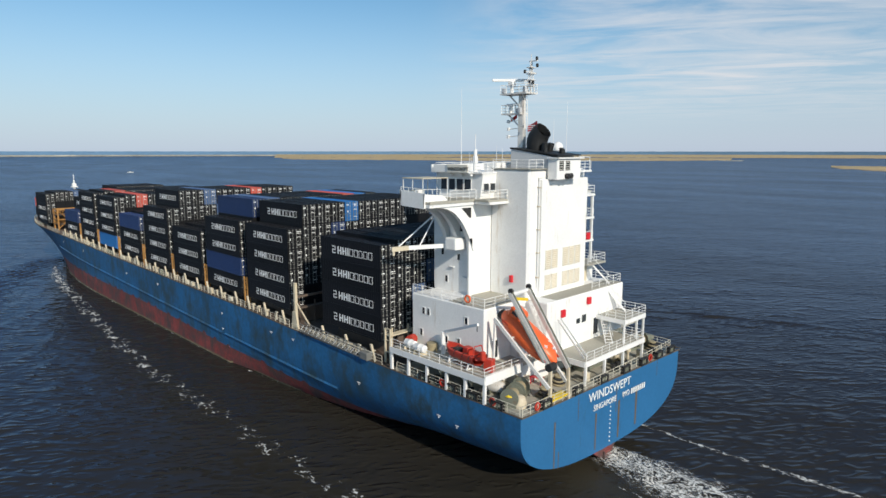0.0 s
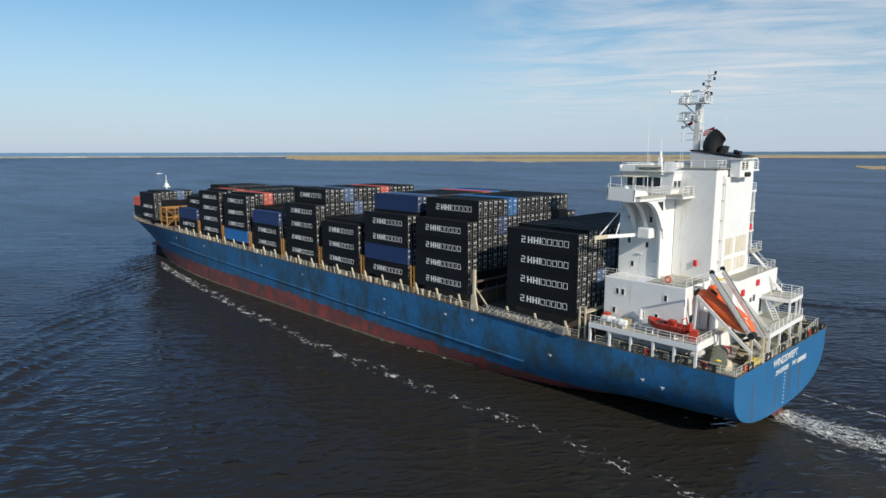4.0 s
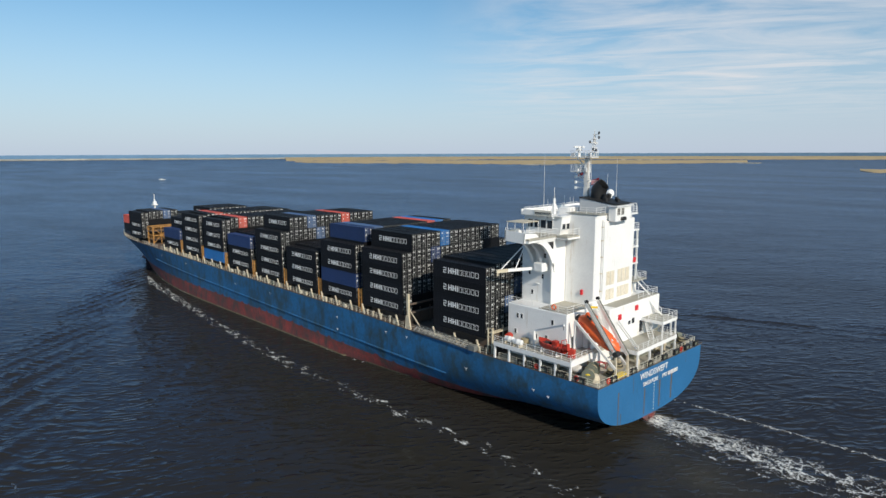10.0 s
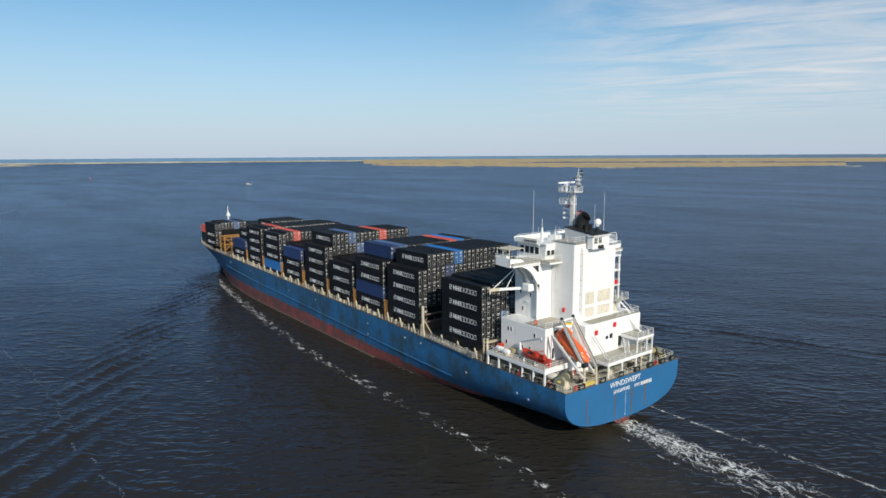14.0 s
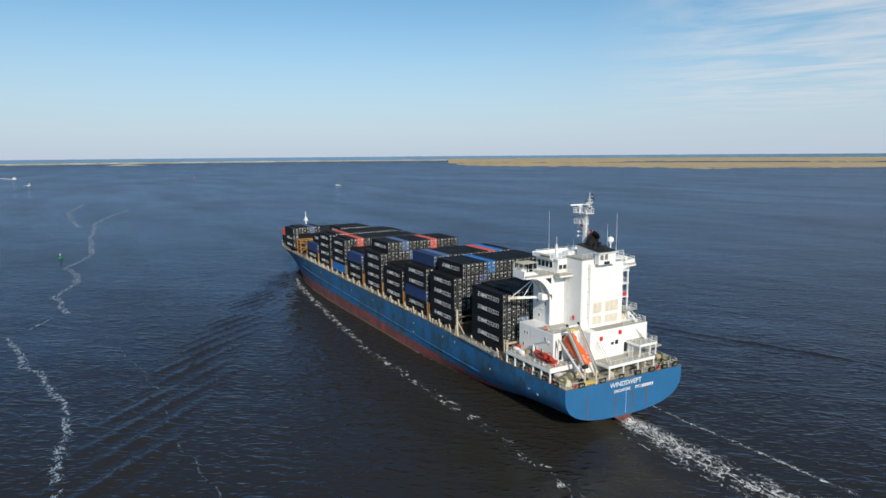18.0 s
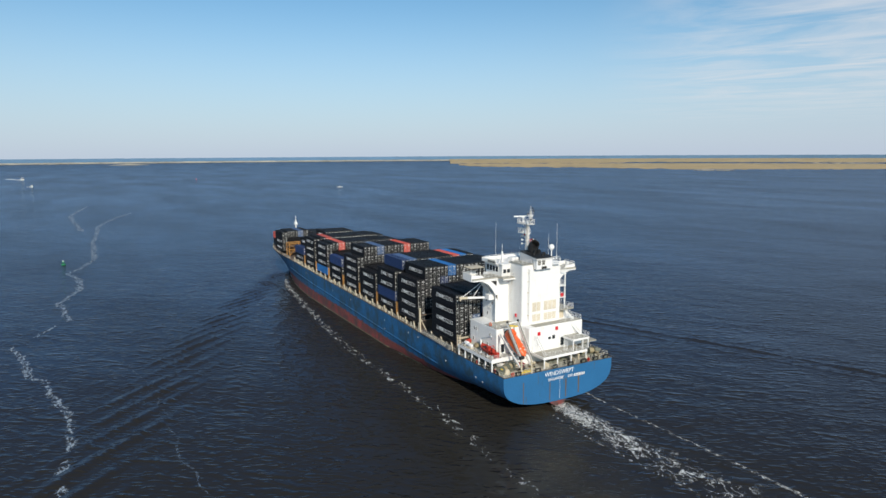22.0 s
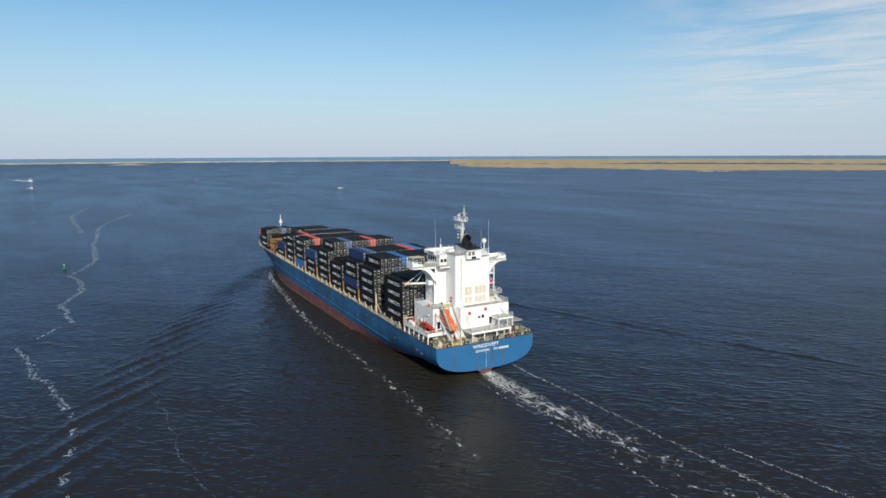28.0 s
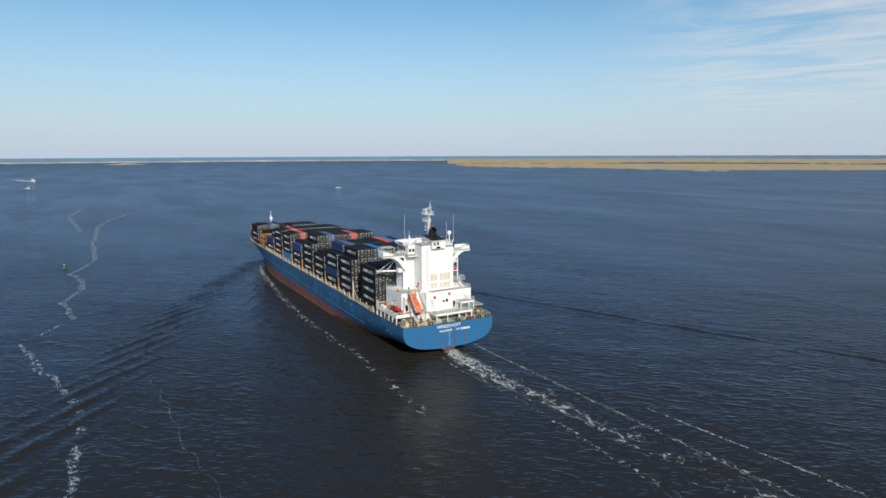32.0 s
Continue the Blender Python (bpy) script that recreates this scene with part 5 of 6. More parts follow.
# ---- ship: stern things ----
# free-fall lifeboat on its ramp
boat = aboard(thing("lifeboat", "orange free-fall lifeboat on a steep stern ramp", "lifeboat", pose(-3.6, -9.75, 15.35, 0, 30, 0)))
rows = []
for i in range(15):
    u = i / 14
    x = -3.9 + 7.7 * u
    r = max(0.02, (1 - abs(2 * u - 0.95) ** 3.2)) ** 0.5 if u < 0.98 else 0.12
    row = []
    for k in range(17):
        a = 6.28318 * k / 16
        c, sn = math.cos(a), math.sin(a)
        row.append((x, 1.28 * r * math.copysign(abs(c) ** 0.8, c), (1.12 * r if sn > 0 else 1.15 * r) * math.copysign(abs(sn) ** 0.8, sn)))
    rows.append(row)
part("hull", Shape().sheet(rows), M["orange"], boat, "orange moulded hull and canopy", True)
part("conning_tower", Shape().bevel_box(-3.3, -1.6, -0.75, 0.75, 0.6, 1.75, 0.25), M["orange"], boat, "raised steering cabin", True)
for y in (-0.76, 0.76):
    part("cabin_window", Shape().box(-2.8, -2.0, y - 0.015, y + 0.015, 1.15, 1.5), M["glass"], boat)
part("fender_band", Shape().box(-3.2, 3.3, -1.18, -1.1, -0.12, 0.06).box(-3.2, 3.3, 1.1, 1.18, -0.12, 0.06), M["boatred"], boat)
for x, y in ((-0.6, 0.55), (0.6, 0.55), (1.8, 0.5), (2.7, 0.3), (-0.6, -0.55), (1.0, -0.6), (2.2, -0.5)):
    part("white_cross", Shape().box(x - 0.2, x + 0.2, y - 0.04, y + 0.04, 0.86, 1.0).box(x - 0.04, x + 0.04, y - 0.2, y + 0.2, 0.86, 1.0), M["mark"], boat, "white reflecting cross")
part("propeller_guard", Shape().bar((-4.3, 0, -0.3), (-3.6, 0, -0.3), 0.55, 12), M["dark"], boat)

ramp = aboard(thing("lifeboat_davit", "white lifeboat ramp frame with steep beams", "davit"))
for y, y2, top, low in ((-11.0, -10.7, (-5.3, 19.95), (-0.3, 13.1)), (-8.25, -8.3, (-5.15, 20.05), (0.2, 12.7))):
    part("ramp_beam", Shape().beam((top[0], y, top[1]), (low[0], y2, low[1]), 0.3, 0.42), M["mastwhite"], ramp, "heavy white ramp beam")
    part("beam_track", Shape().beam((top[0] + 0.28, y, top[1] + 0.2), (low[0] + 0.28, y2, low[1] + 0.2), 0.14, 0.08), M["winch"], ramp, "dark track along the beam")
    part("ramp_leg", Shape().beam((low[0], y2, low[1]), (low[0] + 0.1, y2, 9.5), 0.28, 0.28), M["cream"], ramp)
    part("head_sheave", Shape().lathe([(0.08, -0.12), (0.3, -0.12), (0.24, 0.0), (0.3, 0.12), (0.08, 0.12)], 12, pose(top[0] + 0.1, y, top[1] + 0.2, 90, 0, 0)), M["rubber"], ramp, "dark rope sheave")
part("head_beam", Shape().beam((-5.25, -11.0, 19.85), (-5.1, -8.25, 19.95), 0.24, 0.26), M["railwhite"], ramp)
for y, top in ((-12.1, 17.3), (-7.9, 16.9)):
    part("skid_rail", Shape().beam((-6.4, y, top), (0.1, y * 0.7 - 2.9, 11.3), 0.25, 0.34), M["mastwhite"], ramp, "white launching rail")
    part("back_leg", Shape().beam((-6.3, y, top), (-6.5, y, DECK_A), 0.2, 0.2), M["railwhite"], ramp)
for u in (0.25, 0.5, 0.75):
    part("cradle_bar", Shape().beam((-6.4 + 6.5 * u, -12.0 + 0.6 * u, 16.9 - 5.8 * u), (-6.4 + 6.5 * u, -8.2, 16.7 - 5.8 * u), 0.14, 0.16), M["mastwhite"], ramp)
part("lifting_bridle", Shape().beam((-5.0, -10.8, 19.4), (-5.0, -8.4, 18.9), 0.12, 0.3), M["yellow"], ramp, "yellow lifting bridle")
part("winch_drum", Shape().bar((-0.2, -11.2, 13.3), (-0.2, -10.2, 13.3), 0.4, 12), M["rubber"], ramp)
part("fall_cylinder", Shape().bar((-4.4, -11.25, 18.4), (-0.9, -10.95, 13.6), 0.13, 8), M["steel"], ramp)
part("foot_tray", Shape().box(-0.7, 0.3, -11.2, -8.0, 9.9, 10.05), M["yellow"], ramp, "yellow foot tray under the ramp")

# rescue boat and its small crane on the port deck
rescue = aboard(thing("rescue_boat", "red open rescue boat on a cradle", "boat", pose(-9.0, -13.9, 13.1, 0, 0, -6)))
rows = []
for i in range(11):
    u = i / 10
    w = 0.95 * (1 - max(0.0, (0.3 - u) / 0.3) ** 2.2)
    rows.append([(-2.7 + 5.2 * u, y * max(w, 0.05), z + 0.35 * max(0, (0.3 - u) / 0.3)) for y, z in ((-1, 0.6), (-1.05, 0.35), (-0.8, -0.2), (0, -0.45), (0.8, -0.2), (1.05, 0.35), (1, 0.6), (0.75, 0.62), (0.6, 0.2), (-0.6, 0.2), (-0.75, 0.62), (-1, 0.6))])
part("hull", Shape().sheet(rows), M["boatred"], rescue, "red inflatable-sided hull", True)
part("console", Shape().bevel_box(0.2, 1.1, -0.4, 0.4, 0.2, 1.15, 0.1), M["boatred"], rescue)
part("roll_bar", Shape().bar((2.3, -0.7, 0.5), (2.2, -0.5, 1.6), 0.06, 6).bar((2.3, 0.7, 0.5), (2.2, 0.5, 1.6), 0.06, 6).bar((2.2, -0.5, 1.6), (2.2, 0.5, 1.6), 0.06, 6), M["boatred"], rescue)
part("outboard_motor", Shape().bevel_box(2.7, 3.2, -0.28, 0.28, 0.3, 1.2, 0.12), M["boatred"], rescue, "red engine cowl")
for x in (-1.6, -0.4, 0.9, 1.9):
    part("lashing_strap", Shape().pipe([(x, -1.08, 0.3), (x, -0.9, 0.64), (x + 0.06, 0.0, 0.5), (x, 0.9, 0.64), (x, 1.08, 0.3)], 0.05, 5), M["dark"], rescue, "dark lashing strap")
part("seat", Shape().bevel_box(-1.3, -0.5, -0.5, 0.5, 0.2, 0.62, 0.08), M["rubber"], rescue)
for x in (-1.5, 1.5):
    part("cradle", Shape().beam((x, -0.9, -0.95), (x, -0.6, -0.2), 0.12, 0.12).beam((x, 0.9, -0.95), (x, 0.6, -0.2), 0.12, 0.12).beam((x, -0.9, -0.9), (x, 0.9, -0.9), 0.12, 0.12), M["railwhite"], rescue)
davit = aboard(thing("boat_crane", "slim white boat crane on the port deck", "crane"))
part("post", Shape().bar((-13.1, -12.9, DECK_A), (-13.1, -12.9, 14.6), 0.25, 10), M["railwhite"], davit)
part("boom", Shape().beam((-13.3, -12.8, 14.5), (-6.7, -14.3, 17.0), 0.22, 0.28), M["railwhite"], davit)
part("hook", Shape().bar((-6.9, -14.2, 16.9), (-6.9, -14.2, 16.2), 0.05, 5), M["dark"], davit)
# small deck stores
ladder_case = aboard(thing("liferaft_canister", "white liferaft canister on a rack", "liferaft", pose(-16.6, -14.6, DECK_A + 0.75)))
part("canister", Shape().lathe([(0.25, -0.85), (0.42, -0.75), (0.45, -0.05), (0.48, 0), (0.45, 0.05), (0.42, 0.75), (0.25, 0.85)], 14, pose(0, 0, 0, 0, 90, 0)), M["railwhite"], ladder_case, smooth=True)
part("rack", Shape().box(-0.6, -0.5, -0.5, 0.5, -0.75, -0.35).box(0.5, 0.6, -0.5, 0.5, -0.75, -0.35), M["cream"], ladder_case)
aboard(copy_thing(ladder_case, pose(-14.7, -14.9, DECK_A + 0.75)))
drum = aboard(thing("hose_reel", "red and white hose reel", "reel", pose(-17.6, -13.6, DECK_A + 0.8, 0, 0, 20)))
part("reel", Shape().bar((0, -0.5, 0), (0, 0.5, 0), 0.55, 14), M["boatred"], drum)
part("stand", Shape().box(-0.5, 0.5, -0.6, -0.52, -0.8, 0.2).box(-0.5, 0.5, 0.52, 0.6, -0.8, 0.2), M["cream"], drum)
coil = aboard(thing("rope_coil", "grey-brown coiled rope beside the house", "rope", pose(-14.9, -12.9, DECK_A)))
for k in range(6):
    part("coil_turn", Shape().lathe([(0.42, 0.02 + 0.14 * k), (0.62, 0.02 + 0.14 * k), (0.66, 0.09 + 0.14 * k), (0.62, 0.16 + 0.14 * k), (0.42, 0.16 + 0.14 * k)], 16), M["rope"], coil)
locker = aboard(thing("red_locker", "red fire gear locker on deck", "locker", pose(-5.9, -13.4, DECK_A, 0, 0, 15)))
part("cabinet", Shape().bevel_box(-0.5, 0.5, -0.4, 0.4, 0, 1.3, 0.06), M["boatred"], locker)
part("door", Shape().box(-0.42, 0.42, -0.43, -0.4, 0.1, 1.15), M["boatred"], locker)


def mooring_winch(x, y, turn, rope="rope"):
    w = aboard(thing("mooring_winch", "mooring winch with straw-coloured rope drums", "winch", pose(x, y, 9.5, 0, 0, turn), "winches on the stern deck"))
    part("bed", Shape().box(-0.7, 0.7, -2.4, 2.4, 0, 0.35), M["winch"], w, "rusty winch bed")
    for y0 in (-1.6, 0.5):
        part("rope_drum", Shape().lathe([(0.25, -0.65), (0.6, -0.62), (0.68, -0.3), (0.66, 0.0), (0.69, 0.35), (0.6, 0.62), (0.25, 0.65)], 16, pose(0, y0, 1.0, 90, 0, 0)), M[rope], w, "drum wound with pale rope", True)
        for e in (-0.72, 0.72):
            part("flange", Shape().lathe([(0.1, -0.04), (0.95, -0.04), (0.95, 0.04), (0.1, 0.04)], 18, pose(0, y0 + e, 1.0, 90, 0, 0)), M["winch"], w)
    part("gear_case", Shape().bevel_box(-0.55, 0.6, 1.4, 2.2, 0.3, 1.6, 0.12), M["winch"], w)
    part("motor", Shape().bar((0, 2.2, 1.0), (0, 2.9, 1.0), 0.35, 12), M["winch"], w)
    part("shaft", Shape().bar((0, -2.4, 1.0), (0, 2.3, 1.0), 0.1, 8), M["steel"], w)
    return w


mooring_winch(-3.2, -12.2, 20)
mooring_winch(-3.4, 1.6, 0)
mooring_winch(-3.0, 11.6, -15)
mooring_winch(-8.5, 13.0, 85)
cover = aboard(thing("covered_machine", "deck machine under a cream tarpaulin with yellow top", "cover", pose(-1.9, -13.4, 9.5, 0, 0, 30)))
part("tarpaulin", Shape().lathe([(0.75, 0), (0.7, 0.55), (0.55, 1.0), (0.3, 1.15), (0.05, 1.2)], 10), M["cream"], cover, "pale cream cover", True)
part("yellow_cap", Shape().lathe([(0.6, 1.0), (0.45, 1.2), (0.05, 1.3)], 10, pose(-0.9, -0.2, 0.1)), M["yellow"], cover)


def bollard(x, y, turn=0):
    b = aboard(thing("mooring_bollard", "black double mooring bollard on deck", "bollard", pose(x, y, 9.5, 0, 0, turn), "bollards along the rail"))
    for e in (-0.5, 0.5):
        part("bitt", Shape().lathe([(0.27, 0), (0.25, 0.1), (0.22, 0.75), (0.32, 0.8), (0.32, 0.9), (0.05, 0.92)], 12, Matrix.Translation((e, 0, 0))), M["rubber"], b)
    part("base_plate", Shape().box(-0.9, 0.9, -0.35, 0.35, 0, 0.08), M["winch"], b)


for x, y, a in ((-7.5, -14.9, 0), (-11.5, -14.9, 0), (-1.0, -10.0, 90), (-0.6, 2.4, 90), (-0.2, 10.2, 90), (-5.5, -14.8, 0)):
    bollard(x, y, a)


def fairlead(x, y, turn):
    f = aboard(thing("roller_fairlead", "dark closed fairlead at the deck edge", "fairlead", pose(x, y, 9.5, 0, 0, turn), "fairleads at the deck edge"))
    part("housing", Shape().box(-0.75, -0.55, -0.2, 0.2, 0, 0.8).box(0.55, 0.75, -0.2, 0.2, 0, 0.8).box(-0.75, 0.75, -0.2, 0.2, 0.7, 0.85).box(-0.75, 0.75, -0.2, 0.2, 0, 0.15), M["rubber"], f)
    for e in (-0.4, 0.0, 0.4):
        part("roller", Shape().bar((e, 0, 0.15), (e, 0, 0.7), 0.11, 8), M["winch"], f)


for y in (-11.8, -6.6, -1.9, 2.6, 6.4, 10.0, 13.0):
    fairlead(0.0 + swing(0, y), y, 90)
for x in (-3.0, -6.3, -9.3, -13.4):
    fairlead(x, -15.45, 0)
for x, y, a in ((-4.6, -10.9, 10), (-6.2, -11.3, 50), (-1.2, -2.6, 5), (-2.0, 5.0, 70), (-0.9, 8.6, 0), (-4.0, 8.9, 30)):
    st = aboard(thing("deck_drum", "cream and grey store drum on the mooring deck", "drum", pose(x, y, 9.5, 0, 0, a), "drums on the mooring deck"))
    part("shell", Shape().lathe([(0.36, 0), (0.38, 0.05), (0.36, 0.3), (0.38, 0.34), (0.36, 0.62), (0.38, 0.9), (0.34, 0.95)], 14), M["cream"], st)
    part("lid", Shape().lathe([(0.35, 0.95), (0.33, 0.98), (0.05, 0.98)], 14), M["steel"], st)

# accommodation ladder stowed along the port side
gang = aboard(thing("accommodation_ladder", "grey metal gangway stowed along the ship's side", "gangway", pose(-37.5, -15.75, 10.2, 0, 2.0, 0)))
for y in (-0.35, 0.35):
    part("side_truss", Shape().box(0, 13.6, y - 0.05, y + 0.05, 0, 0.14).box(0, 13.6, y - 0.04, y + 0.04, 0.95, 1.05), M["steel"], gang)
for k in range(14):
    part("tread", Shape().box(0.4 + 0.95 * k, 0.75 + 0.95 * k, -0.33, 0.33, 0.1, 0.15), M["steel"], gang)
    for y in (-0.37, 0.37):
        part("brace", Shape().bar((0.1 + 0.95 * k, y, 0.1), (0.95 + 0.95 * k, y, 1.0), 0.05, 4), M["railwhite"], gang)
part("lower_platform", Shape().bevel_box(13.4, 14.9, -0.5, 0.5, 0, 0.9, 0.08), M["steel"], gang)
# cream post and stays in the gap between the two aftmost bays
post = aboard(thing("stores_davit", "cream davit post at the deck edge", "davit"))
part("post", Shape().beam((-40.4, -14.9, 9.8), (-40.4, -14.9, 16.2), 0.4, 0.4), M["cream"], post)
part("stay", Shape().beam((-40.4, -14.9, 13.6), (-38.0, -14.2, 10.4), 0.16, 0.16), M["cream"], post)
part("foot", Shape().prism([(-40.9, 9.8), (-39.4, 9.8), (-39.9, 12.2), (-40.7, 12.2)], -15.3, -15.0), M["cream"], post)
part("beam", Shape().beam((-40.4, -14.9, 14.2), (-40.4, 0, 14.2), 0.3, 0.3), M["maindeck"], post)

# smaller gear on the mooring deck
crate = aboard(thing("store_crate", "cream wooden store crate on the mooring deck", "crate", pose(-5.4, -8.5, 9.5, 0, 0, 12)))
part("box", Shape().bevel_box(-0.6, 0.6, -0.45, 0.45, 0.1, 0.9, 0.03), M["cream"], crate)
part("lid", Shape().box(-0.65, 0.65, -0.5, 0.5, 0.9, 0.97), M["cream"], crate)
for y in (-0.35, 0.35):
    part("runner", Shape().box(-0.6, 0.6, y - 0.06, y + 0.06, 0, 0.1), M["maindeck"], crate)
bench = aboard(thing("work_bench", "low red steel work bench on deck", "bench", pose(-4.3, -7.4, 9.5, 0, 0, 8)))
part("top", Shape().bevel_box(-0.7, 0.7, -0.35, 0.35, 0.75, 0.84, 0.02), M["sign"], bench)
for x in (-0.6, 0.6):
    for y in (-0.27, 0.27):
        part("leg", Shape().box(x - 0.04, x + 0.04, y - 0.04, y + 0.04, 0, 0.75), M["sign"], bench)
tank = aboard(thing("white_tank", "white round tank lying on the mooring deck", "tank", pose(-5.7, -12.5, 9.5, 0, 0, 15)))
part("shell", Shape().lathe([(0.1, -0.9), (0.5, -0.8), (0.62, -0.5), (0.62, 0.5), (0.5, 0.8), (0.1, 0.9)], 16, pose(0, 0, 0.75, 0, 90, 0)), M["mastwhite"], tank, "", True)
for x in (-0.5, 0.5):
    part("saddle", Shape().box(x - 0.08, x + 0.08, -0.5, 0.5, 0, 0.4), M["winch"], tank)
for x, y, a, h in ((-1.7, -9.6, 80, 1.0), (-2.6, -5.9, 20, 1.1), (-1.2, 12.6, 75, 1.15), (-0.9, 4.4, 90, 0.9), (-4.4, 13.9, 10, 1.1)):
    heap = aboard(thing("rope_heap", "untidy heap of straw and dark mooring rope", "rope", pose(x, y, 9.5, 0, 0, a), "rope heaps on the mooring deck"))
    for k in range(5):
        r = 0.75 - 0.08 * k
        tilt = pose(0.1 * math.sin(3 * k + x), 0.1 * math.cos(5 * k), 0.12 + 0.19 * k * h, 7 * math.sin(4 * k), 6 * math.cos(7 * k), 40 * k)
        part("rope_turn", Shape().lathe([(r - 0.16, -0.08), (r, -0.1), (r + 0.07, 0.0), (r, 0.1), (r - 0.16, 0.08)], 14, tilt), M["rope" if k % 2 == 0 else "rubber"], heap, "", True)
for x, y, turn in ((-3.6, -15.5, 0), (-10.6, -15.5, 0), (0.1, -13.3, 90), (0.1, 7.8, 90)):
    ringed = aboard(thing("lifebuoy", "red lifebuoy hung on the stern rail", "lifebuoy", pose(x + (swing(0, y) if turn else 0), y, 10.1, 90, 0, turn), "lifebuoys on the rail"))
    part("ring", Shape().lathe([(0.26, -0.06), (0.34, -0.09), (0.42, -0.06), (0.44, 0.0), (0.42, 0.06), (0.34, 0.09), (0.26, 0.06), (0.24, 0.0), (0.26, -0.06)], 18), M["boatred"], ringed, "", True)
for x, y in ((-2.5, -5.4), (-0.9, -3.4), (-7.9, -13.9), (-12.2, -14.1), (-1.5, 6.9), (-3.3, 12.9)):
    pipe = aboard(thing("deck_ventilator", "cream gooseneck ventilator with rust on deck", "ventilator", pose(x, y, 9.5, 0, 0, 30 * x), "ventilators on the mooring deck"))
    part("pipe", Shape().bar((0, 0, 0), (0, 0, 1.0), 0.14, 10), M["cream"], pipe)
    part("hood", Shape().lathe([(0.14, 0.95), (0.3, 1.0), (0.32, 1.2), (0.2, 1.32), (0.02, 1.35)], 12), M["cream"], pipe, "", True)

# ---- waves and foam that the ship makes ----
def foam_material(name, cell, density, lace=1.0, color=(0.72, 0.72, 0.68), stretch=1.6, even=False):
    """White foam with holes: a lacy pattern that stays in the water, thinned towards the edges and the far end of its sheet (by the sheet's own uv)."""
    m = bpy.data.materials.new(name)
    m.use_nodes = True
    n, l = m.node_tree.nodes, m.node_tree.links
    p = n["Principled BSDF"]
    p.inputs["Base Color"].default_value, p.inputs["Roughness"].default_value = (*color, 1), 0.8
    pos = n.new("ShaderNodeNewGeometry")

    def math_node(kind, a, b, c=None):
        q = n.new("ShaderNodeMath")
        q.operation = kind
        for i, v in enumerate((a, b, c)):
            if isinstance(v, (int, float)):
                q.inputs[i].default_value = v
            elif v is not None:
                l.new(v, q.inputs[i])
        return q.outputs[0]

    def ranged(value, a, b, c=0.0, d=1.0):
        q = n.new("ShaderNodeMapRange")
        for i, v in enumerate((a, b, c, d)):
            q.inputs[i + 1].default_value = v
        l.new(value, q.inputs["Value"])
        return q.outputs[0]

    def noise_of(scale, detail, rough=0.5):
        q = n.new("ShaderNodeTexNoise")
        q.inputs["Scale"].default_value, q.inputs["Detail"].default_value, q.inputs["Roughness"].default_value = scale, detail, rough
        l.new(squashed.outputs[0], q.inputs["Vector"])
        return q

    squashed = n.new("ShaderNodeVectorMath")
    squashed.operation = "MULTIPLY"
    squashed.inputs[1].default_value = (1 / stretch, 1, 0)
    l.new(pos.outputs["Position"], squashed.inputs[0])
    warp = noise_of(0.5 / cell, 5, 0.6)

    def net(size, width, push_by):
        """Thin bright walls between warped cells."""
        push = n.new("ShaderNodeVectorMath")
        push.operation = "MULTIPLY_ADD"
        push.inputs[1].default_value = (push_by, push_by, 0)
        l.new(warp.outputs["Color"], push.inputs[0])
        l.new(squashed.outputs[0], push.inputs[2])
        vor = n.new("ShaderNodeTexVoronoi")
        vor.feature = "DISTANCE_TO_EDGE"
        vor.inputs["Scale"].default_value = 1 / size
        l.new(push.outputs[0], vor.inputs["Vector"])
        return ranged(vor.outputs["Distance"], 0.0, width, 1, 0)

    coarse, fine = net(cell, 0.12 * lace, cell * 3.2), net(cell * 0.42, 0.15 * lace, cell * 1.6)
    clump = ranged(noise_of(0.85 / cell, 7, 0.62).outputs["Fac"], *((0.1, 0.9) if even else (0.33, 0.67)))
    grit = ranged(noise_of(3.5, 5, 0.65).outputs["Fac"], 0.36, 0.6, 0.2, 1.0)
    uv = n.new("ShaderNodeUVMap")
    parts = n.new("ShaderNodeSeparateXYZ")
    l.new(uv.outputs[0], parts.inputs[0])
    # u runs from fresh (0) to old foam (1), v across the sheet
    across = ranged(math_node("PINGPONG", parts.outputs["Y"], 0.5), 0.0, 0.38)
    age = ranged(math_node("POWER", parts.outputs["X"], 0.42), 0, 1, density[0], density[1])
    presence = math_node("ADD", math_node("ADD", clump, age), math_node("MULTIPLY", across, 0.5))
    presence = ranged(presence, 0.75, 1.5)
    web = math_node("MAXIMUM", coarse, math_node("MULTIPLY", fine, math_node("MULTIPLY", presence, 0.75)))
    froth = noise_of(1.6, 6, 0.72).outputs["Fac"]
    solid = ranged(math_node("MULTIPLY_ADD", froth, 1.6, math_node("SUBTRACT", presence, 0.8)), 0.85, 1.25, 0.0, 0.7)
    cover = math_node("MAXIMUM", math_node("MULTIPLY", web, ranged(presence, 0.0, 0.55)), solid)
    cut = ranged(math_node("MULTIPLY", math_node("MULTIPLY", cover, grit), across), 0.14, 0.6)
    clear = n.new("ShaderNodeBsdfTransparent")
    mix = n.new("ShaderNodeMixShader")
    l.new(cut, mix.inputs[0])
    l.new(clear.outputs[0], mix.inputs[1])
    l.new(p.outputs[0], mix.inputs[2])
    l.new(mix.outputs[0], n["Material Output"].inputs["Surface"])
    return m


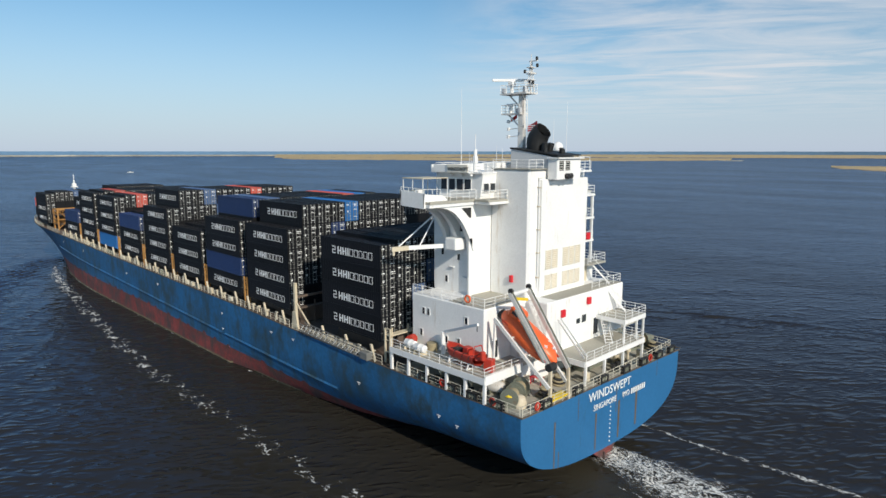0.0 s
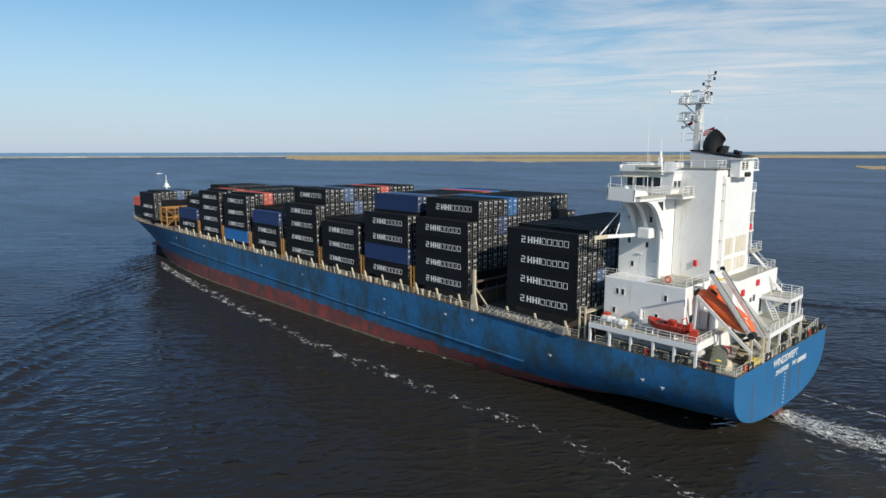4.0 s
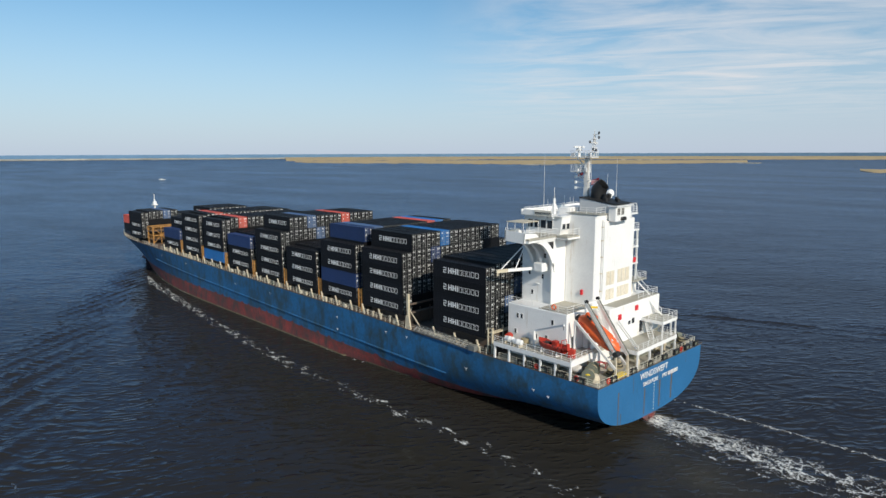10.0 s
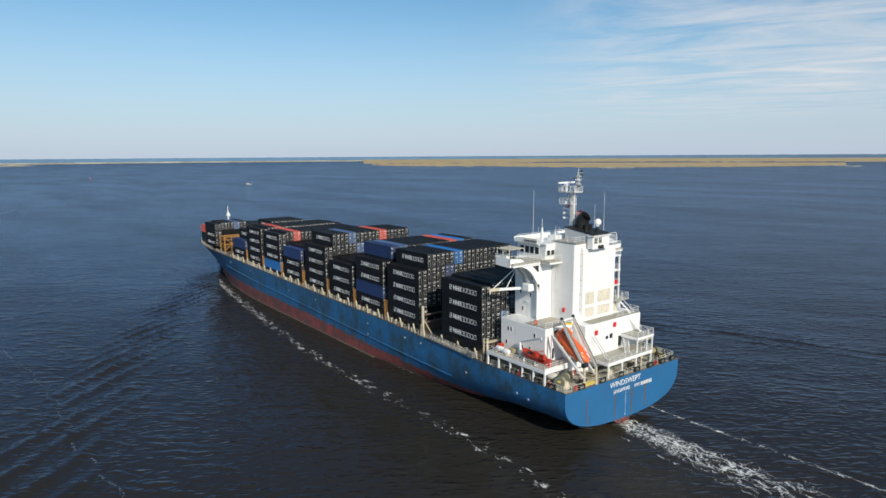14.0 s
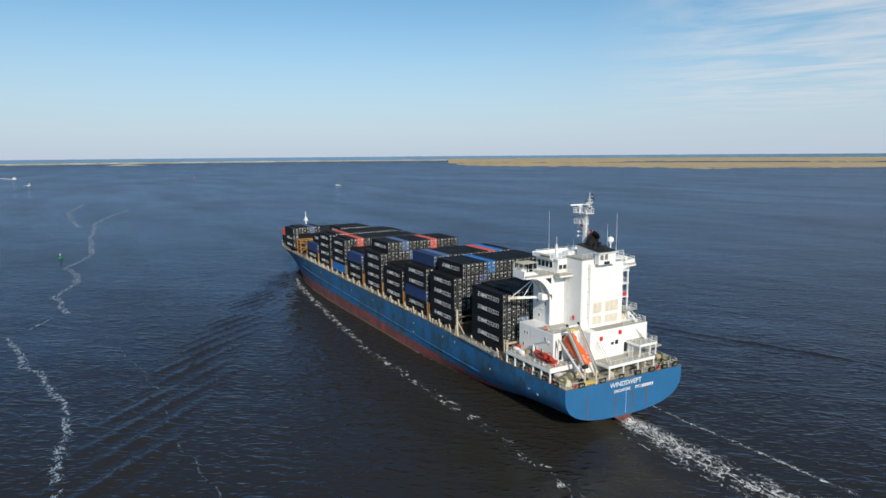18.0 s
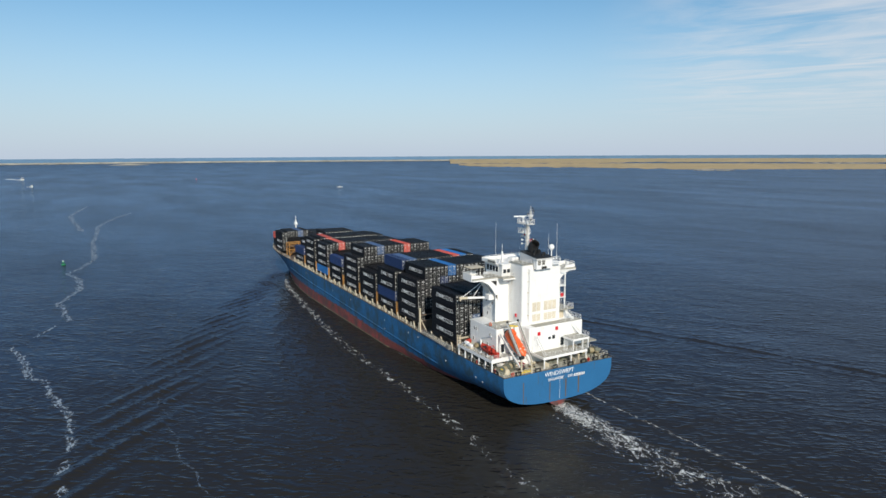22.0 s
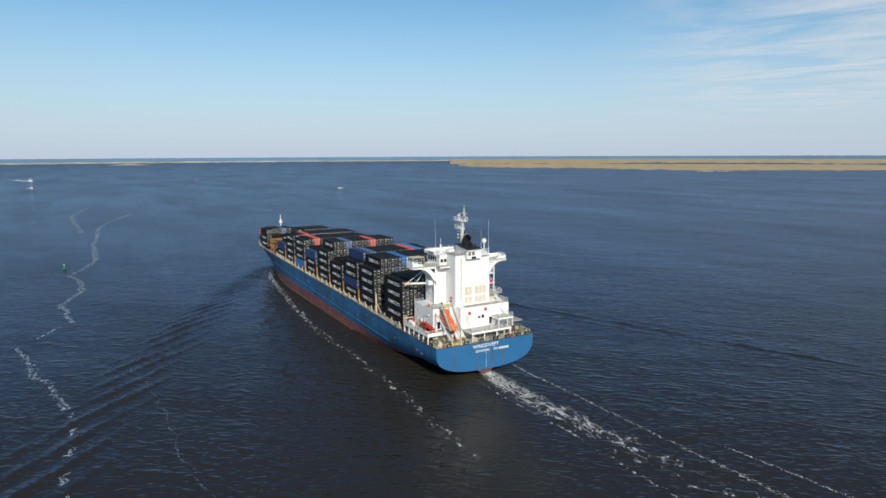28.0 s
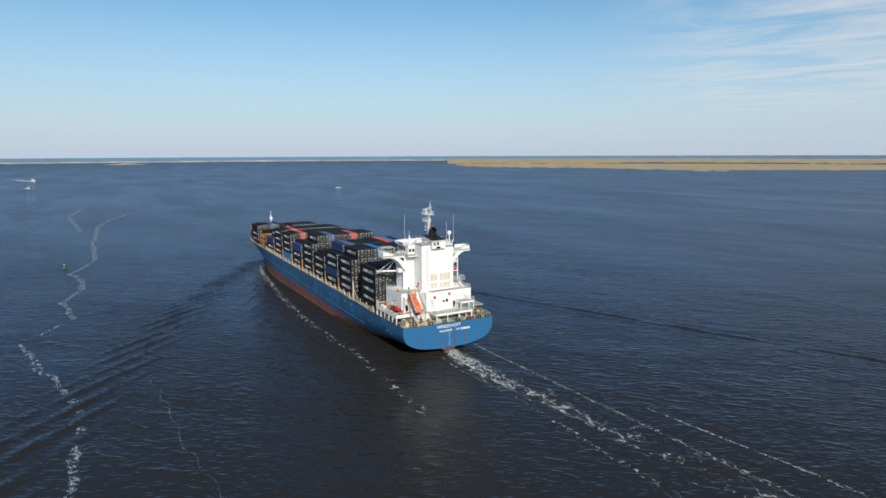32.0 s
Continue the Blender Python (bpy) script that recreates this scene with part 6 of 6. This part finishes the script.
def foam_strip(name, label, line, mat, z=0.07, lift=0.0, steps=60):
    """A strip along (x, y, half width) points, with uv from its start to its end."""
    pts = np.array(line, float)
    along = np.concatenate([[0], np.cumsum(np.hypot(*np.diff(pts[:, :2], axis=0).T))])
    rows, us = [], []
    for k in range(steps + 1):
        d = along[-1] * k / steps
        x, y, w = (float(np.interp(d, along, pts[:, i])) for i in range(3))
        x2, y2 = (float(np.interp(min(along[-1], d + 2), along, pts[:, i])) for i in range(2))
        x1, y1 = (float(np.interp(max(0, d - 2), along, pts[:, i])) for i in range(2))
        t = Vector((x2 - x1, y2 - y1, 0)).normalized()
        row = []
        for j in range(9):
            e = (j / 4 - 1) * w
            h = z + lift * max(0.0, 1 - k / steps * 2.5) * (0.5 + noise.noise((x * 0.6, (y + e) * 0.6, 0))) * (1 - (j / 4 - 1) ** 2)
            row.append((x - t.y * e, y + t.x * e, max(0.03, h)))
        rows.append(row)
        us.append(k / steps)
    s = Shape().sheet(rows)
    me = bpy.data.meshes.new(name)
    me.from_pydata(s.v, [], s.f)
    me.materials.append(mat)
    layer = me.uv_layers.new(name="UVMap")
    for loop in me.loops:
        layer.data[loop.index].uv = (us[loop.vertex_index // 9], (loop.vertex_index % 9) / 8)
    me.polygons.foreach_set("use_smooth", [True] * len(me.polygons))
    return tagged(new(name, me), label, "foam", kind="stuff")


fresh = foam_material("churned_foam", 2.0, (1.15, -0.85), 0.62, stretch=1.5)
lacy = foam_material("thin_lacy_foam", 0.8, (0.12, -0.1), 1.2, stretch=2.0, even=True)
line_foam = foam_material("broken_foam_line", 0.8, (-0.05, -0.25), 1.2)
wash = foam_material("bow_wash_foam", 1.3, (0.3, -0.26), 1.0)
old_lace = foam_material("old_wake_lace", 4.5, (-0.05, -0.2), 0.4, (0.5, 0.5, 0.47), 1.3)
streak_foam = foam_material("old_foam_streak", 1.1, (0.12, 0.06), 1.6, (0.36, 0.43, 0.5))

# silt stirred up from the river bed beside the wake: a thin brown cloud in the water
silt = bpy.data.materials.new("stirred_brown_silt")
silt.use_nodes = True
n, l = silt.node_tree.nodes, silt.node_tree.links
body = n["Principled BSDF"]
body.inputs["Base Color"].default_value, body.inputs["Roughness"].default_value = (0.075, 0.064, 0.04, 1), 0.5
uv, split = n.new("ShaderNodeUVMap"), n.new("ShaderNodeSeparateXYZ")
l.new(uv.outputs[0], split.inputs[0])
inward, soft_edge, fade, clouds, cloudy_range = (n.new(k) for k in ("ShaderNodeMath", "ShaderNodeMapRange", "ShaderNodeMapRange", "ShaderNodeTexNoise", "ShaderNodeMapRange"))
inward.operation, inward.inputs[1].default_value = "PINGPONG", 0.5
l.new(split.outputs["Y"], inward.inputs[0])
soft_edge.interpolation_type, soft_edge.inputs["From Max"].default_value = "SMOOTHSTEP", 0.5
l.new(inward.outputs[0], soft_edge.inputs["Value"])
fade.interpolation_type = "SMOOTHSTEP"
fade.inputs["From Min"].default_value, fade.inputs["From Max"].default_value = 1.0, 0.15
fade.inputs["To Max"].default_value = 0.5
l.new(split.outputs["X"], fade.inputs["Value"])
where = n.new("ShaderNodeNewGeometry")
clouds.inputs["Scale"].default_value, clouds.inputs["Detail"].default_value = 0.12, 7
l.new(where.outputs["Position"], clouds.inputs["Vector"])
cloudy_range.inputs["From Min"].default_value, cloudy_range.inputs["From Max"].default_value = 0.25, 0.65
l.new(clouds.outputs["Fac"], cloudy_range.inputs["Value"])
first, second = n.new("ShaderNodeMath"), n.new("ShaderNodeMath")
first.operation = second.operation = "MULTIPLY"
l.new(soft_edge.outputs[0], first.inputs[0])
l.new(fade.outputs[0], first.inputs[1])
l.new(first.outputs[0], second.inputs[0])
l.new(cloudy_range.outputs[0], second.inputs[1])
through_it, blend = n.new("ShaderNodeBsdfTransparent"), n.new("ShaderNodeMixShader")
l.new(second.outputs[0], blend.inputs[0])
l.new(through_it.outputs[0], blend.inputs[1])
l.new(body.outputs[0], blend.inputs[2])
l.new(blend.outputs[0], n["Material Output"].inputs["Surface"])
plume = aboard(foam_strip("silt_cloud", "thin brown cloud of silt in the water beside the wake", [(-4, -4, 5), (6, -8, 8), (18, -14, 11), (32, -20, 14), (60, -30, 17), (100, -40, 20)], silt, 0.035, 0, 40))
aboard(foam_strip("propeller_wash", "white churned propeller wash behind the stern", [(-1.0, 0.3, 3.0), (4, 0.2, 4.6), (12, -0.3, 5.6), (24, -0.8, 6.6), (40, 0.4, 6.8), (70, 2.5, 8.0), (110, 3, 10), (160, 3, 12)], fresh, 0.12, 0.55, 120))
aboard(foam_strip("wake_edge_foam", "thin foam line at the edge of the wake", [(-5, 10.9, 0.5), (6, 10.3, 0.9), (20, 10.8, 1.1), (50, 11.0, 1.4), (90, 12, 2.2), (160, 13, 3)], lacy, 0.06, 0, 90))
boil = foam_material("propeller_boil_foam", 1.8, (1.0, -0.45), 0.6, (0.7, 0.68, 0.62), 1.3)
aboard(foam_strip("propeller_boil", "white boil of foam under the stern", [(-1.2, 0.2, 2.4), (3, 0.0, 4.4), (8, -0.4, 5.4), (15, -0.8, 6.0), (26, -1.2, 6.4), (36, -0.6, 6.4)], boil, 0.16, 0.9, 70))
aboard(foam_strip("wake_lace", "thin threads of old foam across the wake", [(28, 2.5, 7), (60, 3.5, 9), (100, 5, 12), (170, 6, 15)], old_lace, 0.05, 0, 90))
aboard(foam_strip("wake_edge_foam", "thin foam line at the edge of the wake", [(60, 19, 0.6), (90, 22, 1.2), (110, 23.2, 1.6), (160, 25, 2)], lacy, 0.055, 0, 60))
aboard(foam_strip("wake_edge_foam", "thin foam line at the edge of the wake", [(3, -4.5, 0.4), (14, -5.5, 0.8), (40, -4, 1.5), (90, -6, 2.5)], line_foam, 0.06, 0, 60))
aboard(foam_strip("bow_wash", "broken line of foam thrown off along the hull", [(-178, -14.2, 0.7), (-163.5, -17.4, 2.6), (-140, -20.2, 2.8), (-121, -22.0, 2.8), (-95, -24.6, 2.8), (-66, -26.6, 3.0), (-38, -26.2, 3.2), (-10, -25.6, 3.4), (15, -27, 3.6), (40, -28, 3.6)], wash, 0.1, 0, 160))
aboard(foam_strip("bow_wash", "broken line of foam thrown off along the hull", [(-178, 14.2, 0.7), (-163.5, 17.2, 1.3), (-121, 22.0, 1.5), (-66, 26.4, 1.6), (-30, 26.2, 1.0)], wash, 0.1, 0, 100))
aboard(foam_strip("waterline_foam", "thin pale foam along the waterline", [(x, -half_breadth(x, 0.05) - 0.25, 0.35) for x in (-205, -195, -180, -165, -150, -130, -110, -90, -60, -45)], line_foam, 0.08, 0, 90))


def wave_arm(side, line_x, line_y, lean, length, height, spread, single=False):
    """The diverging wave of the bow: sharp crests, leaning by an angle, set along a line that leaves the bow."""
    a = radians(lean)
    rows = []
    for i in range(320):
        x = -206 + i * 1.15
        mid = float(np.interp(x, line_x, line_y))
        age = (x + 206) / 370
        row = []
        for j in range(64):
            off = -14 + j * 0.45
            y = mid + off
            width = spread * (6.0 + 5.5 * age ** 0.6)
            env = math.exp(-(off * 0.9 / width) ** 2) * min(1.0, (x + 206) / 14) * (1 - 0.4 * age)
            bend = 0.3 * noise.noise((x * 0.04, y * 0.04, 3))
            phase = (y * math.cos(a) - x * math.sin(a)) / (length * (0.6 + 1.3 * age)) + bend
            if single:
                phase = off / length + 0.12 * noise.noise((x * 0.03, 5, 3))
            crest = abs(2 * (phase - math.floor(phase)) - 1)
            h = height * (1.0 if single else 0.5 + 0.7 * age) * env * crest ** 1.5 * (0.72 + 0.75 * noise.noise((x * 0.08, y * 0.14, 1)) + 0.25 * noise.noise((x * 0.4, y * 0.5, 7)))
            row.append((x, side * y, h - 0.05))
        rows.append(row)
    me = face_up(Shape().sheet(rows).mesh("bow_wave", M["water"], True))
    return aboard(tagged(new("bow_wave", me), "low diverging wave crests spreading from the bow", "wave", kind="stuff"))


wave_arm(-1, [-205, -195, -160, -127, -89, -56, -15, 40, 100, 160], [6, 11, 31, 48.5, 66.5, 80, 97, 118, 140, 162], 36, 6.6, 0.85, 1.0)
wave_arm(1, [-205, -195, -150, -100, -54, -9, 27, 100, 160], [6, 10, 22, 38, 55, 73, 86, 116, 138], 22, 6.5, 0.55, 0.6, True)
# shorter following waves close to the hull
for side in (-1, 1):
    rows = []
    for i in range(150):
        x = -170 + 1.6 * i
        row = []
        for j in range(40):
            y = 17.5 + j
            env = math.exp(-((y - 30 - (x + 170) * 0.1) / 9) ** 2) * min(1, max(0, (x + 170) / 30)) * max(0, 1 - (x + 170) / 240)
            h = 0.26 * env * (0.5 + 0.5 * math.cos(6.28318 * ((y * 0.8 - x * 0.6) / 6.5 + 0.3 * noise.noise((x * 0.05, y * 0.05, 8))))) ** 2
            row.append((x, side * y, h - 0.05))
        rows.append(row)
    aboard(tagged(new("hull_wave", face_up(Shape().sheet(rows).mesh("hull_wave", M["water"], True))), "small waves running off the hull side", "wave", kind="stuff"))

# ---- drifting foam streaks, buoys, small boats ----
streaks = []


faint_foam = foam_material("faint_old_foam", 1.0, (0.05, 0.0), 2.0, (0.11, 0.15, 0.2), even=True)


def streak(line, width=0.9, mat=streak_foam):
    wob = []
    for (x0, y0), (x1, y1) in zip(line[:-1], line[1:]):
        for k in range(6):
            u = k / 6
            x, y = x0 + (x1 - x0) * u, y0 + (y1 - y0) * u
            wob.append((x, y + 1.6 * noise.noise((x * 0.16, y * 0.2, 4)), 2.3 * width * (0.6 + 0.8 * abs(noise.noise((x * 0.06, 2, 2))))))
    wob.append((*line[-1], width))
    ob = foam_strip("foam_streak", "pale winding streak of old foam on the water", wob, mat, 0.05, 0, 12 * len(line))
    streaks.append(ob)


streak([(-118, -99.5), (-132, -98.8), (-142, -98.2), (-151, -97.8), (-167, -97.8), (-184, -101.4), (-194, -103.4), (-206, -108.6), (-225, -111.4), (-237, -114.2)], 1.1)
streak([(-245, -109.4), (-252, -106), (-258, -104.2)], 0.8)
streak([(-262, -100), (-267, -100.6), (-281, -103), (-295, -104.4), (-318, -98.2), (-341, -97.8), (-364, -102.8), (-385, -96), (-408, -92)], 1.5)
streak([(-408, -92), (-500, -91), (-594, -86.9), (-650, -75), (-706, -57.6)], 2.4)
streak([(-105, -75), (-121, -76.6), (-134, -78.6), (-141, -78.4), (-170, -80), (-210, -86)], 0.35, faint_foam)
streak([(-560, -100), (-700, -110), (-820, -96)], 2.6)

M["buoyrust"] = material("buoy_dark_base", (0.08, 0.1, 0.05), 0.7, tone=0.2)
buoy = thing("navigation_buoy", "green lateral buoy with lattice top in the water", "buoy", pose(-392, -106, 0, 3, 4, 0))
part("float", Shape().lathe([(0.6, -0.8), (1.25, -0.4), (1.3, 0.55), (1.1, 0.75), (0.3, 0.8)], 16), M["green"], buoy, "round green float", True)
for a in range(4):
    c, sn = math.cos(a * 1.5708 + 0.7), math.sin(a * 1.5708 + 0.7)
    part("leg", Shape().bar((c * 0.85, sn * 0.85, 0.7), (c * 0.3, sn * 0.3, 3.3), 0.07, 5), M["green"], buoy)
part("topmark", Shape().bevel_box(-0.5, 0.5, -0.5, 0.5, 2.3, 3.3, 0.1), M["green"], buoy, "square green day mark")
buoy.scale = (0.8, 0.8, 0.55)
part("lantern", Shape().lathe([(0.25, 3.3), (0.35, 3.4), (0.35, 4.3), (0.05, 4.5)], 10), M["mark"], buoy, "white lantern")
far_buoy = thing("channel_buoy", "small red channel buoy far out on the water", "buoy", pose(-1553, 124, 0))
far_buoy.scale = (0.6, 0.6, 0.6)
part("float", Shape().lathe([(1.2, -0.5), (1.5, 0.2), (1.2, 1.0), (0.4, 1.2)], 12), M["sign"], far_buoy)
part("topmark", Shape().lathe([(0.8, 1.2), (0.6, 3.0), (0.1, 4.2)], 10), M["sign"], far_buoy)


def motor_boat(label, m, size, trail):
    b = thing("motor_boat", label, "boat", m)
    k = size / 10
    rows = []
    for i in range(9):
        u = i / 8
        w = 1.6 * (1 - max(0.0, (u - 0.45) / 0.55) ** 2.2)
        rows.append([(k * (-5 + 10 * u), k * y * max(w, 0.04), k * (z + 0.5 * max(0, u - 0.6))) for y, z in ((-1, 1.1), (-0.95, 0.6), (-0.6, -0.3), (0, -0.5), (0.6, -0.3), (0.95, 0.6), (1, 1.1))])
    part("hull", Shape().sheet(rows), M["mark"], b, "white hull", True)
    part("deck", Shape().prism([(-5 * k, -1.45 * k), (2 * k, -1.45 * k), (4.6 * k, 0), (2 * k, 1.45 * k), (-5 * k, 1.45 * k)], 0.95 * k, 1.0 * k, "z"), M["mark"], b)
    part("cabin", Shape().prism([(-2.4 * k, 1.0 * k), (1.8 * k, 1.0 * k), (0.9 * k, 2.5 * k), (-2.2 * k, 2.6 * k)], -1.1 * k, 1.1 * k), M["railwhite"], b, "white cabin")
    part("windscreen", Shape().prism([(1.0 * k, 1.6 * k), (1.5 * k, 1.6 * k), (1.1 * k, 2.3 * k), (0.7 * k, 2.3 * k)], -1.12 * k, 1.12 * k), M["glass"], b)
    part("mast", Shape().bar((-0.6 * k, 0, 2.5 * k), (-0.6 * k, 0, 4.6 * k), 0.06 * k, 5), M["railwhite"], b)
    if trail:
        s = Shape().sheet([[(-4 * k - trail * u, (0.4 + 3 * u) * e * k, 0.12 + 0.5 * k * (1 - u) * (1 - abs(e))) for e in (-1, -0.5, 0, 0.5, 1)] for u in np.linspace(0, 1, 12)])
        part("wake_trail", s, M["mark"], b, "white foam trail behind the boat", True)
        s = Shape().sheet([[(k * (4.5 - 7 * u), k * e * (0.4 + 1.9 * u), k * (0.9 * (1 - u) * (1 - e * e) + 0.05)) for e in (-1, -0.5, 0, 0.5, 1)] for u in np.linspace(0, 1, 6)])
        part("bow_spray", s, M["mark"], b, "white spray at the bow", True)
    return b


speed_boat = motor_boat("white motor boat running fast with a long foam trail", pose(-1992, -304, 0, 0, 0, 19), 21, 120)
small_boat = motor_boat("small white motor boat under way", pose(-1475, -191, 0, 0, 0, 12), 14, 30)
anchored = motor_boat("small white and red boat lying still on the water", pose(-1040, 287, 0, 0, 0, 65), 10, 0)
anchored.scale = (1, 1, 0.55)
part("red_band", Shape().box(-3.5, 1.5, -1.42, -1.36, 0.75, 0.95), M["sign"], anchored)
bar = tagged(new("sand_bar", Shape().sheet([[(-3950 + 60 * math.cos(a) * r, 105 + 125 * math.sin(a) * r, 8.0 - 9.0 * r) for a in np.linspace(0, 6.28318, 25)] for r in (0.02, 0.5, 0.8, 1.0)]).mesh("sand_bar", M["sand"], True)), "low pale sand bar in the river mouth", "land", kind="structure")


def motions():
    for ob in RIDERS:
        m = ob.matrix_basis.copy()
        walk(ob, [(t, Matrix.Translation((-SPEED * t, 0, 0)) @ m) for t in (0.0, 16.0, 32.0)])
    for ob in streaks:
        walk(ob, [(t, pose(-1.1 * (t - 25), 0, 0)) for t in (0.0, 16.0, 32.0)])
    for ob, vx, vy in ((speed_boat, 10.6, 3.4), (small_boat, 5.2, 0.3)):
        m = ob.matrix_basis.copy()
        walk(ob, [(t, Matrix.Translation((vx * t, vy * t, 0)) @ m) for t in (0.0, 16.0, 32.0)])
    # the radar turns about twenty-two times a minute
    walk(scanner, [(0.5 * k, pose(-14.5, 0, 42.62, 0, 0, 45 + 66 * k)) for k in range(65)])


motions()
